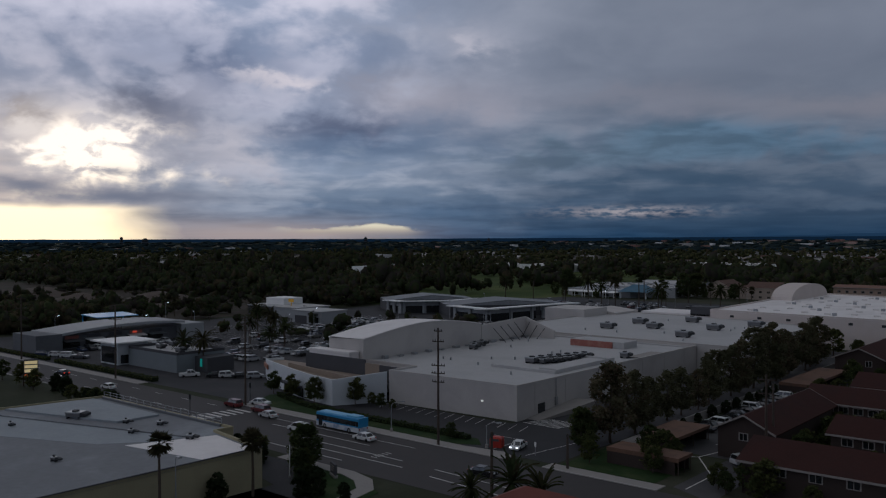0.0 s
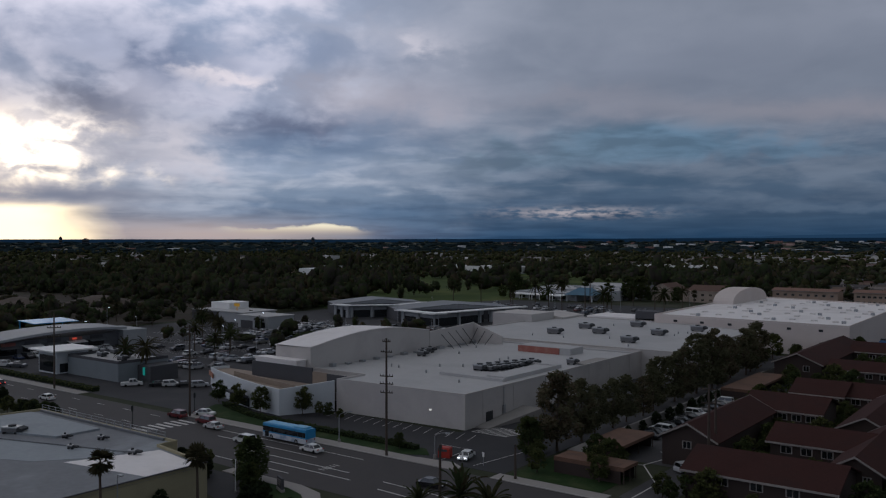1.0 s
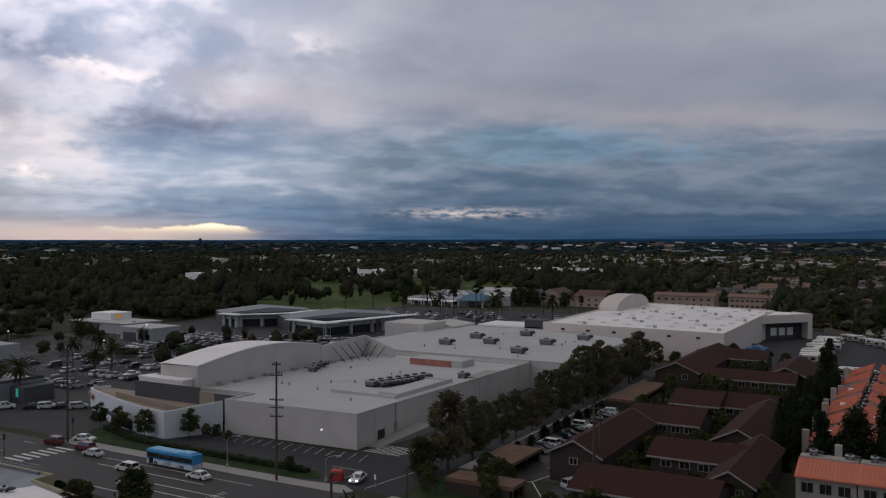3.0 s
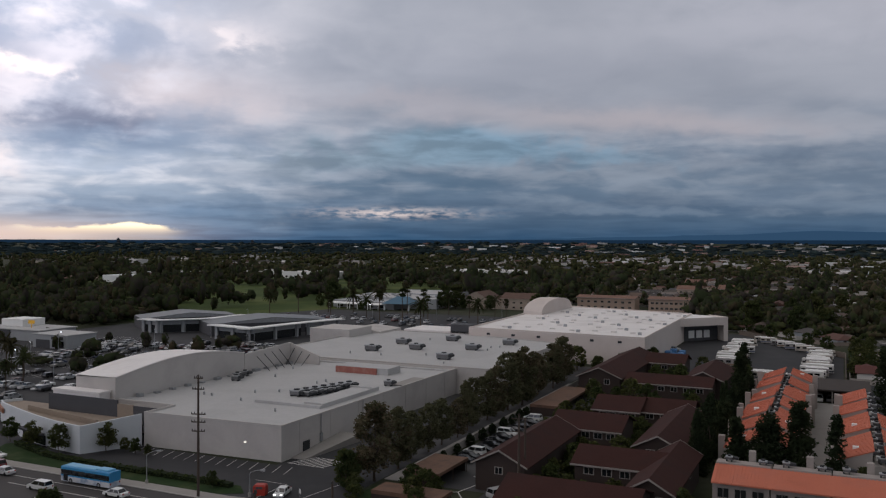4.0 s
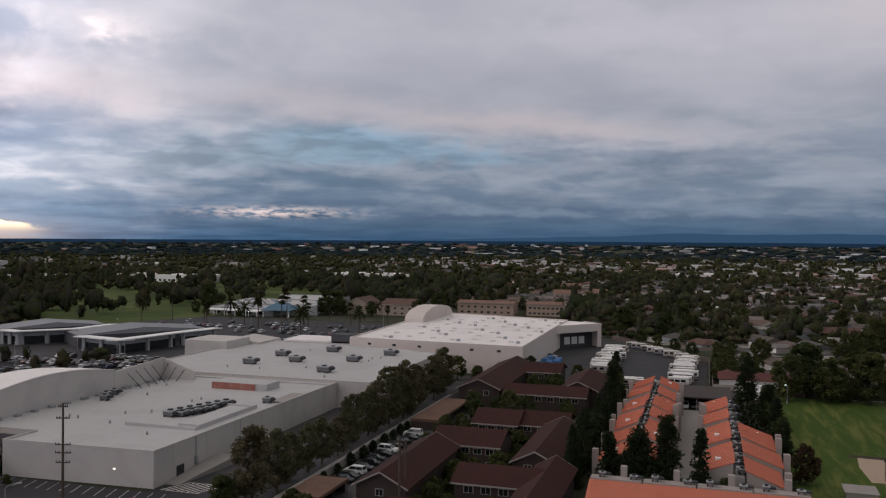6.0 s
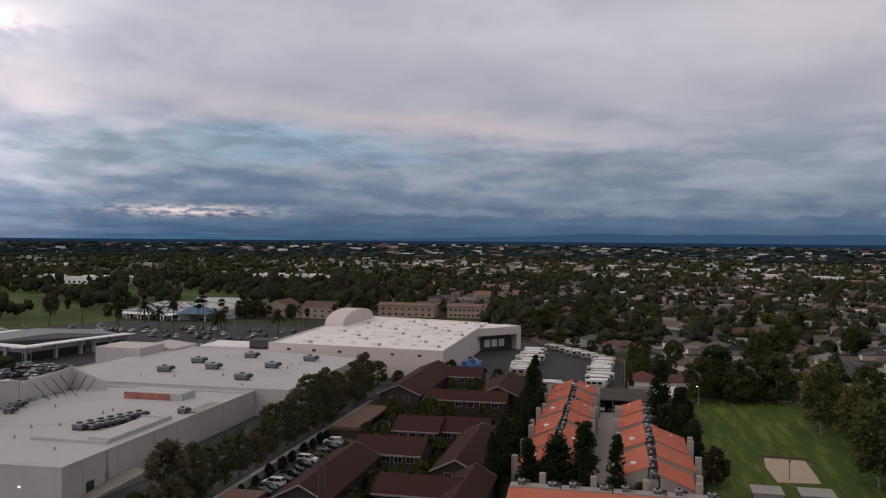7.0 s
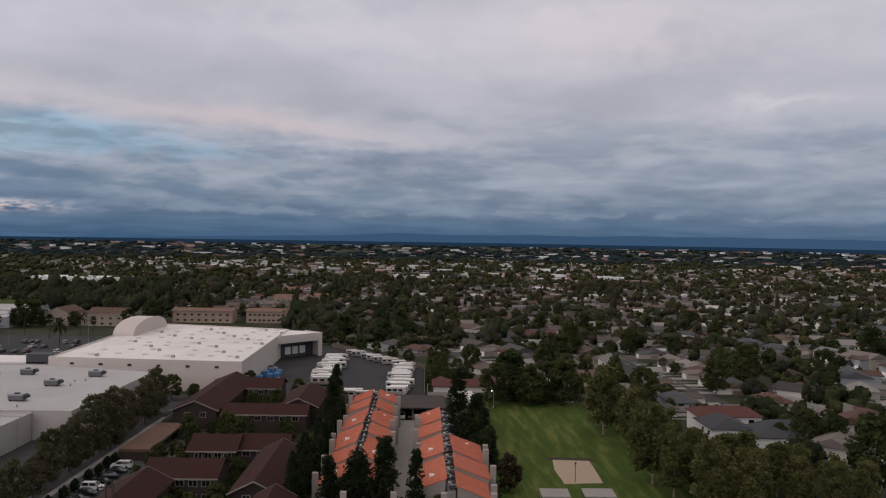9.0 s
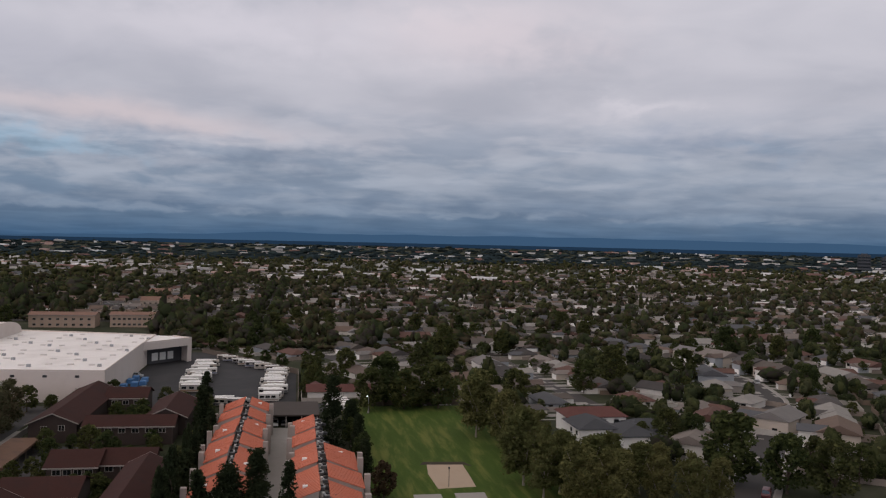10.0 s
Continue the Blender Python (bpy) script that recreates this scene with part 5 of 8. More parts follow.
for x0, x1, y0, y1, ax in ((-120, -101, 694, 708, "x"), (-100.4, -92, 690, 716, "y"), (-91, -80, 716, 730, "x"), (-132, -114, 806, 820, "x")):
    gable("apartment_block", x0, x1, y0, y1, 6.8, 9.4, ax, STONE, bpy.data.materials.get("clay_tiles") or surface("clay_tiles", (0.20, 0.115, 0.085), 0.9, 0.3, 0.2, 3, 0.2), "cream two-storey apartment block with a clay tile roof",
          row(4, x0 + 1, x1 - 1, 4.2) + row(4, x0 + 1, x1 - 1, 1.0), 0.5, "apartment block", STONE)
cp = thing("carport", "long pale flat carport beside the far apartments", "carport", "carports")
part("roof", MB().prism([(-88, 612), (-82, 611), (-75, 700), (-81, 701)], 2.7, 2.95), DIMWALL, cp)
for k in range(7):
    part("post", MB().box(-87.4 + 1.05 * k, -87.2 + 1.05 * k, 614 + 14 * k, 614.3 + 14 * k, 0, 2.7), METAL, cp)
for x0, x1, y in ((-160, -122, 552), (-114, -88, 556)):
    gable("apartment_block", x0, x1, y, y + 14, 7.6, 8.9, "x", surface("tan_stucco", (0.36, 0.27, 0.21), 0.9, 0.2, 0.3, 4) if x0 == -160 else bpy.data.materials["tan_stucco"], bpy.data.materials.get("terracotta") or surface("terracotta", (0.20, 0.115, 0.085), 0.9, 0.3, 0.3, 4),
          "long tan apartment block with a terracotta roof", row(8, x0 + 1, x1 - 1, 4.6) + row(8, x0 + 1, x1 - 1, 1.2))
# ---------- plants ----------
def leaf_cloud(rng, centres, size, flat=0.35):
    """Corners of one small leaf spray at each centre, turned at random, somewhat level."""
    n = len(centres)
    u = rng.normal(size=(n, 3)); u[:, 2] *= flat
    u /= np.linalg.norm(u, axis=1, keepdims=True)
    w = rng.normal(size=(n, 3))
    v = np.cross(u, w); v /= np.linalg.norm(v, axis=1, keepdims=True)
    s = size * rng.uniform(0.6, 1.3, (n, 1))
    u, v = u * s * 0.5, v * s * 0.36
    return np.stack([centres - u - v, centres + u - v * 0.4, centres + u * 0.6 + v, centres - u * 0.7 + v * 0.8], 1).reshape(-1, 3)


def crown_points(rng, n, height, base, radius, clumps, taper=0.0):
    """Leaf places in many clumps that fill an uneven crown between base and height."""
    a, r, z = rng.uniform(0, 6.283, clumps), np.sqrt(rng.uniform(0.08, 1, clumps)), rng.uniform(0, 1, clumps)
    width = radius * np.where(taper > 0, 1 - taper * z, np.sqrt(np.clip(1 - (2 * z - 0.85) ** 2 * 0.72, 0.1, 1)))
    mid = np.stack([np.cos(a) * r * width * 0.8, np.sin(a) * r * width * 0.8, base + (height - base) * z * 0.93], 1)
    size = radius * rng.uniform(0.22, 0.42, clumps) * (1 - 0.35 * z) * (1.35 if taper else 1.0)
    k = rng.integers(0, clumps, n)
    d = rng.normal(size=(n, 3)); d /= np.linalg.norm(d, axis=1, keepdims=True)
    return mid[k] + d * (size[k] * rng.uniform(0.35, 1.05, n))[:, None] * (1, 1, 0.85)


def wood(rng, height, base, r, limbs, radius, lean=0.3):
    mb, top = MB(), (rng.uniform(-lean, lean), rng.uniform(-lean, lean), base + (height - base) * 0.35)
    mid = (top[0] * 0.4, top[1] * 0.4, base * 0.6)
    mb.tube((0, 0, -0.1), mid, r * 1.25, r * 0.9, 7).tube(mid, top, r * 0.9, r * 0.55, 7)
    for k in range(limbs):
        a = 6.283 * k / max(1, limbs) + rng.uniform(-0.5, 0.5)
        z0 = base * 0.6 + (top[2] - base * 0.6) * rng.uniform(0.1, 0.9)
        f = (z0 - mid[2]) / max(0.1, top[2] - mid[2])
        p0 = (mid[0] + (top[0] - mid[0]) * f, mid[1] + (top[1] - mid[1]) * f, z0)
        p1 = (p0[0] + math.cos(a) * radius * 0.45, p0[1] + math.sin(a) * radius * 0.45, z0 + (height - base) * rng.uniform(0.18, 0.36))
        p2 = (p1[0] + math.cos(a) * radius * 0.25, p1[1] + math.sin(a) * radius * 0.25, p1[2] + (height - base) * 0.2)
        mb.tube(p0, p1, r * 0.45, r * 0.28, 5).tube(p1, p2, r * 0.28, r * 0.1, 5)
    return mb


def tree(seed, name, label, height, base, radius, leaves, size, clumps, leafmat, barkmat, at, trunk=0.22, limbs=5, taper=0.0, group=""):
    rng = np.random.default_rng(seed)
    ob = thing(name, label, "tree", group, at=at)
    part("trunk", wood(rng, height, base, trunk, limbs, radius), barkmat, ob)
    part("crown", quads("crown", leaf_cloud(rng, crown_points(rng, leaves, height, base, radius, clumps, taper), size), leafmat), leafmat, ob)
    return ob


def put(x, y, s=1.0, turn=0.0, sz=None, z=0.0):
    return pose(x, y, z, 0, 0, turn) @ Matrix.Diagonal((s, s, sz or s, 1))


R = random.Random(11)


def plant(templates, x, y, s=1.0, sz=None, z=0.0):
    """Places the next tree of a kind: the first call of each variant moves the template itself."""
    k = R.randrange(len(templates))
    copy_thing(templates[k], put(x, y, s, R.uniform(0, 360), sz, z))


# tree row between the store and the apartments
ROWL = "tall leafy street tree with a bare forked trunk beside the lane"
rows_t = [tree(20 + k, "row_tree", ROWL, 14.6, 2.0, 4.3, 5200, 0.52, 64, ROWLEAF, BARK, put(-79.6 if k < 2 else -81, y, s, 70 * k), 0.26, 7, group="tree row")
          for k, (y, s) in enumerate(((140, 1.06), (149.5, 0.86), (214, 1.1)))]
for y, s in ((158, 0.76), (165, 0.82), (172, 0.70), (179, 0.72), (186, 0.70), (193, 0.74), (200, 0.76), (207, 0.88), (221, 1.0), (228, 0.92), (236, 0.88), (244, 0.86), (252, 0.90), (260, 1.02), (267, 1.0)):
    plant(rows_t, -81 + R.uniform(-1.2, 1.2), y + R.uniform(-1, 1), s * R.uniform(0.94, 1.06))

# general trees of the neighbourhood
MIDL = "broad green garden tree"
mids = [tree(40 + k, "garden_tree", MIDL, 8.0, 1.8, 3.6, 1350, 0.62, 48, FOLIAGE, BARK, put(x, y), 0.2, 5, group="garden trees")
        for k, (x, y) in enumerate(((-46, 225), (-24, 232), (-26, 208), (-52, 232)))]
olives = [tree(50 + k, "field_tree", "tall olive-green tree with a pale trunk by the playing field", 19.0, 3.6, 6.2, 4600, 0.78, 80, OLIVE, PALEBARK, put(x, y, s), 0.3, 6, group="trees by the field")
          for k, (x, y, s) in enumerate(((52, 246, 1.0), (57, 231, 0.9), (53, 196, 1.0)))]
for x, y, s in ((55, 256, 1.0), (60, 240, 0.82), (62, 216, 0.8), (58, 205, 0.72), (60, 190, 0.8), (66, 186, 0.72), (72, 190, 0.68), (78, 187, 0.7), (84, 190, 0.62), (70, 178, 0.72), (60, 176, 0.85), (78, 176, 0.7), (88, 182, 0.62), (57, 222, 0.8), (64, 200, 0.7), (72, 200, 0.55), (66, 172, 0.75), (84, 172, 0.66), (92, 176, 0.6), (55, 186, 0.85)):
    plant(olives, x, y, s * R.uniform(0.92, 1.08))
darks = [tree(60 + k, "dark_tree", "dense dark green tree with a rounded uneven crown", 14.0, 1.8, 5.6, 3000, 0.85, 56, FOLIAGE, BARK, put(x, y, s), 0.3, 5, group="dark trees")
         for k, (x, y, s) in enumerate(((24, 287, 1.05), (36, 289, 1.0), (104, 193, 1.3)))]
for x, y, s in ((30, 296, 1.0), (42, 293, 1.0), (48, 290, 0.9), (103, 229, 0.66), (110, 226, 0.6), (97, 231, 0.5), (113, 184, 0.8), (121, 178, 0.8), (128, 196, 0.75), (136, 190, 0.7), (150, 180, 0.8), (3.4, 160.5, 0.52),
                (17, 262, 0.6), (15.5, 240, 0.55), (17, 222, 0.5), (-62, 310, 0.5),
                (-236, 508, 1.15), (-231, 514, 0.9), (-318, 486, 0.6), (-304, 476, 0.45), (-240, 486, 0.5), (-176, 516, 0.8), (-206, 512, 0.55), (-225, 512, 0.5), (-282, 478, 0.4), (-170, 540, 1.0), (-330, 520, 0.9)):
    plant(darks, x, y, s)
slims = [tree(66 + k, "screen_tree", "tall dense dark tree beside the apartments", 14.0, 1.0, 5.4, 2800, 0.85, 60, DARKLEAF, BARK, put(x, y, s, 0, sz), 0.3, 5, group="screen trees")
         for k, (x, y, s, sz) in enumerate(((-24.6, 181, 0.46, 1.05), (-25.6, 190, 0.38, 0.8)))]
for x, y, s, sz in ((-24.4, 199, 0.42, 0.95), (-25.2, 212, 0.42, 0.85), (-25, 226, 0.45, 0.85), (-24.6, 240, 0.4, 0.65), (-24.5, 252, 0.4, 0.55), (-25.5, 170, 0.55, 0.9), (-27, 262, 0.45, 0.55)):
    plant(slims, x, y, s, sz)
for x, y, s, sz in ((-124, 90, 0.28, 0.26), (-120, 91, 0.34, 0.3), (-186, 95.5, 0.36, 0.3), (-180, 95, 0.4, 0.32), (-192, 96, 0.3, 0.26), (-65.5, 128.6, 0.4, 0.4), (-81.5, 133, 0.36, 0.42)):
    plant(darks, x, y, s, sz)
tree(95, "street_tree", "dense dark bushy tree at the street corner", 7.6, 0.5, 3.3, 4200, 0.42, 90, FOLIAGE, BARK, put(-109, 92.0), 0.2, 5)
tree(96, "street_tree", "small dense tree beside the corner lawn", 4.6, 0.3, 2.2, 2200, 0.36, 60, FOLIAGE, BARK, put(-105.6, 88.6), 0.14, 4)
# shrubs and small trees between the apartments
for x, y, s in ((-47.5, 197, 0.6), (-42, 195, 0.7), (-39, 206, 0.5), (-50, 176, 0.55), (-49, 170, 0.6), (-41, 173, 0.7), (-39, 164, 0.6), (-47, 164, 0.6), (-44, 146, 0.55), (-48, 149, 0.6), (-36, 147, 0.55), (-62, 200, 0.7), (-63, 208, 0.6),
                (-50.5, 122.6, 0.45), (-52.4, 124.4, 0.5), (-46, 122.2, 0.4), (-38, 122, 0.45), (-64.6, 135.8, 0.45), (-78.2, 130.3, 0.6), (-64, 126.2, 0.55), (-63.4, 192.4, 0.5), (-60.4, 213, 0.55), (-46, 141.6, 0.5), (-40, 142.5, 0.55), (-34, 141.8, 0.5), (-49.4, 145, 0.5), (-49.2, 155, 0.55), (-47.5, 159, 0.5), (-49, 166, 0.55), (-45.5, 168.5, 0.6), (-39.5, 168, 0.55), (-39.6, 176, 0.5), (-39.4, 184, 0.5), (-40.4, 193.5, 0.6), (-52, 196, 0.55), (-56, 197, 0.5), (-57, 206, 0.5), (-30, 207, 0.5), (-45, 218, 0.5), (-40, 219, 0.5), (-35, 220, 0.6), (-57.6, 215, 0.55),
                (-60, 226, 0.7), (-57, 236, 0.6), (-44, 262, 0.9), (-48, 268, 0.8), (-53, 272, 0.8), (-38, 240, 0.6), (-47, 278, 0.8), (-55, 279, 0.7), (-36, 232, 0.7), (-64, 236, 0.8), (-66, 134, 0.75), (-70, 136.5, 0.6), (-83, 136, 0.75), (-75, 125, 0.5),
                (-78, 294, 0.6), (-84, 290, 1.0), (-76, 288, 0.8), (-88, 280, 1.0), (-72, 306, 0.6), (-61, 300, 0.8), (-43, 300, 0.8), (-36, 292, 0.7), (-30, 290, 0.8), (-28, 278, 0.9), (-26, 270, 0.8), (-52, 138, 0.4), (-25, 130, 0.7), (-23, 140, 0.7), (-44.8, 199.3, 0.6), (-54.1, 195, 0.5), (-46, 172, 0.55), (-39.5, 193.5, 0.6), (-40, 186, 0.5), (-41, 180, 0.45), (-40, 222, 0.6), (-46, 234, 0.55), (-52, 222, 0.5), (-48.5, 126, 0.62), (-45, 124, 0.7), (-41, 128, 0.6), (-37, 131.5, 0.5),
                (5, 366, 1.1), (8, 352, 1.0), (6, 338, 1.1), (9, 330, 0.8), (3, 318, 0.7), (-6, 380, 0.9), (-14, 395, 0.9), (-22, 408, 0.9), (-30, 420, 1.0), (18, 335, 0.9), (14, 350, 1.0)):
    plant(mids, x, y, s * R.uniform(0.9, 1.1))

# columnar cypresses at the townhouses
cyps = [tree(70 + k, "cypress", "slender dark cypress standing by the townhouses", h, 0.5, r, n, 0.55, 120, DARKLEAF, BARK, put(x, y), 0.18, 2, taper=0.72, group="cypresses")
        for k, (x, y, h, r, n) in enumerate(((-18.2, 170.0, 12.6, 3.0, 3600), (-12.8, 170.0, 13.4, 4.6, 5000), (-7.3, 170.5, 16.6, 3.9, 5000), (-1.2, 162.3, 16.2, 2.6, 3000), (9.8, 237, 21.0, 4.2, 5200)))]
for x, y, k, s in ((-22.8, 190, 0, 0.95), (-23, 204, 2, 0.72), (-22.6, 222, 0, 0.95), (-22.5, 240, 0, 0.8), (-25.5, 172, 2, 0.75), (16.5, 228, 0, 0.9), (16.4, 204, 0, 0.8), (15.8, 250, 1, 0.8), (-26.4, 256, 0, 1.15), (-29, 290, 2, 0.8)):
    copy_thing(cyps[k], put(x, y, s, R.uniform(0, 360)))

# small round trees before the corner shop
rounds = [tree(80 + k, "ornamental_tree", "small round clipped tree before the pale shop", 6.4, 1.6, 2.5, 2000, 0.38, 44, FOLIAGE, BARK, put(x, y), 0.09, 4, group="clipped trees by the shop")
          for k, (x, y) in enumerate(((-149.2, 128.8), (-141.6, 134.3)))]
plant(rounds, -167.4, 131.5, 0.9), plant(rounds, -158.6, 129.9, 0.95)
for x, y, s in ((-138, 136, 0.5), (-134.5, 135.5, 0.55), (-130.8, 135.2, 0.42), (-104, 123.4, 0.5)):
    plant(rounds, x, y, s)


# very dark green for hedge cores: the shade between leaves as a colour
HEDGECORE = surface("hedge_shade", (0.020, 0.028, 0.014), 0.95, 0.5, 0.8, 4, 0.3, spec=0.05)


def hedge(name, pts, w, h, seed, mat_, label):
    """A clipped hedge along a line: leaf sprays over a dark core."""
    rng = np.random.default_rng(seed)
    ob = thing(name, label, "hedge", "hedges")
    core, allp = MB(), []
    for (x0, y0), (x1, y1) in zip(pts, pts[1:]):
        L = math.hypot(x1 - x0, y1 - y0)
        nx, ny = -(y1 - y0) / L * w * 0.38, (x1 - x0) / L * w * 0.38
        core.prism([(x0 - nx, y0 - ny), (x1 - nx, y1 - ny), (x1 + nx, y1 + ny), (x0 + nx, y0 + ny)][::1], 0, h * 0.8)
        n = int(L * 60)
        t, s, z = rng.uniform(0, 1, n), rng.uniform(-1, 1, n), rng.uniform(0.15, 1, n) ** 0.6
        bump = 0.85 + 0.2 * np.sin(t * L * 1.7 + seed) * rng.uniform(0.5, 1, n)
        allp.append(np.stack([x0 + (x1 - x0) * t + nx * 1.25 * s, y0 + (y1 - y0) * t + ny * 1.25 * s, h * z * bump], 1))
    part("shade_core", core, HEDGECORE, ob)
    part("leaves", quads("leaves", leaf_cloud(rng, np.concatenate(allp), 0.42), mat_), mat_, ob)
    return ob


HL = "clipped dark green hedge beside the street"
hedge("hedge", [(-164, 130.6), (-150, 126.4), (-141, 125.3), (-101, 125.0)], 1.8, 1.1, 1, FOLIAGE, HL)
hedge("hedge", [(-262, 122.6), (-206, 122.6)], 2.4, 1.3, 2, FOLIAGE, HL)
hedge("hedge", [(-330, 122.6), (-268, 122.6)], 2.0, 1.0, 3, FOLIAGE, HL)
hedge("hedge", [(16, 170), (16, 292)], 1.6, 2.0, 4, FOLIAGE, "overgrown hedge along the field fence")
hedge("hedge", [(3, 322), (3, 372)], 2.6, 3.0, 5, FOLIAGE, "tall hedge along the storage yard")
bushes = [tree(90 + k, "shrub", "rounded dark shrub along the footpath", 2.4, 0.1, 0.9, 1500, 0.26, 70, DARKLEAF, BARK, put(-73.9, y), 0.06, 3, group="footpath shrubs") for k, y in enumerate((158.5, 165.5))]
for y in (172.5, 179, 185.5, 192, 198, 204, 208.5):
    plant(bushes, -73.9 + R.uniform(-0.2, 0.2), y, R.uniform(1.1, 1.35))
for x, y, s in ((-124, 89.5, 1.7), (-121, 90.5, 1.9), (-117, 89, 1.6), (-190, 96, 1.6), (-184, 95, 1.8), (-178, 96, 1.9), (-205, 98, 2.0), (-212, 99, 1.9), (-104, 71.5, 1.9), (-96, 83, 1.9), (-97.5, 81.5, 1.7), (-91, 84, 1.2)):
    plant(bushes, x, y, s)
for x, y, s in ((-218, 96, 0.7), (-226, 97, 0.8), (-240, 97.5, 0.7), (-196, 95, 0.5)):
    plant(mids, x, y, s)


def palm(seed, kind, label, height, at, group, fronds=46, size=1.9, droop=0.9):
    """A fan or feather palm: ringed trunk, crown of folded fronds, some dead ones hanging."""
    rng = np.random.default_rng(seed)
    ob = thing("palm_tree", label, "palm", group, at=at)
    tr = MB()
    for k in range(5):
        z0, z1 = (height - size * 0.5) * k / 5, (height - size * 0.5) * (k + 1) / 5
        tr.tube((0.05 * math.sin(k), 0, z0), (0.05 * math.sin(k + 1), 0, z1), 0.24 - 0.02 * k, 0.22 - 0.02 * k, 8)
    part("trunk", tr, BARK, ob)
    fr = MB()
    top = Vector((0, 0, height - size * 0.45))
    for k in range(fronds):
        a, e = rng.uniform(0, 6.283), rng.uniform(-1.1, 1.35)
        d = Vector((math.cos(a) * math.cos(e), math.sin(a) * math.cos(e), math.sin(e)))
        side = d.cross(Vector((0, 0, 1))).normalized()
        L = size * rng.uniform(0.8, 1.1)
        if kind == "fan":
            hub = top + d * L * 0.45
            for j in range(7):
                t = (j - 3) / 3 * 1.15
                tip = hub + (d * math.cos(t) + side * math.sin(t)) * L * 0.62 + Vector((0, 0, -0.22 * droop * abs(t)))
                w = (side * math.cos(t) - d * math.sin(t)) * 0.085 * L
                fr.add([hub - w * 0.4, hub + w * 0.4, (hub + tip) / 2 + w, tip, (hub + tip) / 2 - w], [(0, 1, 2, 3, 4)])
            fr.add([top - side * 0.03, top + side * 0.03, hub + side * 0.02, hub - side * 0.02], [(0, 1, 2, 3)])
        else:
            p0 = top.copy()
            for j in range(5):
                q = d + Vector((0, 0, -0.42 * droop * j / 2))
                p1 = p0 + q.normalized() * L * 0.32
                w = side * (0.32 if 0 < j < 4 else 0.14)
                fr.add([p0, p1, p1 + w - Vector((0, 0, 0.18)), p0 + w - Vector((0, 0, 0.18))], [(0, 1, 2, 3)])
                fr.add([p1, p0, p0 - w - Vector((0, 0, 0.18)), p1 - w - Vector((0, 0, 0.18))], [(0, 1, 2, 3)])
                p0 = p1
    part("fronds", fr, PALMLEAF, ob)
    return ob


FP, DP = "tall fan palm with a shaggy round head", "feather palm with arching fronds in the parking lot"
fan1 = palm(1, "fan", FP, 12.0, put(-101.5, 60.9), "fan palms", 40, 2.0)
fan2 = palm(2, "fan", FP, 9.1, put(-102.9, 76.9), "fan palms", 40, 2.1)
date1 = palm(3, "feather", DP, 10.5, put(-213.7, 142.5), "lot palms", 44, 3.0)
low_palm = palm(5, "feather", "low feather palm with wide arching fronds beside the street", 5.7, put(-69.3, 95.3), "street palms", 48, 2.9)
copy_thing(low_palm, put(-64.4, 95.2, 0.92, 70)), copy_thing(low_palm, put(-74.5, 92.5, 0.7, 160))
date2 = palm(4, "feather", DP, 9.0, put(-223, 142), "lot palms", 40, 2.6)
for x, y, s in ((-259, 204, 1.1), (-243, 196, 0.95), (-236, 190, 1.0), (-272, 212, 1.05), (-226, 176, 0.9), (-384, 224, 0.8), (-372, 232, 0.85), (-360, 240, 0.8), (-395, 216, 0.8), (-408, 214, 0.85), (-348, 226, 0.9), (-340, 230, 0.9), (-250, 186, 0.9), (-300, 226, 1.0), (-288, 218, 1.0)):
    copy_thing(R.choice((date1, date2)), put(x, y, s * R.uniform(0.92, 1.06), R.uniform(0, 360)))

REDLEAF = foliage("red_brown_leaves", [(0.080, 0.048, 0.034), (0.105, 0.058, 0.038), (0.060, 0.050, 0.030), (0.080, 0.048, 0.034)])
tree(97, "red_leaved_tree", "rounded tree with red-brown leaves beside the field", 8.4, 1.0, 3.2, 3000, 0.55, 46, REDLEAF, BARK, put(19.4, 189), 0.2, 5)

for x, y, s in ((-278, 436, 1.1), (-264, 439, 1.15), (-250, 430, 1.05), (-235, 419, 1.15), (-216, 410, 1.2), (-208, 425, 1.1), (-222, 448, 1.1), (-216, 470, 1.1), (-186, 470, 1.0), (-196, 455, 1.1), (-176, 462, 1.0), (-240, 462, 1.1), (-258, 460, 1.1), (-290, 452, 1.1), (-304, 440, 1.1), (-318, 430, 1.1), (-196, 392, 1.1), (-176, 420, 1.1)):
    copy_thing(R.choice((fan1, fan2, date1)), put(x, y, s * R.uniform(1.05, 1.3), R.uniform(0, 360)))
# ---------- vehicles ----------
PAINTS = [(0.55, 0.55, 0.55), (0.62, 0.61, 0.60), (0.28, 0.29, 0.30), (0.012, 0.012, 0.014), (0.05, 0.052, 0.058), (0.36, 0.37, 0.38), (0.10, 0.018, 0.018), (0.018, 0.03, 0.07), (0.62, 0.62, 0.61), (0.02, 0.02, 0.022), (0.16, 0.155, 0.14), (0.42, 0.42, 0.43)]
CARPAINT = surface("car_paint", (0.3, 0.3, 0.3), 0.3, 0.06, 0.5, 4, 0, tints=PAINTS, spec=0.6, local=True)
CARWHITE = surface("white_car_paint", (0.70, 0.70, 0.69), 0.3, 0.06, 0.5, 4, 0, spec=0.6, local=True)
CARRED = surface("dark_red_car_paint", (0.11, 0.012, 0.014), 0.3, 0.06, 0.5, 4, 0, spec=0.6, local=True)
CARBLACK = surface("black_car_paint", (0.012, 0.012, 0.014), 0.25, 0.06, 0.5, 4, 0, spec=0.6, local=True)
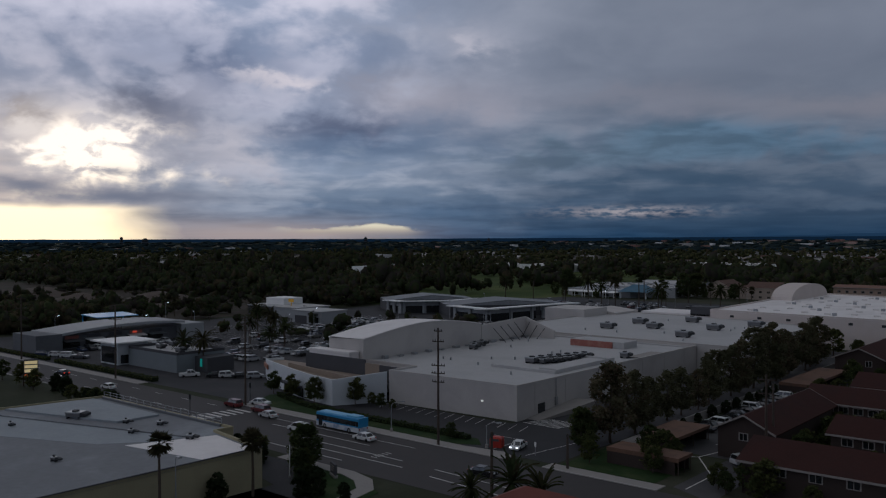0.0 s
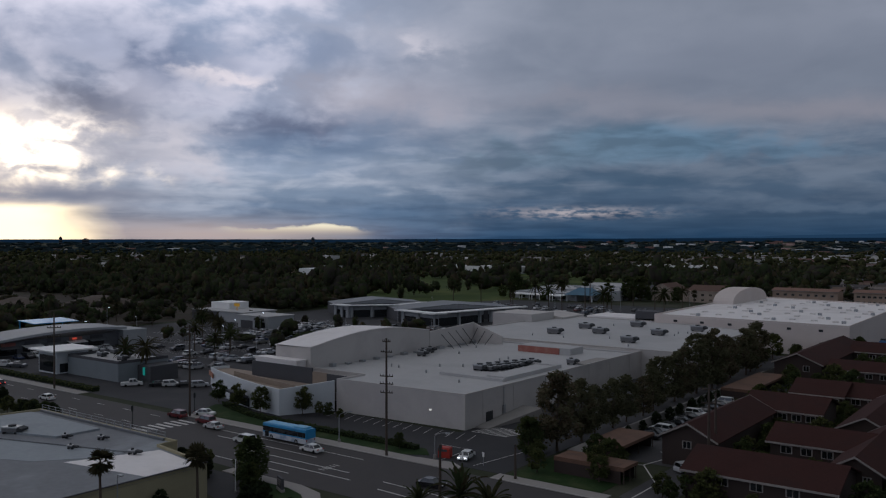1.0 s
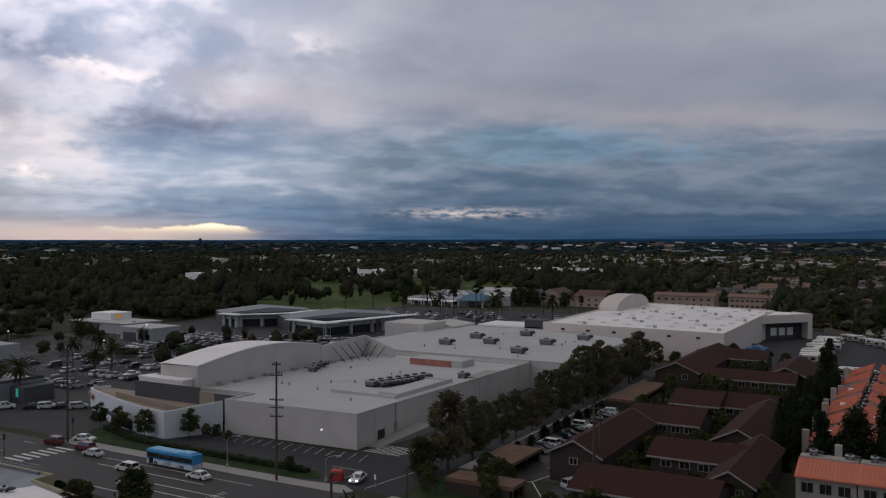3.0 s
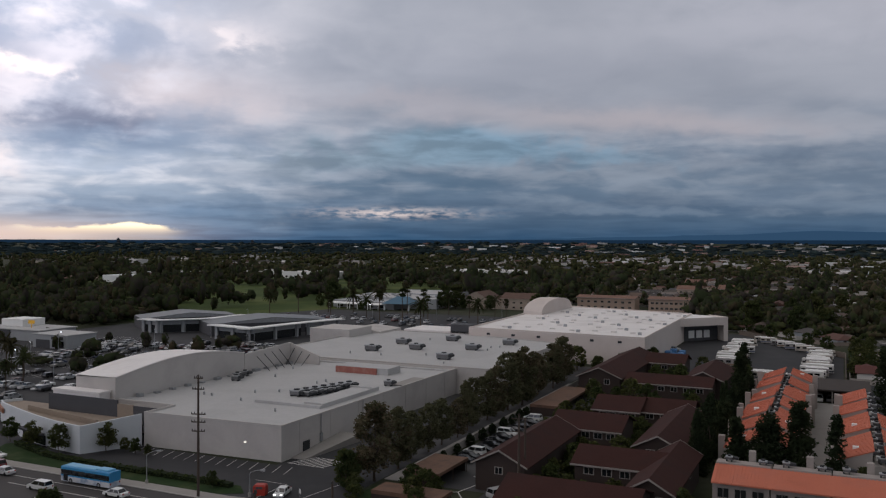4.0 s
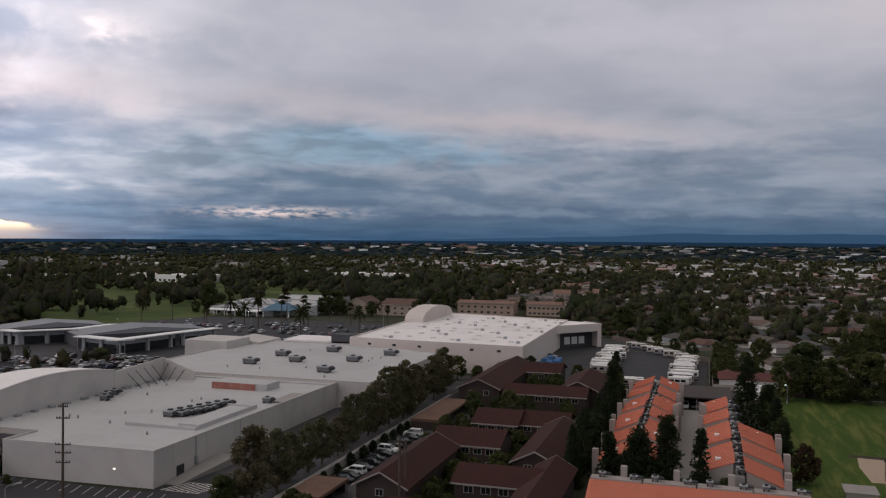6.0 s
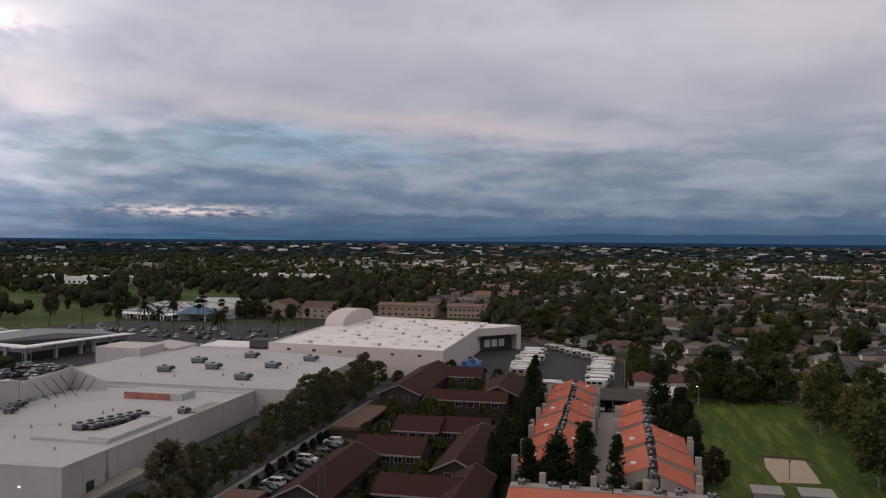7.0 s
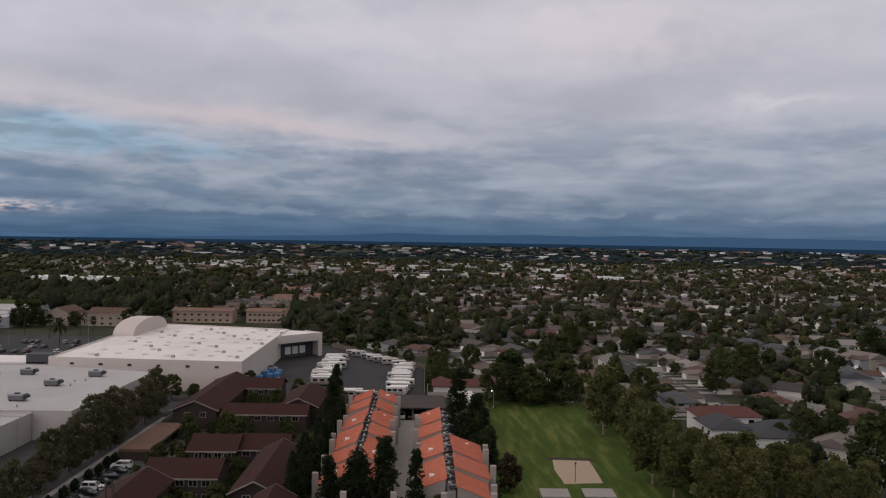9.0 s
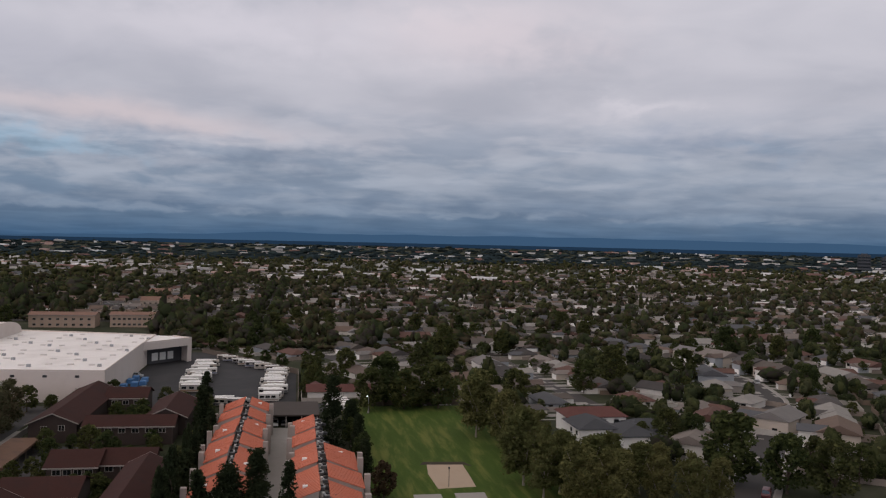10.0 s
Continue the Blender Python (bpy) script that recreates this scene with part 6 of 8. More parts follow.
HEAD, TAIL = surface("headlight_glass", (0.75, 0.75, 0.72), 0.2, 0.1, 2, 5, 0), surface("taillight_plastic", (0.30, 0.012, 0.01), 0.3, 0.1, 2, 5, 0)
LIT = glow("lit_headlight", (1.0, 0.95, 0.85), 6.0)
BRAKE = glow("lit_brake_light", (1.0, 0.06, 0.03), 1.6)


def car(kind, paint, label, at, lights=True, group="", head=HEAD, tail=TAIL, parked=False):
    """A car along x, its front at +x: shell with roof and pillars, glass, wheels and lamps."""
    L, Wd, H, bonnet, boot = {"sedan": (4.7, 1.82, 1.45, 1.0, 0.75), "suv": (4.75, 1.9, 1.75, 1.0, 0.12), "pickup": (5.6, 1.98, 1.85, 1.2, 2.0), "van": (5.1, 1.98, 1.95, 0.75, 0.05)}[kind]
    ob = thing("car" if kind != "pickup" else "pickup_truck", label, "car", group, at=at)
    h, w, belt = L / 2, Wd / 2, H * 0.60
    prof = [(-h, 0.30), (h, 0.30), (h, 0.62), (h - 0.12, belt * 0.86), (h - bonnet, belt), (-h + boot, belt), (-h + 0.1, belt * 0.97), (-h, 0.7)]
    b, n = MB(), len(prof)
    b.add([(x, -w, z) for x, z in prof] + [(x, w, z) for x, z in prof], [tuple(range(n)), tuple(range(2 * n - 1, n - 1, -1))] + [(i, n + i, n + (i + 1) % n, (i + 1) % n) for i in range(n)])
    f0, f1, r0, r1 = h - bonnet - 0.02, h - bonnet - 0.75, -h + boot + (0.55 if kind == "sedan" else 0.18), -h + boot + 0.02
    wi = w - 0.2
    b.slab([(r0, -wi, H), (f1, -wi, H), (f1, wi, H), (r0, wi, H)], 0.06)
    for s in (-1, 1):
        for (x0, x1) in ((f0, f1), ((f0 + r1) / 2, (f1 + r0) / 2), (r1, r0)):
            b.tube((x0, s * (w - 0.05), belt), (x1, s * wi, H - 0.03), 0.05, 0.05, 4)
    part("body", b, paint, ob)
    g = MB().add([(r1 + 0.04, -w + 0.06, belt), (f0 - 0.04, -w + 0.06, belt), (f0 - 0.04, w - 0.06, belt), (r1 + 0.04, w - 0.06, belt), (r0, -wi + 0.02, H - 0.06), (f1, -wi + 0.02, H - 0.06), (f1, wi - 0.02, H - 0.06), (r0, wi - 0.02, H - 0.06)],
               [(0, 1, 5, 4), (1, 2, 6, 5), (2, 3, 7, 6), (3, 0, 4, 7)])
    part("greenhouse", g, GLASS, ob)
    for sx in (-1, 1) if parked else ():
        ax = MB().tube((sx * L * 0.30, -w + 0.2, 0.33), (sx * L * 0.30, w - 0.2, 0.33), 0.08, n=6)
        for sy in (-1, 1):
            ax.tube((sx * L * 0.30, sy * (w - 0.22), 0.33), (sx * L * 0.30, sy * (w + 0.01), 0.33), 0.33, n=10)
        part("axle", ax, RUBBER, ob)
    for sx in (-1, 1) if not parked else ():
        for sy in (-1, 1):
            part("wheel", MB().tube((sx * L * 0.30, sy * (w - 0.22), 0.33), (sx * L * 0.30, sy * (w + 0.01), 0.33), 0.33, n=10), RUBBER, ob)
    if lights:
        for s in (-1, 1):
            part("headlight", MB().box(h - 0.06, h + 0.015, s * w * 0.68 - 0.2, s * w * 0.68 + 0.2, 0.58, 0.76), head, ob)
            part("taillight", MB().box(-h - 0.015, -h + 0.06, s * w * 0.74 - 0.16, s * w * 0.74 + 0.16, 0.66, 0.88), tail, ob)
    return ob


# on the street
ST = "cars on the street"
car("sedan", CARWHITE, "white sedan driving on the street", put(-115.6, 111.9, 1, 180, z=0.06), group=ST)
car("suv", CARWHITE, "white sport utility car waiting in the street", put(-131, 109.0, 1, 180, z=0.06), group=ST)
car("sedan", CARPAINT, "pale sedan in the kerb lane", put(-146, 113.2, 1, 180, z=0.06), group=ST)
car("suv", CARRED, "dark red car at the crossing", put(-161.5, 115.5, 1, 180, z=0.06), group=ST)
car("suv", CARRED, "maroon car behind the bus", put(-151.5, 115.5, 1, 180, z=0.06), group=ST)
car("sedan", CARWHITE, "white car leaving the shops by the crossing", put(-158.5, 120.6, 1, 20, z=0.06), group=ST)
car("sedan", CARBLACK, "black sedan far along the street", put(-236, 112, 1, 180, z=0.06), group=ST, tail=BRAKE)
car("sedan", CARBLACK, "dark sedan in the far lanes", put(-226, 106.2, 1, 0, z=0.06), group=ST)
car("sedan", CARWHITE, "white sedan in the far lanes", put(-205, 109, 1, 180, z=0.06), group=ST)
car("sedan", CARWHITE, "white sedan with lit headlights leaving the lot", put(-89.8, 125.2, 1, -75, z=0.05), group=ST, head=LIT)
car("sedan", CARBLACK, "black sedan turning at the junction", put(-84, 107.5, 1, 10, z=0.06), group=ST)

bus = thing("city_bus", "blue and white city bus standing at the kerb", "bus", at=put(-125.6, 115.4, 1, 180, z=0.06))
part("lower_body", MB().box(-6.1, 6.1, -1.28, 1.28, 0.32, 1.25), surface("bus_white_panel", (0.62, 0.64, 0.67), 0.4, 0.15, 0.6, 5, 0, (0.03, 0.12, 0.30), 0.6, local=True), bus)
part("upper_body", MB().box(-6.1, 6.1, -1.28, 1.28, 1.26, 1.5).box(-6.1, 6.1, -1.28, 1.28, 2.45, 3.05, 0.16), BLUE, bus)
part("window_band", MB().box(-5.9, 6.06, -1.26, 1.26, 1.5, 2.45), GLASS, bus)
for k in range(8):
    part("window_post", MB().box(-5.4 + 1.5 * k, -5.28 + 1.5 * k, -1.29, 1.29, 1.48, 2.47), DARKMETAL, bus)
part("rear_panel", MB().box(-6.12, -6.0, -1.29, 1.29, 1.25, 3.0), BLUE, bus)
part("roof_unit", MB().box(-5.4, -2.4, -0.9, 0.9, 3.05, 3.35, 0.1), surface("bus_roof_blue", (0.16, 0.40, 0.62), 0.45, 0.1, 0.5, 5, 0, local=True), bus)
part("roof_panel", MB().box(-2.0, 5.6, -1.0, 1.0, 3.05, 3.16, 0.05), bpy.data.materials["bus_roof_blue"], bus)
part("destination_sign", MB().box(6.0, 6.12, -0.9, 0.9, 2.5, 2.85), DARKMETAL, bus)
part("door", MB().box(4.3, 5.4, 1.27, 1.31, 0.4, 2.4), GLASS, bus)
for x in (-3.4, 3.6):
    for s in (-1, 1):
        wh = part("wheel", MB().tube((x, s * 1.0, 0.48), (x, s * 1.3, 0.48), 0.48, n=14), RUBBER, bus)
        part("rim", MB().tube((x, s * 1.3, 0.48), (x, s * 1.32, 0.48), 0.26, n=12), METAL, wh)
for s in (-1, 1):
    part("taillight", MB().box(-6.14, -6.1, s * 1.05 - 0.12, s * 1.05 + 0.12, 0.8, 1.15), TAIL, bus)

# parked cars: build a few, copy the rest
PK = "parked cars"
park = [car(k, CARPAINT, "parked car in the shopping lot", put(x, y, 1, a, z=0.05), False, PK, parked=True)
        for k, x, y, a in (("sedan", -200, 137, 60), ("suv", -197, 139, 60), ("sedan", -194, 141, 60), ("van", -184, 150, 90), ("pickup", -206, 133, 60), ("suv", -190, 143, 60))]


def park_row(x0, x1, y, step, angle, fill, jitter=0.25):
    n = int(abs(x1 - x0) / step)
    for k in range(n):
        if R.random() < fill:
            x = x0 + (x1 - x0) * (k + 0.5) / n
            copy_thing(R.choice(park), put(x, y + R.uniform(-jitter, jitter), R.uniform(0.96, 1.04), angle + R.uniform(-2, 2) + (180 if R.random() < 0.4 else 0), z=0.05))


for y in (162.4, 167.2, 180.4, 185.2, 198.4, 203.2, 216.4, 221.2):
    park_row(-274, -202, y, 2.75, 90, 0.38)
for y in (234.4, 239.2, 252.4, 257.2, 270.4, 275.2):
    park_row(-280 if y < 268 else -312, -196, y, 2.75, 90, 0.42)
for y in (288.4, 293.0):
    park_row(-262, -200, y, 2.75, 90, 0.6)
for y in (352, 368, 384, 400, 418, 436):
    park_row(-300 if y > 390 else -205, -150, y, 2.8, 90, 0.30)
for k in range(12):
    copy_thing(R.choice(park), put(-281.5 + R.uniform(-0.3, 0.3), 140 + 2.9 * k, 1, R.uniform(-3, 3), z=0.05))
for x, y, a in ((-279, 126, 30), (-274, 128, 30), (-269, 129.5, 30), (-264, 131, 30), (-258, 150, 0), (-168, 146.8, 100), (-176, 141, 60), (-179, 143, 60), (-67, 246, 10), (-52, 222, 0), (-49, 222.5, 0), (-54.8, 141, 60)):
    copy_thing(R.choice(park), put(x, y, 1, a, z=0.05))
APC = "cars parked at the apartments"
dark_park = car("sedan", CARBLACK, "black sedan parked by the footpath shrubs", put(-70.5, 163.2, 1, -5, z=0.05), False, APC, parked=True)
pale_park = car("suv", CARWHITE, "white sport utility car parked by the footpath shrubs", put(-70.5, 166.7, 1, 175, z=0.05), False, APC, parked=True)
for tp, y in ((dark_park, 160), (dark_park, 170), (dark_park, 174), (dark_park, 178), (dark_park, 182.2), (pale_park, 186.2), (dark_park, 190.5), (dark_park, 195), (dark_park, 199.5), (pale_park, 204)):
    copy_thing(tp, put(-70.4 + R.uniform(-0.4, 0.4), y, 1, R.uniform(-4, 4) + R.choice((0, 180)), z=0.05))
for x, y, k in ((-164, 95.5, 4), (-149, 94.6, 8), (-143.5, 95.2, 2)):
    car("van", CARWHITE, "white van parked behind the beige building", put(x, y, 1, 14 + k, z=0.05), False, "white vans", parked=True)
for x in (-6.2, -3.4, -0.2, 3.4):
    copy_thing(R.choice(park), put(x, 265.5, 1, -90, z=0.05))

# motorhomes in the storage yard
# beige and white bodies, tints darkened to hold side shade; roof slabs stay white
RVWALL = surface("motorhome_side_shade", (0.5, 0.5, 0.5), 0.45, 0.2, 0.4, 4, 0, (0.30, 0.28, 0.26), 0.4, tints=[(0.60, 0.58, 0.55), (0.42, 0.38, 0.33), (0.55, 0.53, 0.50), (0.30, 0.28, 0.27)], local=True)
RVSTRIPE = surface("motorhome_stripe", (0.2, 0.2, 0.2), 0.5, 0.2, 0.5, 5, 0, tints=[(0.22, 0.15, 0.10), (0.10, 0.12, 0.18), (0.30, 0.27, 0.24), (0.06, 0.06, 0.07)], local=True)


def motorhome(length, cab, at):
    ob = thing("motorhome" if cab else "caravan", "white motorhome stored in the yard" if cab else "white caravan trailer stored in the yard", "motorhome", "stored motorhomes", at=at)
    h = length / 2
    b = MB().box(-h, h - (1.3 if cab else 0), -1.25, 1.25, 0.55, 3.15, 0.14)
    if cab:
        b.box(h - 1.35, h - 0.1, -1.2, 1.2, 2.0, 3.1, 0.3).box(h - 1.35, h + 0.2, -1.1, 1.1, 0.5, 1.35, 0.1)
    part("body", b, RVWALL, ob)
    part("stripe", MB().box(-h - 0.01, h - (1.4 if cab else 0.2), -1.27, 1.27, 0.75, 1.35), RVSTRIPE, ob)
    part("roof", MB().box(-h + 0.05, h - (1.35 if cab else 0.05), -1.2, 1.2, 3.14, 3.24, 0.05), WHITE, ob)
    for k in range(3):
        x = -h + 1.2 + (length - 3.2) * k / 2
        for s in (-1, 1):
            part("window", MB().box(x - 0.8, x + 0.8, s * 1.26 - 0.02, s * 1.26 + 0.02, 1.65, 2.5), GLASS, ob)
    if cab:
        part("windscreen", MB().box(h - 1.3, h - 0.35, -1.12, 1.12, 1.36, 1.99), GLASS, ob)
    part("roof_unit", MB().box(-0.8, 0.3, -0.4, 0.4, 3.15, 3.45, 0.08), WHITE, ob)
    for x in (-h * 0.5, h * 0.62):
        for s in (-1, 1):
            part("wheel", MB().tube((x, s * 0.95, 0.4), (x, s * 1.22, 0.4), 0.4, n=10), RUBBER, ob)
    return ob


rvs = [motorhome(8.6, True, put(-37, 323, 1, 0)), motorhome(7.2, False, put(-8, 312, 1, 180)), motorhome(10, True, put(-37.5, 328, 1, 2))]
for k in range(13):
    copy_thing(R.choice(rvs), put(-38 + R.uniform(-2, 2) - 0.10 * k, 333 + 4.6 * k, R.uniform(0.85, 1.05), R.choice((0, 180)) + R.uniform(-3, 3), z=0.03))
for k in range(13):
    copy_thing(R.choice(rvs), put(-8.6 + R.uniform(-1, 1), 304 + 4.3 * k + (4 if k > 1 else 0), R.uniform(0.85, 1.05), R.choice((0, 180)) + R.uniform(-4, 2), z=0.03))
for k in range(8):
    copy_thing(R.choice(rvs), put(-6.5 - 3.9 * k, 368 + 6.0 * k, R.uniform(0.72, 0.9), 8 + R.uniform(-6, 6), z=0.03))
for x, y, a in ((-24, 300, 0), (-26, 297, 2), (-19, 296, 0), (14, 288, 0), (14.5, 292, 0), (14, 296, 2), (13, 284, 0)):
    copy_thing(R.choice(rvs), put(x, y, 0.9, a, z=0.03))
# low cars and boats at the warehouse corner
for x, y in ((-55, 318), (-56, 324), (-55, 330), (-63.4, 360)):
    copy_thing(R.choice(park), put(x, y, 1, R.uniform(-20, 20), z=0.05))
TARP = surface("blue_tarpaulin", (0.08, 0.20, 0.42), 0.6, 0.3, 0.6, 5, 0.2)
for x, y in ((-62.5, 326), (-63, 333), (-60, 338), (-62.8, 345), (-57.5, 341), (-62, 352), (-58, 348)):
    piece("covered_pallet", MB().box(x - 1.2, x + 1.2, y - 1.6, y + 1.6, 0.02, 1.8, 0.25), TARP, "pallet under a blue tarpaulin by the warehouse", "pallet", "covered pallets")


# ---------- poles, lamps and signs ----------
def utility_pole(x, y, h, arms, label="tall wooden utility pole with crossarms", turn=0.0):
    ob = thing("utility_pole", label, "utility pole", "utility poles", at=pose(x, y, 0, 0, 0, turn))
    part("pole", MB().tube((0, 0, -0.2), (0, 0, h), 0.26, 0.17, 10), WOOD, ob)
    for z, w in arms:
        a = part("crossarm", MB().box(-0.08, 0.08, -w / 2, w / 2, z - 0.09, z + 0.09), WOOD, ob)
        for k in (-1, -0.55, 0.55, 1):
            part("insulator", MB().tube((0, k * (w / 2 - 0.1), z + 0.09), (0, k * (w / 2 - 0.1), z + 0.4), 0.09, 0.05, 6), DARKMETAL, a)
    return ob


utility_pole(-102.5, 117.95, 21.5, ((20.9, 1.6), (19.0, 2.2), (14.6, 2.6), (13.2, 2.6), (11.6, 2.4)), turn=-72)
utility_pole(-160.3, 117.9, 20.4, ((19.9, 2.0), (18.4, 2.8), (17.0, 2.4), (13.0, 3.2), (11.9, 3.2)), turn=-40)
utility_pole(-218, 117.9, 20, ((19.2, 3.0), (16.2, 3.4), (13.8, 3.4)), turn=-35)
utility_pole(-276, 117.9, 20, ((19.2, 3.0), (16.2, 3.4)), turn=-30)
utility_pole(-49.3, 135.6, 16.2, ((15.4, 2.6), (13.2, 2.4)), turn=-70)
utility_pole(-52.0, 146.3, 13.0, ((12.2, 2.2),), turn=30)
utility_pole(-75.9, 99.2, 9.6, ((9.0, 1.6),), turn=20)
utility_pole(-75.7, 119.3, 5.8, ((5.4, 1.2),), turn=20)


def street_lamp(x, y, h, turn, lit=False, arm=2.0, group="street lamps"):
    ob = thing("street_lamp", "lit lamp on a tall grey post" if lit else "unlit street lamp on a curved grey post", "street lamp", group, at=pose(x, y, 0, 0, 0, turn))
    p = MB().tube((0, 0, 0), (0, 0, h), 0.11, 0.07, 8)
    for k in range(4):
        a, b = math.pi / 2 * k / 4, math.pi / 2 * (k + 1) / 4
        p.tube((arm * (1 - math.cos(a)), 0, h + 0.7 * math.sin(a)), (arm * (1 - math.cos(b)), 0, h + 0.7 * math.sin(b)), 0.06, 0.05, 6)
    part("post", p, METAL, ob)
    part("base", MB().tube((0, 0, 0), (0, 0, 0.7), 0.3, 0.28, 10), CONCRETE, ob)
    hd = part("lamp_head", MB().box(arm - 0.2, arm + 0.7, -0.22, 0.22, h + 0.56, h + 0.74, 0.05), METAL, ob)
    part("lens", MB().box(arm - 0.1, arm + 0.6, -0.17, 0.17, h + 0.50, h + 0.56), LAMPON if lit else WHITE, hd)
    return ob


LAMPON = glow("lamp_light", (0.95, 0.95, 1.0), 9.0)
street_lamp(-116.6, 120.2, 5.2, 60)
street_lamp(-94.5, 122.0, 4.0, 30)
for x, y, lit in ((-238, 176, False), (-247, 196, True), (-262, 214, True), (-300, 176, True), (-300, 196, True), (-220, 188, False), (-276, 238, True), (-230, 232, False), (-250, 262, False), (-205, 205, False), (-262, 310, False), (-240, 420, True), (-205, 430, False), (-280, 360, False), (-170, 440, False), (-322, 150, True), (-352, 215, True)):
    street_lamp(x, y, 8.2, R.uniform(0, 360), lit, 1.2, "parking lot lamps")
street_lamp(23.5, 283, 5.2, 200, True, 0.4, "field lamps")
street_lamp(-103.4, 64.5, 7.6, 0, False, 0.5)

ps = thing("price_sign", "tall dark roadside sign with lit yellow panels", "sign", at=put(-222.5, 97.4, 1, 66))
part("post", MB().box(-0.3, 0.3, -0.3, 0.3, 0, 2.2), DARKGREY, ps)
part("panel", MB().box(-1.7, 1.7, -0.25, 0.25, 2.2, 7.2, 0.1), DARKGREY, ps)
for k in range(3):
    part("lit_panel", MB().box(-1.5, 1.5, -0.31, -0.26, 3.9 + 1.05 * k, 4.7 + 1.05 * k), glow("sign_yellow", (1.0, 0.75, 0.35), 0.9) if k == 0 else bpy.data.materials["sign_yellow"], ps)
part("lit_lower_panel", MB().box(-1.5, 1.5, -0.31, -0.26, 2.6, 3.5), glow("sign_red", (0.85, 0.18, 0.05), 0.7), ps)
ms = thing("street_sign", "low dark monument sign on a lawn", "sign", at=put(-101.6, 91.6, 1, -25))
part("plinth", MB().box(-1.3, 1.3, -0.3, 0.3, 0.05, 0.5), CONCRETE, ms), part("board", MB().box(-1.2, 1.2, -0.2, 0.2, 0.5, 2.2, 0.06), DARKGREY, ms)
for k in range(3):
    part("writing_bar", MB().box(-0.8, 0.8 - 0.2 * k, -0.23, -0.2, 1.75 - 0.35 * k, 1.88 - 0.35 * k), TRIM, ms)
fl = thing("flag_post", "slim white lamp post on the lawn", "post", at=put(-106.6, 86.8))
part("pole", MB().tube((0, 0, 0), (0, 0, 5.2), 0.07, 0.05, 8), WHITE, fl), part("base", MB().tube((0, 0, 0), (0, 0, 0.3), 0.2, n=8), CONCRETE, fl)
bx = thing("donation_box", "red metal collection box on the verge", "box", at=put(-93.6, 123.9, 1, 20))
part("body", MB().box(-1.1, 1.1, -0.9, 0.9, 0.05, 1.9, 0.25), surface("red_enamel", (0.36, 0.035, 0.022), 0.45, 0.2, 0.6, 5), bx), part("flap", MB().box(-0.6, 0.6, -0.95, -0.9, 1.2, 1.6), DARKGREY, bx)
for x, y in ((-88, 121.5), (-84.6, 123)):
    sg = thing("sign_post", "small white traffic sign on a post", "sign", "small traffic signs", at=put(x, y, 1, -30))
    part("post", MB().tube((0, 0, 0), (0, 0, 2.4), 0.04, n=6), METAL, sg), part("plate", MB().box(-0.35, 0.35, -0.02, 0.02, 1.6, 2.4), WHITE, sg)
for x, y, t in ((-161, 104, 40), (-163, 121.2, 220)):
    tl = thing("traffic_light", "dark traffic signal on a slim post", "traffic light", "traffic lights", at=put(x, y, 1, t))
    part("post", MB().tube((0, 0, 0), (0, 0, 4.6), 0.09, 0.07, 8), DARKMETAL, tl)
    part("signal_head", MB().box(-0.2, 0.2, -0.2, 0.2, 3.4, 4.5, 0.04), DARKMETAL, tl)
for x0, x1, y0 in ((25.0, 31.0, 177.0), (34.0, 40.6, 177.4)):
    dg = thing("dugout_shelter", "low shelter with a pale flat roof beside the infield", "shelter", "dugout shelters")
    part("roof", MB().slab([(x0, y0, 2.4), (x1, y0, 2.4), (x1, y0 + 5, 2.7), (x0, y0 + 5, 2.7)], 0.16), CONCRETE, dg)
    part("back_wall", MB().box(x0 + 0.2, x1 - 0.2, y0 + 0.2, y0 + 0.4, 0, 2.2), TRIM, dg)
    for x in (x0 + 0.3, x1 - 0.3):
        part("post", MB().tube((x, y0 + 4.7, 0), (x, y0 + 4.7, 2.5), 0.07, n=8), METAL, dg)
    part("bench", MB().box(x0 + 0.6, x1 - 0.6, y0 + 0.8, y0 + 1.2, 0.4, 0.5), WOOD, dg)
wt = thing("field_post", "single dark post in the sandy infield", "post", at=put(35.3, 196.5))
part("pole", MB().tube((0, 0, 0), (0, 0, 4.2), 0.07, n=8), DARKMETAL, wt), part("cap", MB().tube((0, 0, 4.2), (0, 0, 4.6), 0.25, 0.2, 8), DARKMETAL, wt)
lw = MB()
for k in range(14):
    lw.box(-75.15, -74.95, 158 + 7.4 * k, 158 + 7.4 * k + 7.25, 0, 1.7)
piece("lane_wall", lw, CONCRETE, "low grey block wall along the footpath", "wall", kind="structure")
YARDWALL = surface("dull_block_wall", (0.13, 0.105, 0.088), 0.9, 0.3, 0.4, 5, 0.1)
yf = MB().box(0.6, 0.85, 300, 366, 0, 2.2)
piece("yard_wall", yf, YARDWALL, "long dull block wall beside the storage yard", "wall", kind="structure")
d = Vector((-46, 70)).normalized()
piece("yard_wall", MB().prism([(0.6, 366), (0.9, 366.2), (-45.6, 437), (-46, 436.8)], 0, 2.2), YARDWALL, "long dull block wall beside the storage yard", "wall", kind="structure")
piece("field_fence", MB().box(15.0, 15.15, 165, 292, 0, 1.8), WOOD, "weathered board fence along the field", "fence", kind="structure")
piece("field_fence", MB().box(17, 56, 296.4, 296.6, 0, 2.0), WOOD, "weathered board fence at the end of the field", "fence", kind="structure")
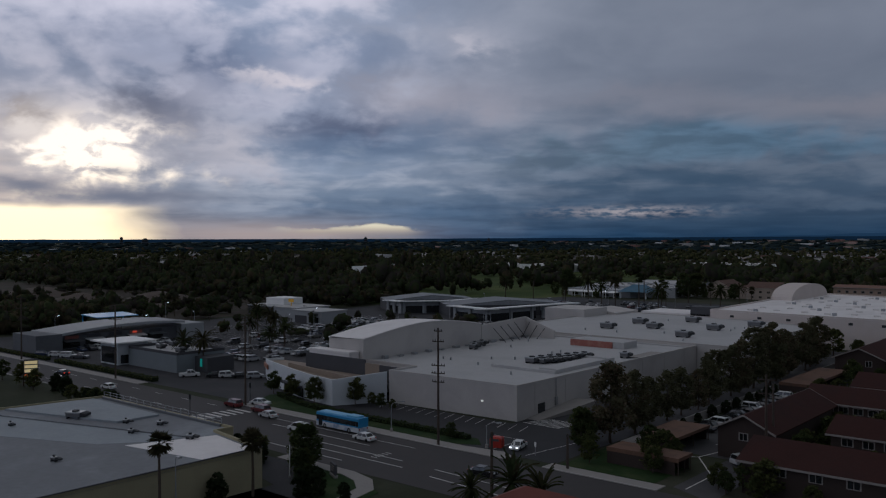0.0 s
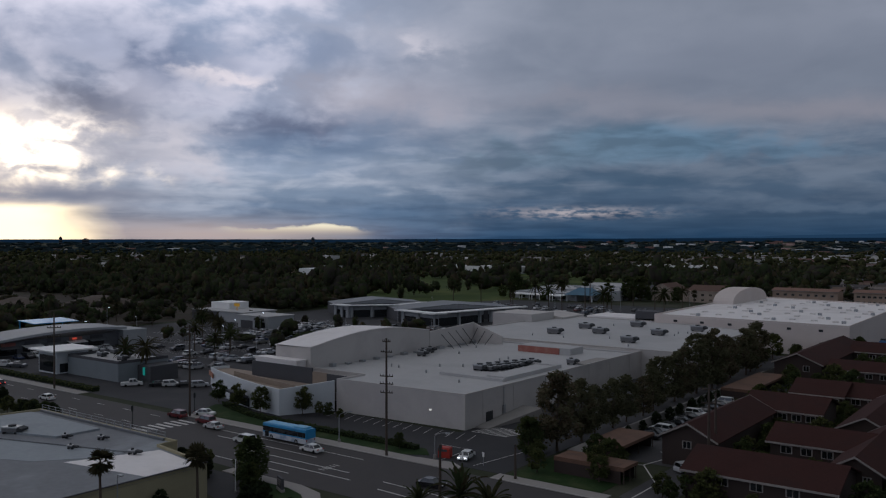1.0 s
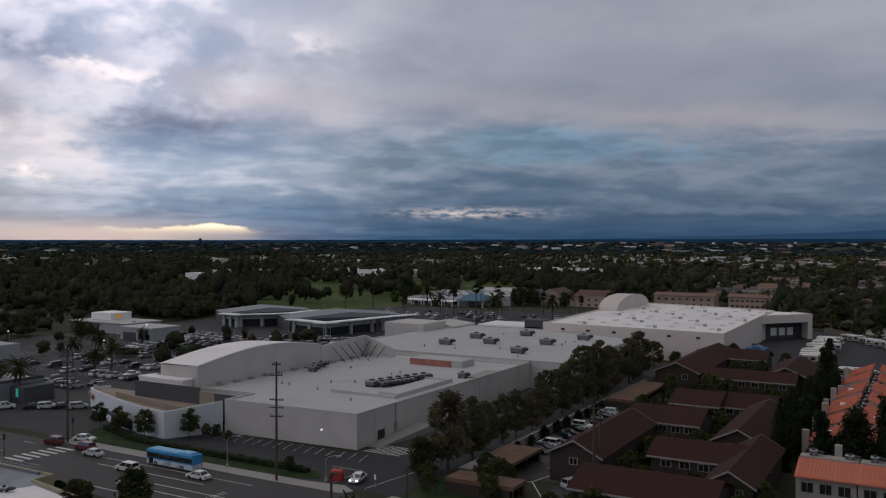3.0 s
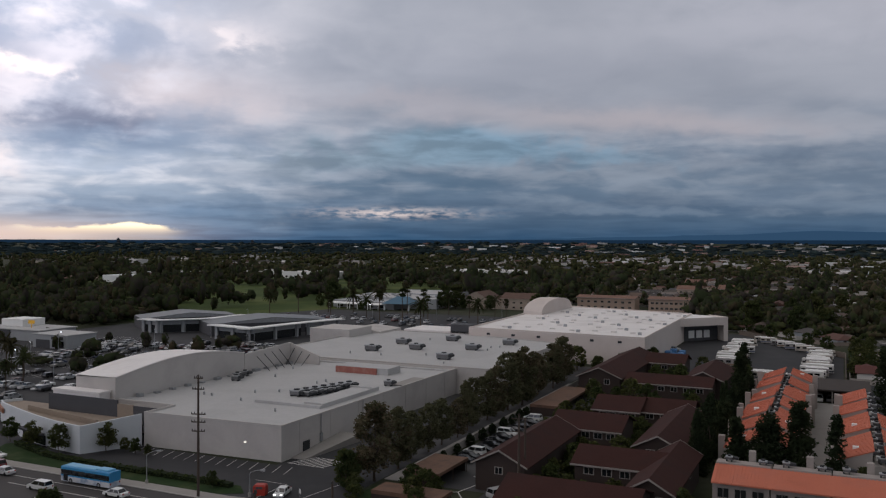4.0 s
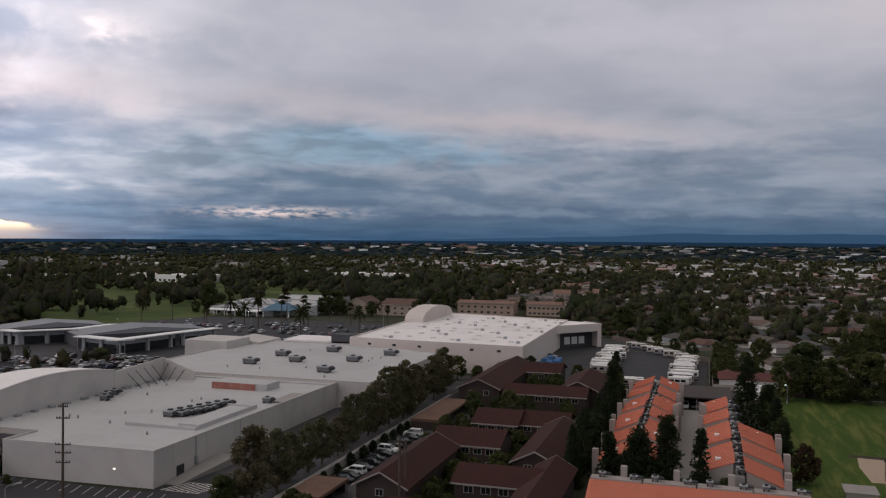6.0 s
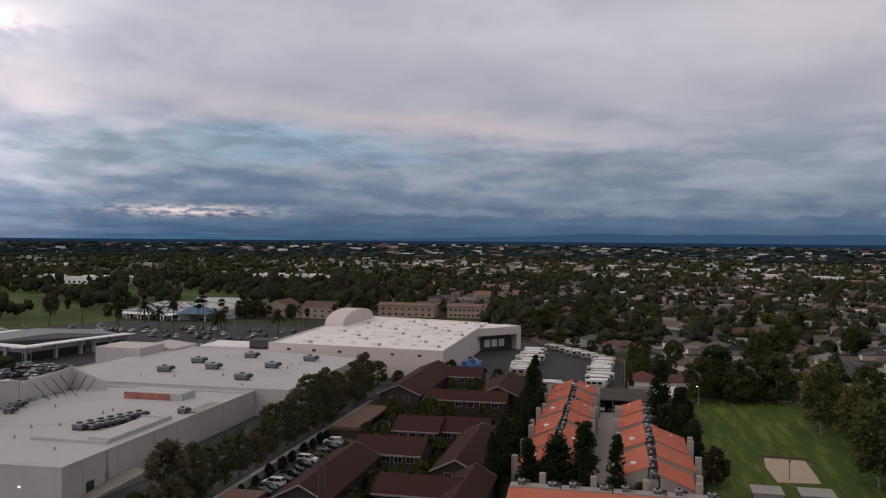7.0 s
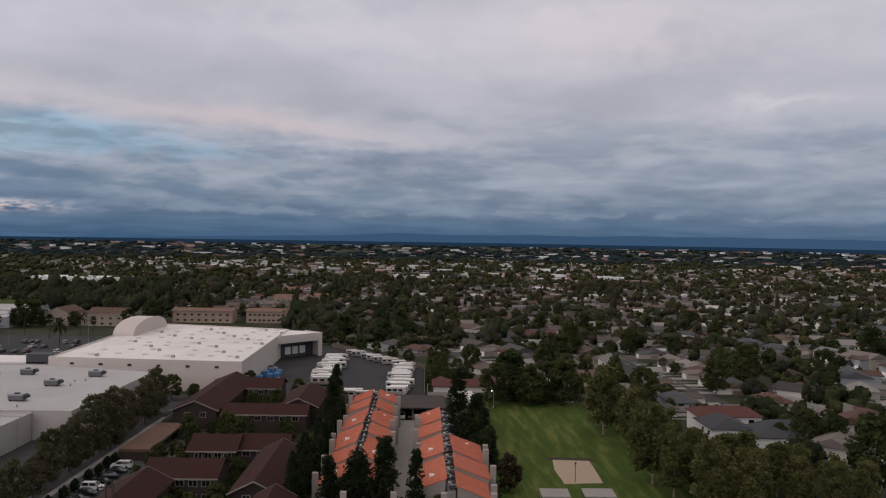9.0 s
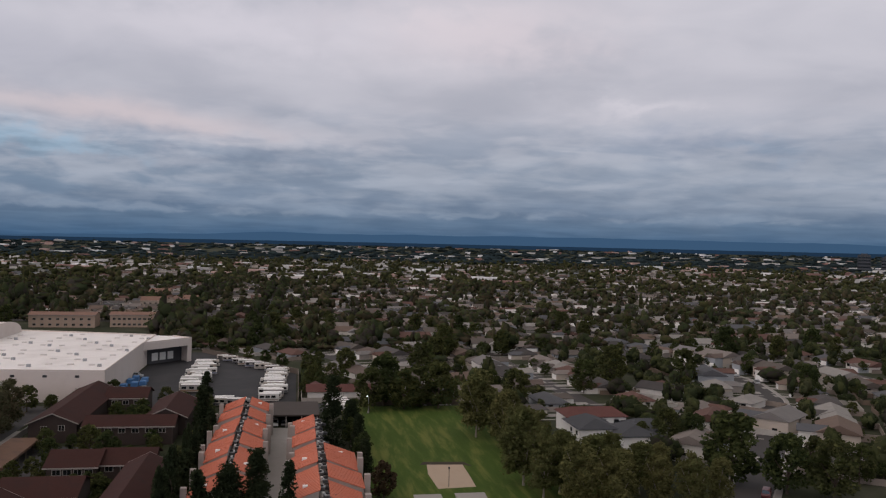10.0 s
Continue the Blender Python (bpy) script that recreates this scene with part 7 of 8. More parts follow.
# ---------- the neighbourhood ----------
ROOFS = [(0.085, 0.078, 0.076), (0.12, 0.092, 0.080), (0.092, 0.094, 0.102), (0.145, 0.105, 0.085), (0.17, 0.16, 0.155), (0.062, 0.057, 0.056), (0.115, 0.066, 0.055), (0.25, 0.235, 0.22), (0.105, 0.090, 0.080), (0.19, 0.165, 0.15)]
WALLS = [(0.66, 0.63, 0.59), (0.42, 0.37, 0.31), (0.62, 0.60, 0.57), (0.33, 0.30, 0.28), (0.48, 0.42, 0.36), (0.30, 0.32, 0.34)]
HROOF = surface("house_shingles", (0.1, 0.1, 0.1), 0.9, 0.3, 0.3, 5, 0.2, tints=ROOFS, spec=0.15, local=True)
HWALL = surface("house_walls", (0.5, 0.5, 0.5), 0.9, 0.15, 0.3, 4, 0.05, tints=WALLS, local=True)
FROOF = surface("far_shingles", (0.1, 0.1, 0.1), 0.9, 0.3, 0.1, 2, 0.0, tints=ROOFS + [(0.50, 0.48, 0.46)], island=True, spec=0.15)
FWALL = surface("far_walls", (0.5, 0.5, 0.5), 0.9, 0.15, 0.1, 2, 0.0, tints=WALLS, island=True)
FENCE = surface("garden_fence", (0.2, 0.2, 0.2), 0.9, 0.3, 0.5, 5, 0.1, tints=[(0.24, 0.20, 0.17), (0.34, 0.31, 0.28), (0.16, 0.12, 0.09), (0.42, 0.40, 0.37)])
SLATE = surface("dark_slate_roof", (0.060, 0.062, 0.068), 0.85, 0.25, 0.3, 5, 0.2, spec=0.2)
REDROOF = surface("dark_red_tiles", (0.105, 0.042, 0.036), 0.9, 0.3, 0.3, 5, 0.3)


def roof_mesh(mb, x0, x1, y0, y1, eave, ridge, over, hip):
    """A pitched roof along the longer side; hip: how far the ridge ends step in."""
    a, b, c, d, e = x0 - over, x1 + over, y0 - over, y1 + over, eave - 0.15
    if x1 - x0 >= y1 - y0:
        m = (y0 + y1) / 2
        r0, r1 = (a + hip, m, ridge), (b - hip, m, ridge)
        fs = [(0, 1, 5, 4), (2, 3, 4, 5), (1, 2, 5), (3, 0, 4)]
    else:
        m = (x0 + x1) / 2
        r0, r1 = (m, c + hip, ridge), (m, d - hip, ridge)
        fs = [(1, 2, 5, 4), (3, 0, 4, 5), (0, 1, 4), (2, 3, 5)]
    up = [(a, c, e), (b, c, e), (b, d, e), (a, d, e), r0, r1]
    mb.add(up + [(x, y, z - 0.16) for x, y, z in up[:4]], fs + [(0, 6, 7, 1), (1, 7, 8, 2), (2, 8, 9, 3), (3, 9, 6, 0), (9, 8, 7, 6)])
    return mb


def house(w, d, wing, hip, eave, at, label="single-storey suburban house with a shingled roof", wallm=None, roofm=None, group="houses"):
    """A house that faces -y, with a garage wing towards the street."""
    wallm, roofm = wallm or HWALL, roofm or HROOF
    ob = thing("house", label, "house", group, at=at)
    part("wall", MB().box(-w / 2, w / 2, -d / 2, d / 2, 0, eave), wallm, ob)
    part("wing_wall", MB().box(w / 2 - wing, w / 2, -d / 2 - 5, -d / 2 - 0.01, 0, eave - 0.1), wallm, ob)
    part("roof", roof_mesh(MB(), -w / 2, w / 2, -d / 2, d / 2, eave, eave + d * 0.2, 0.6, hip), roofm, ob)
    part("wing_roof", roof_mesh(MB(), w / 2 - wing, w / 2, -d / 2 - 5, -d / 2 + wing * 0.5, eave - 0.02, eave + wing * 0.2, 0.5, hip * 0.6), roofm, ob)
    part("garage_door", MB().box(w / 2 - wing + 0.7, w / 2 - 0.7, -d / 2 - 5.06, -d / 2 - 5.0, 0, 2.2), WHITE, ob)
    for k in range(2):
        x = -w / 2 + 2 + k * (w - wing - 3.4)
        part("window", MB().box(x - 1.0, x + 1.0, -d / 2 - 0.07, -d / 2 - 0.0, 0.9, 2.2), GLASS, ob)
    for s in (-1, 1):
        part("window", MB().box(min(s * w / 2, s * (w / 2 + 0.07)), max(s * w / 2, s * (w / 2 + 0.07)), 0.6, 2.2, 1.0, 2.1), GLASS, ob)
    part("driveway", MB().box(w / 2 - wing + 0.5, w / 2 - 0.5, -d / 2 - 11.5, -d / 2 - 5.1, 0, 0.07).box(-w / 2 + 3, -w / 2 + 4.2, -d / 2 - 11.5, -d / 2 - 0.1, 0, 0.07), CONCRETE, ob, "pale concrete driveway and path")
    part("garden_wall", MB().box(-w / 2 - 2.2, -w / 2 - 2.05, -d / 2, d / 2 + 7, 0, 1.8).box(w / 2 + 2.05, w / 2 + 2.2, -d / 2, d / 2 + 7, 0, 1.8).box(-w / 2 - 2.05, w / 2 + 2.05, d / 2 + 6.85, d / 2 + 7, 0, 1.8), FENCE, ob, "pale board garden fence")
    return ob


# two-storey white house beside the field, with slate and red roofs
vil = thing("large_house", "white two-storey house with dark slate and red roofs", "house")
part("wall", MB().box(80, 98, 246, 258, 0, 5.8), WHITE, vil), part("red_roof", roof_mesh(MB(), 80, 98, 246, 258, 5.8, 7.6, 0.7, 3), REDROOF, vil, "dark red tiled roof")
part("front_wall", MB().box(79, 90, 232, 245.9, 0, 5.2).box(88, 100, 226, 240, 0, 4.4), WHITE, vil)
part("slate_roof", roof_mesh(roof_mesh(MB(), 79, 90, 232, 246.5, 5.2, 7.4, 0.7, 4), 88, 100.5, 226, 240, 4.4, 6.4, 0.8, 5), SLATE, vil, "dark slate hipped roof")
part("slate_wing_roof", roof_mesh(MB(), 96, 108, 236, 247, 4.0, 6.0, 0.7, 4), SLATE, vil), part("wing_wall", MB().box(96, 108, 236, 247, 0, 4.0), WHITE, vil)
for x in (82, 86, 91, 95):
    part("window", MB().box(x - 0.8, x + 0.8, 245.9, 245.98, 3.6, 4.8), GLASS, vil)
for y in (235, 240):
    part("window", MB().box(78.92, 79, y - 0.7, y + 0.7, 2.8, 4.0), GLASS, vil)

ht = [house(15, 9.5, 6.0, 3.5, 2.7, put(134, 274, 1, 40)), house(17, 10, 6.2, 0.0, 2.8, put(139, 312, 1, 130)), house(13, 9, 5.6, 4.0, 2.7, put(160, 287, 1, -140)), house(16, 11, 6.4, 0.0, 4.8, put(150, 249, 1, -140), "two-storey suburban house with a low roof")]
spots = []


def place_house(x, y, turn):
    spots.append((x, y))
    copy_thing(R.choice(ht), put(x, y, R.uniform(0.92, 1.08), turn + R.uniform(-3, 3)))


# curved street to the right, with houses along it
bend = [(86, 155), (100, 178), (118, 204), (137, 232), (158, 263), (178, 302), (190, 340), (190, 378), (172, 430), (150, 480), (140, 530)]
for (x0, y0), (x1, y1) in zip(bend, bend[1:]):
    L = math.hypot(x1 - x0, y1 - y0); nx, ny = -(y1 - y0) / L, (x1 - x0) / L
    piece("road", MB().prism([(x0 + 4.6 * nx, y0 + 4.6 * ny), (x0 - 4.6 * nx, y0 - 4.6 * ny), (x1 - 4.6 * nx, y1 - 4.6 * ny), (x1 + 4.6 * nx, y1 + 4.6 * ny)][::-1][::-1], 0.02, 0.05), ROAD, "grey residential street", "road", kind="structure")
    for s in (-1, 1):
        q = [(5.0, 6.4), (4.6, 5.0)]
        for (r0, r1), m_, z in ((q[0], CONCRETE, 0.14), (q[1], KERB, 0.15)):
            pts = [(x0 + s * r0 * nx, y0 + s * r0 * ny), (x1 + s * r0 * nx, y1 + s * r0 * ny), (x1 + s * r1 * nx, y1 + s * r1 * ny), (x0 + s * r1 * nx, y0 + s * r1 * ny)]
            piece("pavement" if m_ is CONCRETE else "kerb", MB().prism(pts if s < 0 else pts[::-1], 0, z), m_, "pale pavement along the residential street", "pavement", kind="structure")
taken = [(134, 274), (139, 312), (160, 287), (150, 249), (90, 242), (102, 240)]
for (x0, y0), (x1, y1) in zip(bend[2:], bend[3:]):
    L = math.hypot(x1 - x0, y1 - y0); nx, ny = -(y1 - y0) / L, (x1 - x0) / L
    ang = math.degrees(math.atan2(y1 - y0, x1 - x0))
    for k in range(max(1, round(L / 19))):
        t = (k + 0.5) / max(1, round(L / 19))
        for s in (-1, 1):
            x, y = x0 + (x1 - x0) * t + s * nx * 18, y0 + (y1 - y0) * t + s * ny * 18
            if min(math.hypot(x - a, y - b) for a, b in taken) > 17 and x > 70:
                taken.append((x, y))
                place_house(x, y, ang + (0 if s > 0 else 180))
# a second street beyond it, and one inside the bend
outer = [(176, 170), (200, 210), (222, 250), (240, 292), (252, 336), (254, 382), (240, 420)]
inner = [(104, 284), (102, 330), (99, 380), (96, 424)]
for line, off in ((outer, 17), (inner, 16.5)):
    for (x0, y0), (x1, y1) in zip(line, line[1:]):
        L = math.hypot(x1 - x0, y1 - y0); nx, ny = -(y1 - y0) / L, (x1 - x0) / L
        piece("road", MB().prism([(x0 + 4 * nx, y0 + 4 * ny), (x0 - 4 * nx, y0 - 4 * ny), (x1 - 4 * nx, y1 - 4 * ny), (x1 + 4 * nx, y1 + 4 * ny)], 0.01, 0.042), ROAD, "grey residential street", "road", kind="structure")
        for k in range(round(L / 17)):
            t = (k + 0.5) / round(L / 17)
            for s in (-1, 1):
                x, y = x0 + (x1 - x0) * t + s * nx * off, y0 + (y1 - y0) * t + s * ny * off
                if min(math.hypot(x - a, y - b) for a, b in taken) > 15.5:
                    taken.append((x, y))
                    place_house(x, y, math.degrees(math.atan2(y1 - y0, x1 - x0)) + (0 if s > 0 else 180))
for x, y, a in ((66, 308, 0), (48, 312, 0), (30, 316, 0), (72, 272, 90)):
    if min(math.hypot(x - p, y - q) for p, q in taken) > 14:
        taken.append((x, y))
        place_house(x, y, a)
# houses just behind the yard, red-roofed bungalow first
house(22, 9, 6, 0.0, 2.9, put(15, 313, 1, 180), "long house with a red-brown roof behind the trees", roofm=REDROOF)
taken += [(15, 313), (22, 308)]

back_street = [(-4, 458), (11, 432), (29, 386), (42, 346)]
for (x0, y0), (x1, y1) in zip(back_street, back_street[1:]):
    L = math.hypot(x1 - x0, y1 - y0); nx, ny = -(y1 - y0) / L, (x1 - x0) / L
    piece("road", MB().prism([(x0 - 3.6 * nx, y0 - 3.6 * ny), (x1 - 3.6 * nx, y1 - 3.6 * ny), (x1 + 3.6 * nx, y1 + 3.6 * ny), (x0 + 3.6 * nx, y0 + 3.6 * ny)], 0.01, 0.045), ROAD, "grey residential street", "road", kind="structure")
for x, y, a in ((51, 381, -70), (58, 360, -70), (44, 400, -70), (36, 420, -70), (26, 440, -60), (27, 356, 110), (19, 374, 110), (66, 340, 20), (46, 326, 180), (-2, 418, 120), (-14, 436, 120), (60, 318, 180), (74, 380, -70), (66, 402, -70), (58, 424, -70)):
    if min(math.hypot(x - p, y - q) for p, q in taken) > 12:
        taken.append((x, y))
        place_house(x, y, a)
for x, y, k in ((38, 376, 0.7), (20, 396, 0.8), (30, 345, 0.8), (8, 412, 0.7), (24, 420, 0.6), (48, 412, 0.8), (40, 432, 0.7), (60, 372, 0.7), (70, 362, 0.8), (34, 366, 0.6), (-8, 424, 0.7), (52, 344, 0.9), (36, 338, 0.8), (70, 326, 0.9), (10, 392, 0.8), (4, 400, 0.7)):
    plant(mids, x, y, k)
# streets along y with houses on both sides
def clear_of_street(x, y, r=17):
    return all(math.hypot(x - a, y - b) > r for a, b in taken) and all(math.hypot(x - a, y - b) > 24 for a, b in [((p[0] + q[0]) / 2, (p[1] + q[1]) / 2) for p, q in zip(bend, bend[1:])] + bend)


lanes = [-22, -84]
cross = [430 + 55 * k for k in range(20)]
for xs, y0 in ((-22, 445), (-84, 600), (310, 300)):
    piece("road", MB().box(xs - 3.2, xs + 3.2, y0, 1500, 0.02, 0.05), ROAD, "grey residential street", "road", kind="structure")
    for s in (-1, 1):
        piece("pavement", MB().box(xs + s * 4.8 - 0.7, xs + s * 4.8 + 0.7, y0, 1500, 0, 0.13), CONCRETE, "pale pavement along the residential street", "pavement", kind="structure")
for yc in cross:
    x0 = 10 if yc < 560 else -270
    piece("road", MB().box(x0, 800, yc - 3.8, yc + 3.8, 0.0, 0.035), ROAD, "grey cross street", "road", kind="structure")
    piece("pavement", MB().box(x0, 800, yc + 3.9, yc + 5.2, 0, 0.12), CONCRETE, "pale pavement along the cross street", "pavement", kind="structure")
far_h = []
for s in (-1, 1):
    y = 455.0
    while y < 600:
        place_house(-22 + s * 15.5, y, 90 * s)
        y += R.uniform(16.5, 20)
for yc in cross:
    for s in (-1, 1):
        x = (22 if yc < 560 else -262) + R.uniform(0, 8)
        while x < 760:
            y = yc + s * 15.5
            if abs(x + 22) > 12 and abs(x + 84) > 12 and abs(x - 310) > 12 and not (-190 < x < -60 and y < 590) and clear_of_street(x, y):
                if math.hypot(x, y) < 640 and -160 < x < 330 and len(spots) < 150:
                    place_house(x, y, 0 if s > 0 else 180)
                else:
                    far_h.append((x, y, R.uniform(11, 17), R.uniform(8, 11), R.uniform(-4, 4), R.uniform(2.6, 3.0)))
            x += R.uniform(16.5, 20.5)
for x, y in spots:
    for _ in range(2):
        if R.random() < 0.62:
            a, r = R.uniform(0, 6.283), R.uniform(9.5, 13)
            X, Y = x + r * math.cos(a), y + r * math.sin(a)
            if all(math.hypot(X - p, Y - q) > 8 for p, q in taken + spots):
                plant(mids if R.random() < 0.7 else darks, X, Y, R.uniform(0.5, 1.0))
# street trees
for yc in cross[:4]:
    x = 20.0
    while x < 300:
        if R.random() < 0.55 and clear_of_street(x, yc + 7, 9):
            plant(mids, x, yc + R.choice((-7, 7)), R.uniform(0.6, 1.1))
        x += R.uniform(11, 17)
for y in range(450, 640, 13):
    for s in (-1, 1):
        if R.random() < 0.7:
            plant(mids, -22 + s * R.uniform(6.5, 8), y + R.uniform(-3, 3), R.uniform(0.6, 1.0))
# cars at the kerbs
for _ in range(4):
    copy_thing(R.choice(park), put(-22 + R.choice((-2.9, 2.9)), R.uniform(460, 640), 1, 90, z=0.05))
for yc in cross[:3]:
    for _ in range(3):
        copy_thing(R.choice(park), put(R.uniform(30, 290), yc + R.choice((-2.9, 2.9)), 1, 0, z=0.05))
for (x0, y0), (x1, y1) in zip(bend[1:8], bend[2:9]):
    t = R.random()
    copy_thing(R.choice(park), put(x0 + (x1 - x0) * t + 2.8, y0 + (y1 - y0) * t - 1.6, 1, math.degrees(math.atan2(y1 - y0, x1 - x0)), z=0.06))

# ---------- far suburb, joined ----------
FR = np.random.default_rng(77)


def sector(n, r0, r1, a0, a1):
    """Places spread evenly in the picture's depth between two distances, azimuth in degrees to the left of +y."""
    r = 1 / FR.uniform(1 / r1, 1 / r0, n) ** 1.0
    r = np.where(FR.random(n) < 0.5, r, np.sqrt(FR.uniform(r0 ** 2, r1 ** 2, n)))
    a = np.radians(FR.uniform(a0, a1, n))
    return np.stack([-r * np.sin(a), r * np.cos(a)], 1)


def open_ground(p):
    """True where no lot, store, field or street of the near place lies."""
    x, y = p[:, 0], p[:, 1]
    no = (x > -350) & (x < -136) & (y < 486)
    no |= (x > -140) & (x < 62) & (y < 440)
    no |= (x > -190) & (x < -80) & (y > 440) & (y < 580)
    no |= (x > -325) & (x < -178) & (y > 478) & (y < 610)
    no |= (x > -155) & (x < -72) & (y > 606) & (y < 735)
    no |= (y < 128)
    no |= (x > -800) & (x < -345) & (y > 200) & (y < 335)
    no |= (x > 60) & (x < 560) & (y < 210)
    no |= (x > -1000) & (x < -250) & (y > 335) & (y < 930) & (x < -345 + 0.4 * (y - 345)) & (y > 390)
    for xs in lanes:
        no |= (np.abs(x - xs) < 6.0) & (y < 1500)
    for yc in cross[:8]:
        no |= (np.abs(y - yc) < 5.5) & (x > 10) & (x < 800)
    no |= (x > 66) & (x < 330) & (y < 430)
    for a, b in bend:
        no |= np.hypot(x - a, y - b) < 22
    return ~no


house_xy = np.array(spots + [(h[0], h[1]) for h in far_h] + taken)


def free_of_houses(p, r):
    keep = np.ones(len(p), bool)
    for i in range(0, len(p), 500):
        q = p[i:i + 500]
        keep[i:i + 500] = np.hypot(q[:, None, 0] - house_xy[None, :, 0], q[:, None, 1] - house_xy[None, :, 1]).min(1) > r
    return keep


cand = sector(2600, 560, 3300, -46, 74)
cand = cand[open_ground(cand) & ~((cand[:, 0] > -330) & (cand[:, 1] < 1490) & (cand[:, 0] < 770))]
for x, y in cand:
    golf = -1100 < x < -300 and 330 < y < 950
    r = math.hypot(x, y)
    az_ = math.degrees(math.atan2(-x, y))
    if golf or (az_ > 22 and FR.random() < 0.75) or (r > 1700 and FR.random() < 0.4):
        continue
    s = 1.0 if r < 1500 else 1.3
    far_h.append((x, y, FR.uniform(11, 18) * s, FR.uniform(8, 11) * s, FR.choice((0, 90)) + FR.uniform(-8, 8), FR.uniform(2.6, 3.4) * (1.0 if s == 1 else 1.4)))
fw, fr, fd = MB(), MB(), MB()
for x, y, w, d, a, e in far_h:
    c, s = math.cos(math.radians(a)), math.sin(math.radians(a))
    g = rise(x, y)
    T = lambda u, v, z: (x + c * u - s * v, y + s * u + c * v, z + g)
    h, k, o = w / 2, d / 2, 0.6
    fw.add([T(-h, -k, 0), T(h, -k, 0), T(h, k, 0), T(-h, k, 0), T(-h, -k, e), T(h, -k, e), T(h, k, e), T(-h, k, e), T(-h, 0, e + d * 0.17), T(h, 0, e + d * 0.17)],
           [(0, 1, 5, 4), (1, 2, 6, 9, 5), (2, 3, 7, 6), (3, 0, 4, 8, 7)])
    z0, z1 = e - 0.1, e + d * 0.2
    fr.add([T(-h - o, -k - o, z0), T(h + o, -k - o, z0), T(h + o, k + o, z0), T(-h - o, k + o, z0), T(-h - o, 0, z1), T(h + o, 0, z1)], [(0, 1, 5, 4), (2, 3, 4, 5)])
    if math.hypot(x, y) < 1500:
        sd, ww = FR.choice((-1, 1)), FR.uniform(5, 6.5)
        u0, u1 = (h - ww, h) if sd > 0 else (-h, -h + ww)
        v0, um = -k - FR.uniform(3, 5), (u0 + u1) / 2
        fw.add([T(u0, v0, 0), T(u1, v0, 0), T(u1, -k, 0), T(u0, -k, 0), T(u0, v0, e - 0.2), T(u1, v0, e - 0.2), T(u1, -k, e - 0.2), T(u0, -k, e - 0.2), T(um, v0, e + ww * 0.18)], [(0, 1, 5, 8, 4), (1, 2, 6, 5), (3, 0, 4, 7)])
        fr.add([T(u0 - 0.5, v0 - 0.5, e - 0.3), T(um, v0 - 0.5, e + ww * 0.2), T(um, 0, e + ww * 0.2), T(u0 - 0.5, 0, e - 0.3), T(u1 + 0.5, v0 - 0.5, e - 0.3), T(u1 + 0.5, 0, e - 0.3)], [(0, 1, 2, 3), (1, 4, 5, 2)])
        for p0, p1, q0, q1 in ((u0 + 0.4, u1 - 0.4, v0 - 6.5, v0 - 0.1), (-h + 1, FR.uniform(-2, h - 1), k + 0.2, k + FR.uniform(2, 4.5))):
            fd.add([T(p0, q0, 0.09), T(p1, q0, 0.09), T(p1, q1, 0.09), T(p0, q1, 0.09), T(p0, q0, 0), T(p1, q0, 0), T(p1, q1, 0), T(p0, q1, 0)], [(0, 1, 2, 3), (4, 5, 1, 0), (5, 6, 2, 1), (6, 7, 3, 2), (7, 4, 0, 3)])
fh = thing("distant_houses", "countless low houses of the far suburb", "houses", kind="stuff")
tagged(part("walls", fw, FWALL, fh), kind="stuff"), tagged(part("roofs", fr, FROOF, fh), kind="stuff"), tagged(part("driveways", fd, CONCRETE, fh), kind="stuff")

# large pale commercial roofs in bands towards the horizon
CW = surface("far_commercial_walls", (0.5, 0.5, 0.5), 0.9, 0.1, 0.05, 1, 0, tints=[(0.72, 0.72, 0.72), (0.56, 0.54, 0.53), (0.46, 0.32, 0.28), (0.76, 0.76, 0.77), (0.26, 0.15, 0.13), (0.40, 0.39, 0.38)], island=True)
cm = MB()
blocks = []
for a0, a1, r0, r1, n in ((-12, 18, 1500, 1900, 46), (-14, 6, 1150, 1500, 26), (-45, 20, 2300, 3200, 70), (-46, 34, 3300, 4650, 150), (24, 70, 1500, 4000, 24), (-40, -20, 1700, 2400, 36), (36, 62, 900, 1300, 12)):
    for _ in range(n):
        a, r = math.radians(FR.uniform(a0, a1)), FR.uniform(r0, r1)
        blocks.append((-r * math.sin(a), r * math.cos(a), FR.uniform(18, 60) if r < 2600 else FR.uniform(12, 55), FR.uniform(14, 30), FR.uniform(4, 8) if r < 2600 else FR.uniform(6.5, 10)))
for x, y, w, d, h in blocks:
    z = rise(x, y)
    cm.box(x - w / 2, x + w / 2, y - d / 2, y + d / 2, z - 2, z + h)
tagged(piece("distant_shops", cm, CW, "pale flat shops and warehouses far towards the horizon", "buildings", kind="stuff"))


def towers(name, label, specs):
    for a, r, w, h in specs:
        x, y = -r * math.sin(math.radians(a)), r * math.cos(math.radians(a))
        ob = thing(name, label, "tower block", "far tower blocks", at=pose(x, y, rise(x, y), 0, 0, a))
        part("wall", MB().box(-w / 2, w / 2, -w / 3, w / 3, -2, h), FARTOWER, ob)
        part("roof_house", MB().box(-w / 4, w / 4, -w / 6, w / 6, h, h + 4), FARTOWER, ob)
        for k in range(int(h / 9)):
            part("window_band", MB().box(-w / 2 + 1, w / 2 - 1, -w / 3 - 0.3, -w / 3, 5 + 9 * k, 8.5 + 9 * k), GLASS, ob)


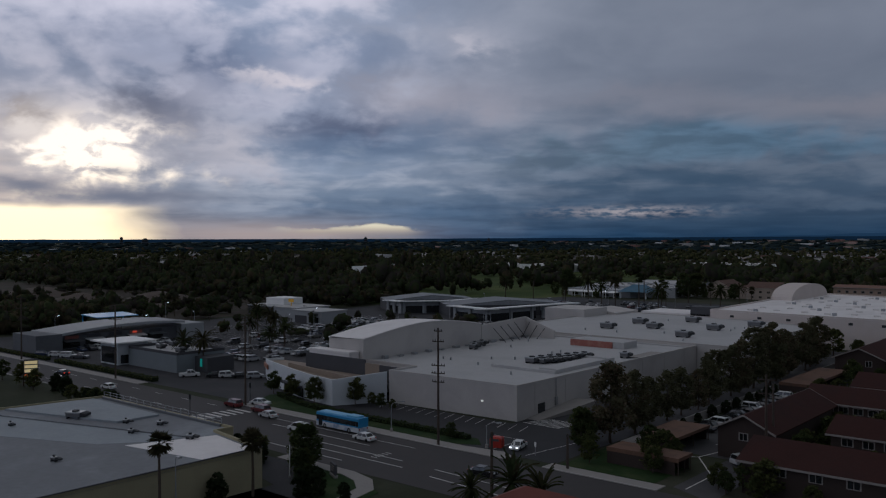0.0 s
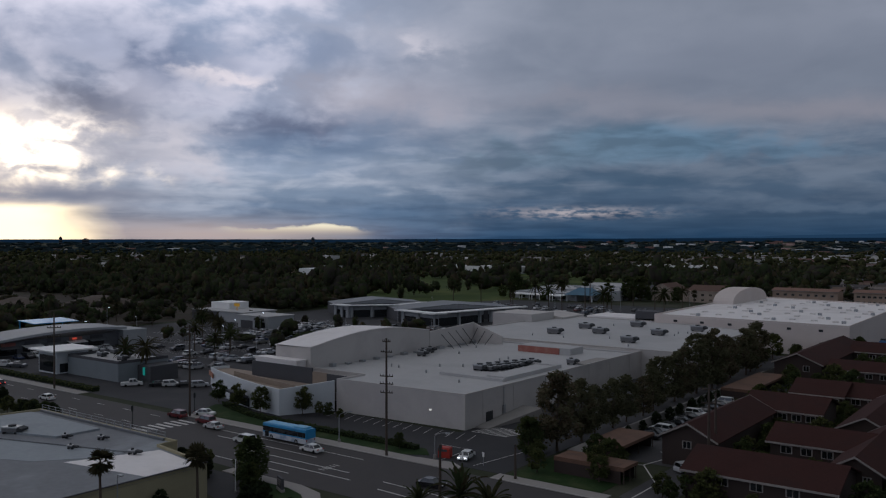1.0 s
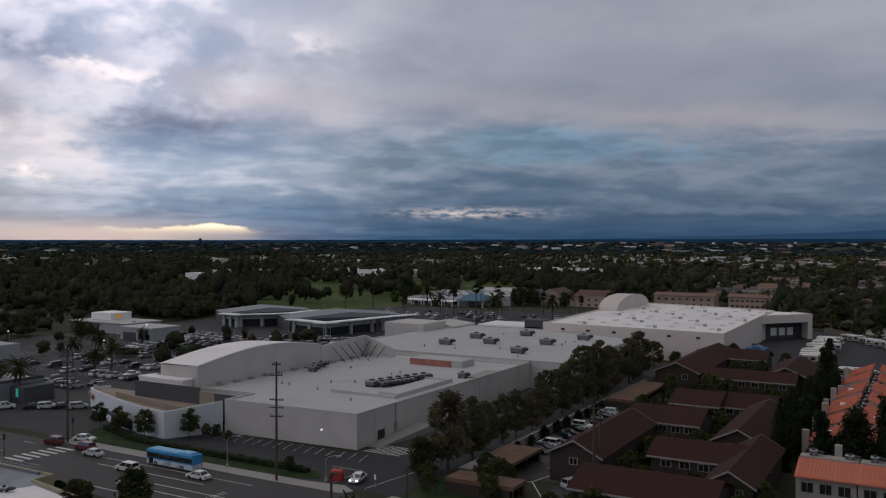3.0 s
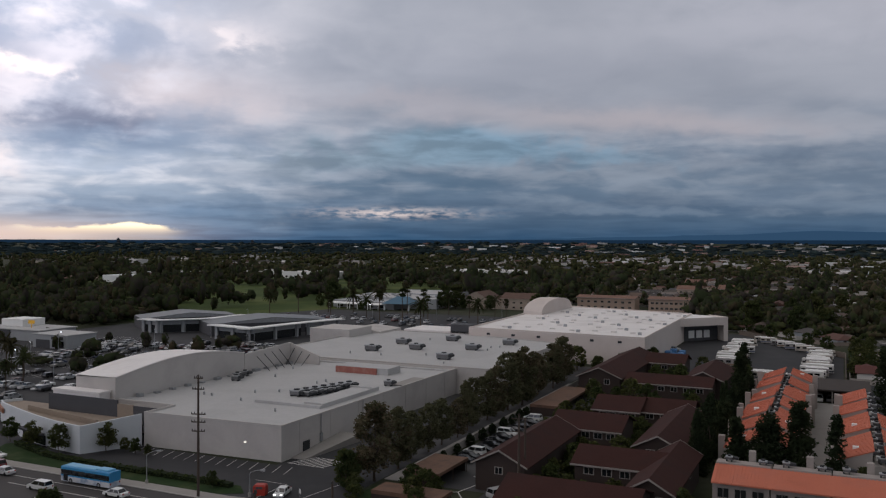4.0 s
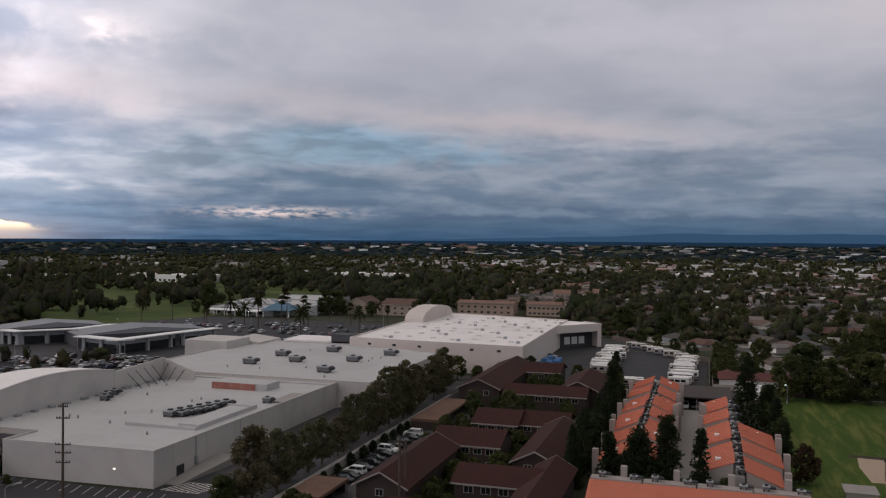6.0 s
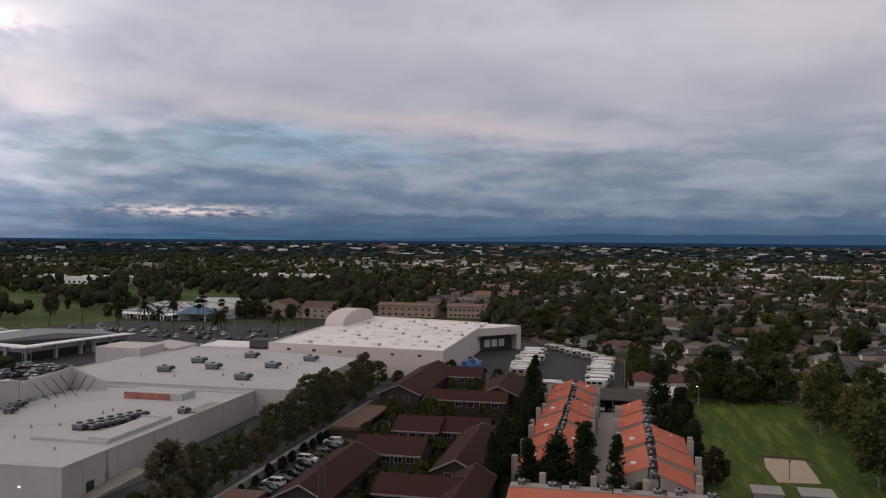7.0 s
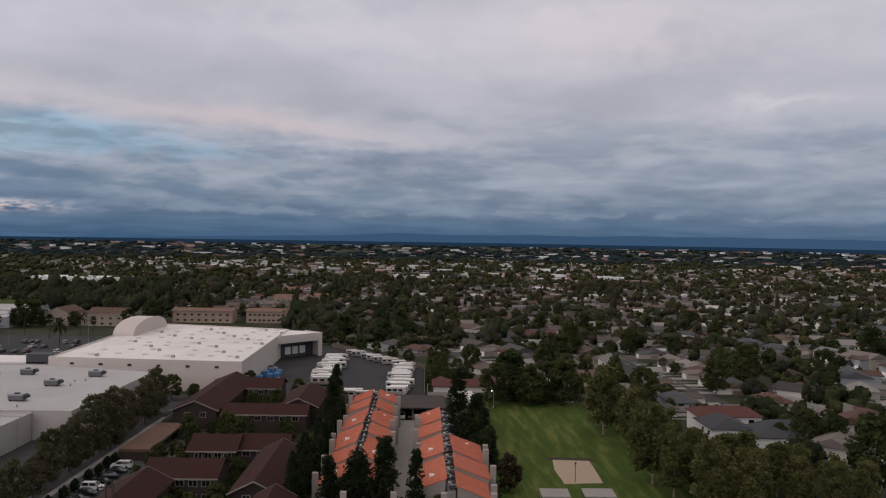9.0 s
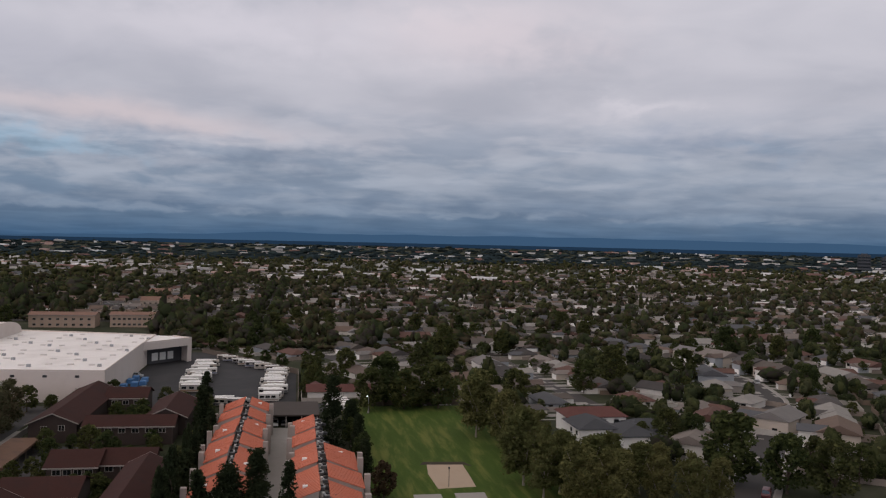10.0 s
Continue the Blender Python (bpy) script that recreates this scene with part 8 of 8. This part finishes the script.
FARTOWER = surface("far_tower_wall", (0.06, 0.065, 0.075), 0.8, 0.2, 0.02, 0.2, 0)
towers("tower_block", "dark tower block on the far horizon", ((61.2, 4300, 14, 34), (59.8, 4300, 30, 26), (45.8, 4400, 16, 30), (37.6, 4400, 14, 22), (-35.7, 2700, 34, 50), (-36.9, 2700, 26, 44)))


# far trees: uneven clumps of foliage with loose sprays round them
g_ = (1 + 5 ** 0.5) / 2
ICO = np.array([(-1, g_, 0), (1, g_, 0), (-1, -g_, 0), (1, -g_, 0), (0, -1, g_), (0, 1, g_), (0, -1, -g_), (0, 1, -g_), (g_, 0, -1), (g_, 0, 1), (-g_, 0, -1), (-g_, 0, 1)]) / 1.902
ICO_F = np.array([(0, 11, 5), (0, 5, 1), (0, 1, 7), (0, 7, 10), (0, 10, 11), (1, 5, 9), (5, 11, 4), (11, 10, 2), (10, 7, 6), (7, 1, 8), (3, 9, 4), (3, 4, 2), (3, 2, 6), (3, 6, 8), (3, 8, 9), (4, 9, 5), (2, 4, 11), (6, 2, 10), (8, 6, 7), (9, 8, 1)])


def woods(name, label, places, height, spread, lumps, sprays, size, material):
    n = len(places)
    hs = height * FR.uniform(0.5, 1.35, n) * np.where(FR.random(n) < 0.09, 1.6, 1.0)
    ws = spread * FR.uniform(0.5, 1.3, n) * np.where(FR.random(n) < 0.14, 1.7, 1.0)
    ground = np.array([rise(x, y) for x, y in places])
    ob = thing(name, label, "trees", kind="stuff")
    k = np.repeat(np.arange(n), lumps)
    d = FR.normal(size=(n * lumps, 3)); d /= np.linalg.norm(d, axis=1, keepdims=True)
    r = FR.uniform(0.45, 0.75, n * lumps) if lumps > 1 else np.ones(n)
    d *= (1.0 - r * 0.75)[:, None] if lumps > 1 else 0.0
    c = np.concatenate([places[k], (hs * 0.55 + ground)[k][:, None]], 1) + d * np.stack([ws[k], ws[k], hs[k] * 0.45], 1)
    t = FR.uniform(0, 6.283, len(k))
    base = ICO[None] * FR.uniform(0.58, 1.42, (len(k), 12, 1))
    x = base[..., 0] * np.cos(t)[:, None] - base[..., 1] * np.sin(t)[:, None]
    y = base[..., 0] * np.sin(t)[:, None] + base[..., 1] * np.cos(t)[:, None]
    v = np.stack([x * (r * ws[k])[:, None], y * (r * ws[k])[:, None], base[..., 2] * (r * hs[k] * 0.42)[:, None]], 2) + c[:, None]
    f = (ICO_F[None] + 12 * np.arange(len(k))[:, None, None]).reshape(-1, 3)
    me = bpy.data.meshes.new(name)
    v = v.reshape(-1, 3)
    me.vertices.add(len(v)), me.vertices.foreach_set("co", v.astype(np.float32).ravel())
    me.loops.add(f.size), me.loops.foreach_set("vertex_index", f.astype(np.int32).ravel())
    me.polygons.add(len(f)), me.polygons.foreach_set("loop_start", np.arange(0, f.size, 3, dtype=np.int32))
    me.update(calc_edges=True)
    me.materials.append(material)
    tagged(part("foliage_clumps", me, material, ob), kind="stuff")
    if sprays:
        k = np.repeat(np.arange(n), sprays)
        d = FR.normal(size=(n * sprays, 3)); d /= np.linalg.norm(d, axis=1, keepdims=True)
        d *= FR.uniform(0.8, 1.12, (n * sprays, 1))
        c = np.concatenate([places[k], (hs * 0.55 + ground)[k][:, None]], 1) + d * np.stack([ws[k], ws[k], hs[k] * 0.45], 1)
        tagged(part("leaf_sprays", quads(name, leaf_cloud(FR, c, size, 0.5), material), material, ob), kind="stuff")


p = np.stack([FR.uniform(66, 330, 2400), FR.uniform(196, 430, 2400)], 1)
mids_xy = np.array([(x0 + (x1 - x0) * t, y0 + (y1 - y0) * t) for (x0, y0), (x1, y1) in [*zip(bend, bend[1:]), *zip(outer, outer[1:]), *zip(inner, inner[1:])] for t in (0, 0.25, 0.5, 0.75)])
ok = np.hypot(p[:, None, 0] - mids_xy[None, :, 0], p[:, None, 1] - mids_xy[None, :, 1]).min(1) > 9
ok &= free_of_houses(p, 9.5) & ~((p[:, 0] < 78) & (p[:, 1] < 262)) & ~((p[:, 0] < 112) & (p[:, 0] > 74) & (p[:, 1] < 262) & (p[:, 1] > 220))
p = p[ok]
q = []
for a, b in p:
    if all((a - u) ** 2 + (b - w) ** 2 > 5.6 ** 2 for u, w in q):
        q.append((a, b))
woods("garden_trees", "green garden trees round the nearest suburban houses", np.array(q[:300]), 6.6, 2.7, 12, 110, 0.85, FAR_LEAF)
p = sector(11000, 330, 1150, -46, 74)
woods("suburban_trees", "garden and street trees of the suburb", p[open_ground(p) & free_of_houses(p, 5.5)][:5200], 7.8, 3.6, 5, 10, 1.5, FAR_LEAF)
p = np.stack([FR.uniform(-1000, -250, 2600), FR.uniform(335, 930, 2600)], 1)
clump = np.array([noise.noise((x * 0.011, y * 0.011, 3.0)) for x, y in p])
keep = ~((p[:, 0] > -350) & (p[:, 1] < 486)) & ~((p[:, 0] > -328) & (p[:, 1] > 478) & (p[:, 1] < 612))
woods("golf_course_trees", "dark trees in belts between the fairways", p[keep & (clump > -0.16)][:1250], 11.5, 4.2, 7, 40, 1.4, FAR_LEAF)
p = np.concatenate([np.stack([FR.uniform(-250, -150, 56), FR.uniform(585, 650, 56)], 1), np.stack([FR.uniform(-270, -150, 50), FR.uniform(640, 860, 50)], 1), np.stack([FR.uniform(-80, -36, 18), FR.uniform(470, 600, 18)], 1)])
woods("tree_belt", "tall dark trees behind the tan apartment blocks", p, 12.5, 5.2, 8, 40, 1.4, FAR_LEAF)
ys = np.arange(446, 1100, 8.5)
p = np.concatenate([np.stack([-22 + s * FR.uniform(4.6, 7.5, len(ys)), ys + FR.uniform(-2.5, 2.5, len(ys))], 1) for s in (-1, 1)] + [np.stack([-84 + s * FR.uniform(4.6, 7.5, len(ys)), ys + 160], 1) for s in (-1, 1)])
woods("street_trees", "leafy trees along the residential streets", p, 8.5, 3.4, 7, 24, 1.2, FAR_LEAF)
p = sector(8600, 1000, 2500, -46, 74)
woods("distant_trees", "trees of the suburb fading into the distance", p[free_of_houses(p, 5.0)][:6600], 9.5, 5.4, 3, 0, 3.0, FAR_LEAF)
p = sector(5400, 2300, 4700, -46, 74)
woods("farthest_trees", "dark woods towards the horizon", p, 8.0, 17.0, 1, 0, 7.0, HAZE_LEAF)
p = np.concatenate([np.stack([FR.uniform(-470, -352, 60), FR.uniform(205, 300, 60)], 1), np.stack([FR.uniform(-600, -420, 40), FR.uniform(215, 330, 40)], 1)])
woods("site_edge_trees", "dark scrubby trees beside the building site", p[~((p[:, 0] > -362) & (p[:, 1] > 255))], 6.0, 2.8, 7, 40, 1.0, FAR_LEAF)
p = np.stack([FR.choice((-322, -290, -258, -226, -200, -182), 40) + FR.uniform(-1.5, 1.5, 40), FR.uniform(200, 282, 40)], 1)
woods("parking_lot_trees", "small dark trees between the parked cars", p, 5.6, 2.1, 7, 60, 0.8, FAR_LEAF)
p = np.stack([FR.uniform(-760, -350, 160), FR.uniform(318, 345, 160)], 1)
woods("boundary_trees", "row of trees behind the building site", p, 9, 3.4, 6, 30, 1.2, FAR_LEAF)

# low land and hills at the end of the view: glowing bands, haze in their colour
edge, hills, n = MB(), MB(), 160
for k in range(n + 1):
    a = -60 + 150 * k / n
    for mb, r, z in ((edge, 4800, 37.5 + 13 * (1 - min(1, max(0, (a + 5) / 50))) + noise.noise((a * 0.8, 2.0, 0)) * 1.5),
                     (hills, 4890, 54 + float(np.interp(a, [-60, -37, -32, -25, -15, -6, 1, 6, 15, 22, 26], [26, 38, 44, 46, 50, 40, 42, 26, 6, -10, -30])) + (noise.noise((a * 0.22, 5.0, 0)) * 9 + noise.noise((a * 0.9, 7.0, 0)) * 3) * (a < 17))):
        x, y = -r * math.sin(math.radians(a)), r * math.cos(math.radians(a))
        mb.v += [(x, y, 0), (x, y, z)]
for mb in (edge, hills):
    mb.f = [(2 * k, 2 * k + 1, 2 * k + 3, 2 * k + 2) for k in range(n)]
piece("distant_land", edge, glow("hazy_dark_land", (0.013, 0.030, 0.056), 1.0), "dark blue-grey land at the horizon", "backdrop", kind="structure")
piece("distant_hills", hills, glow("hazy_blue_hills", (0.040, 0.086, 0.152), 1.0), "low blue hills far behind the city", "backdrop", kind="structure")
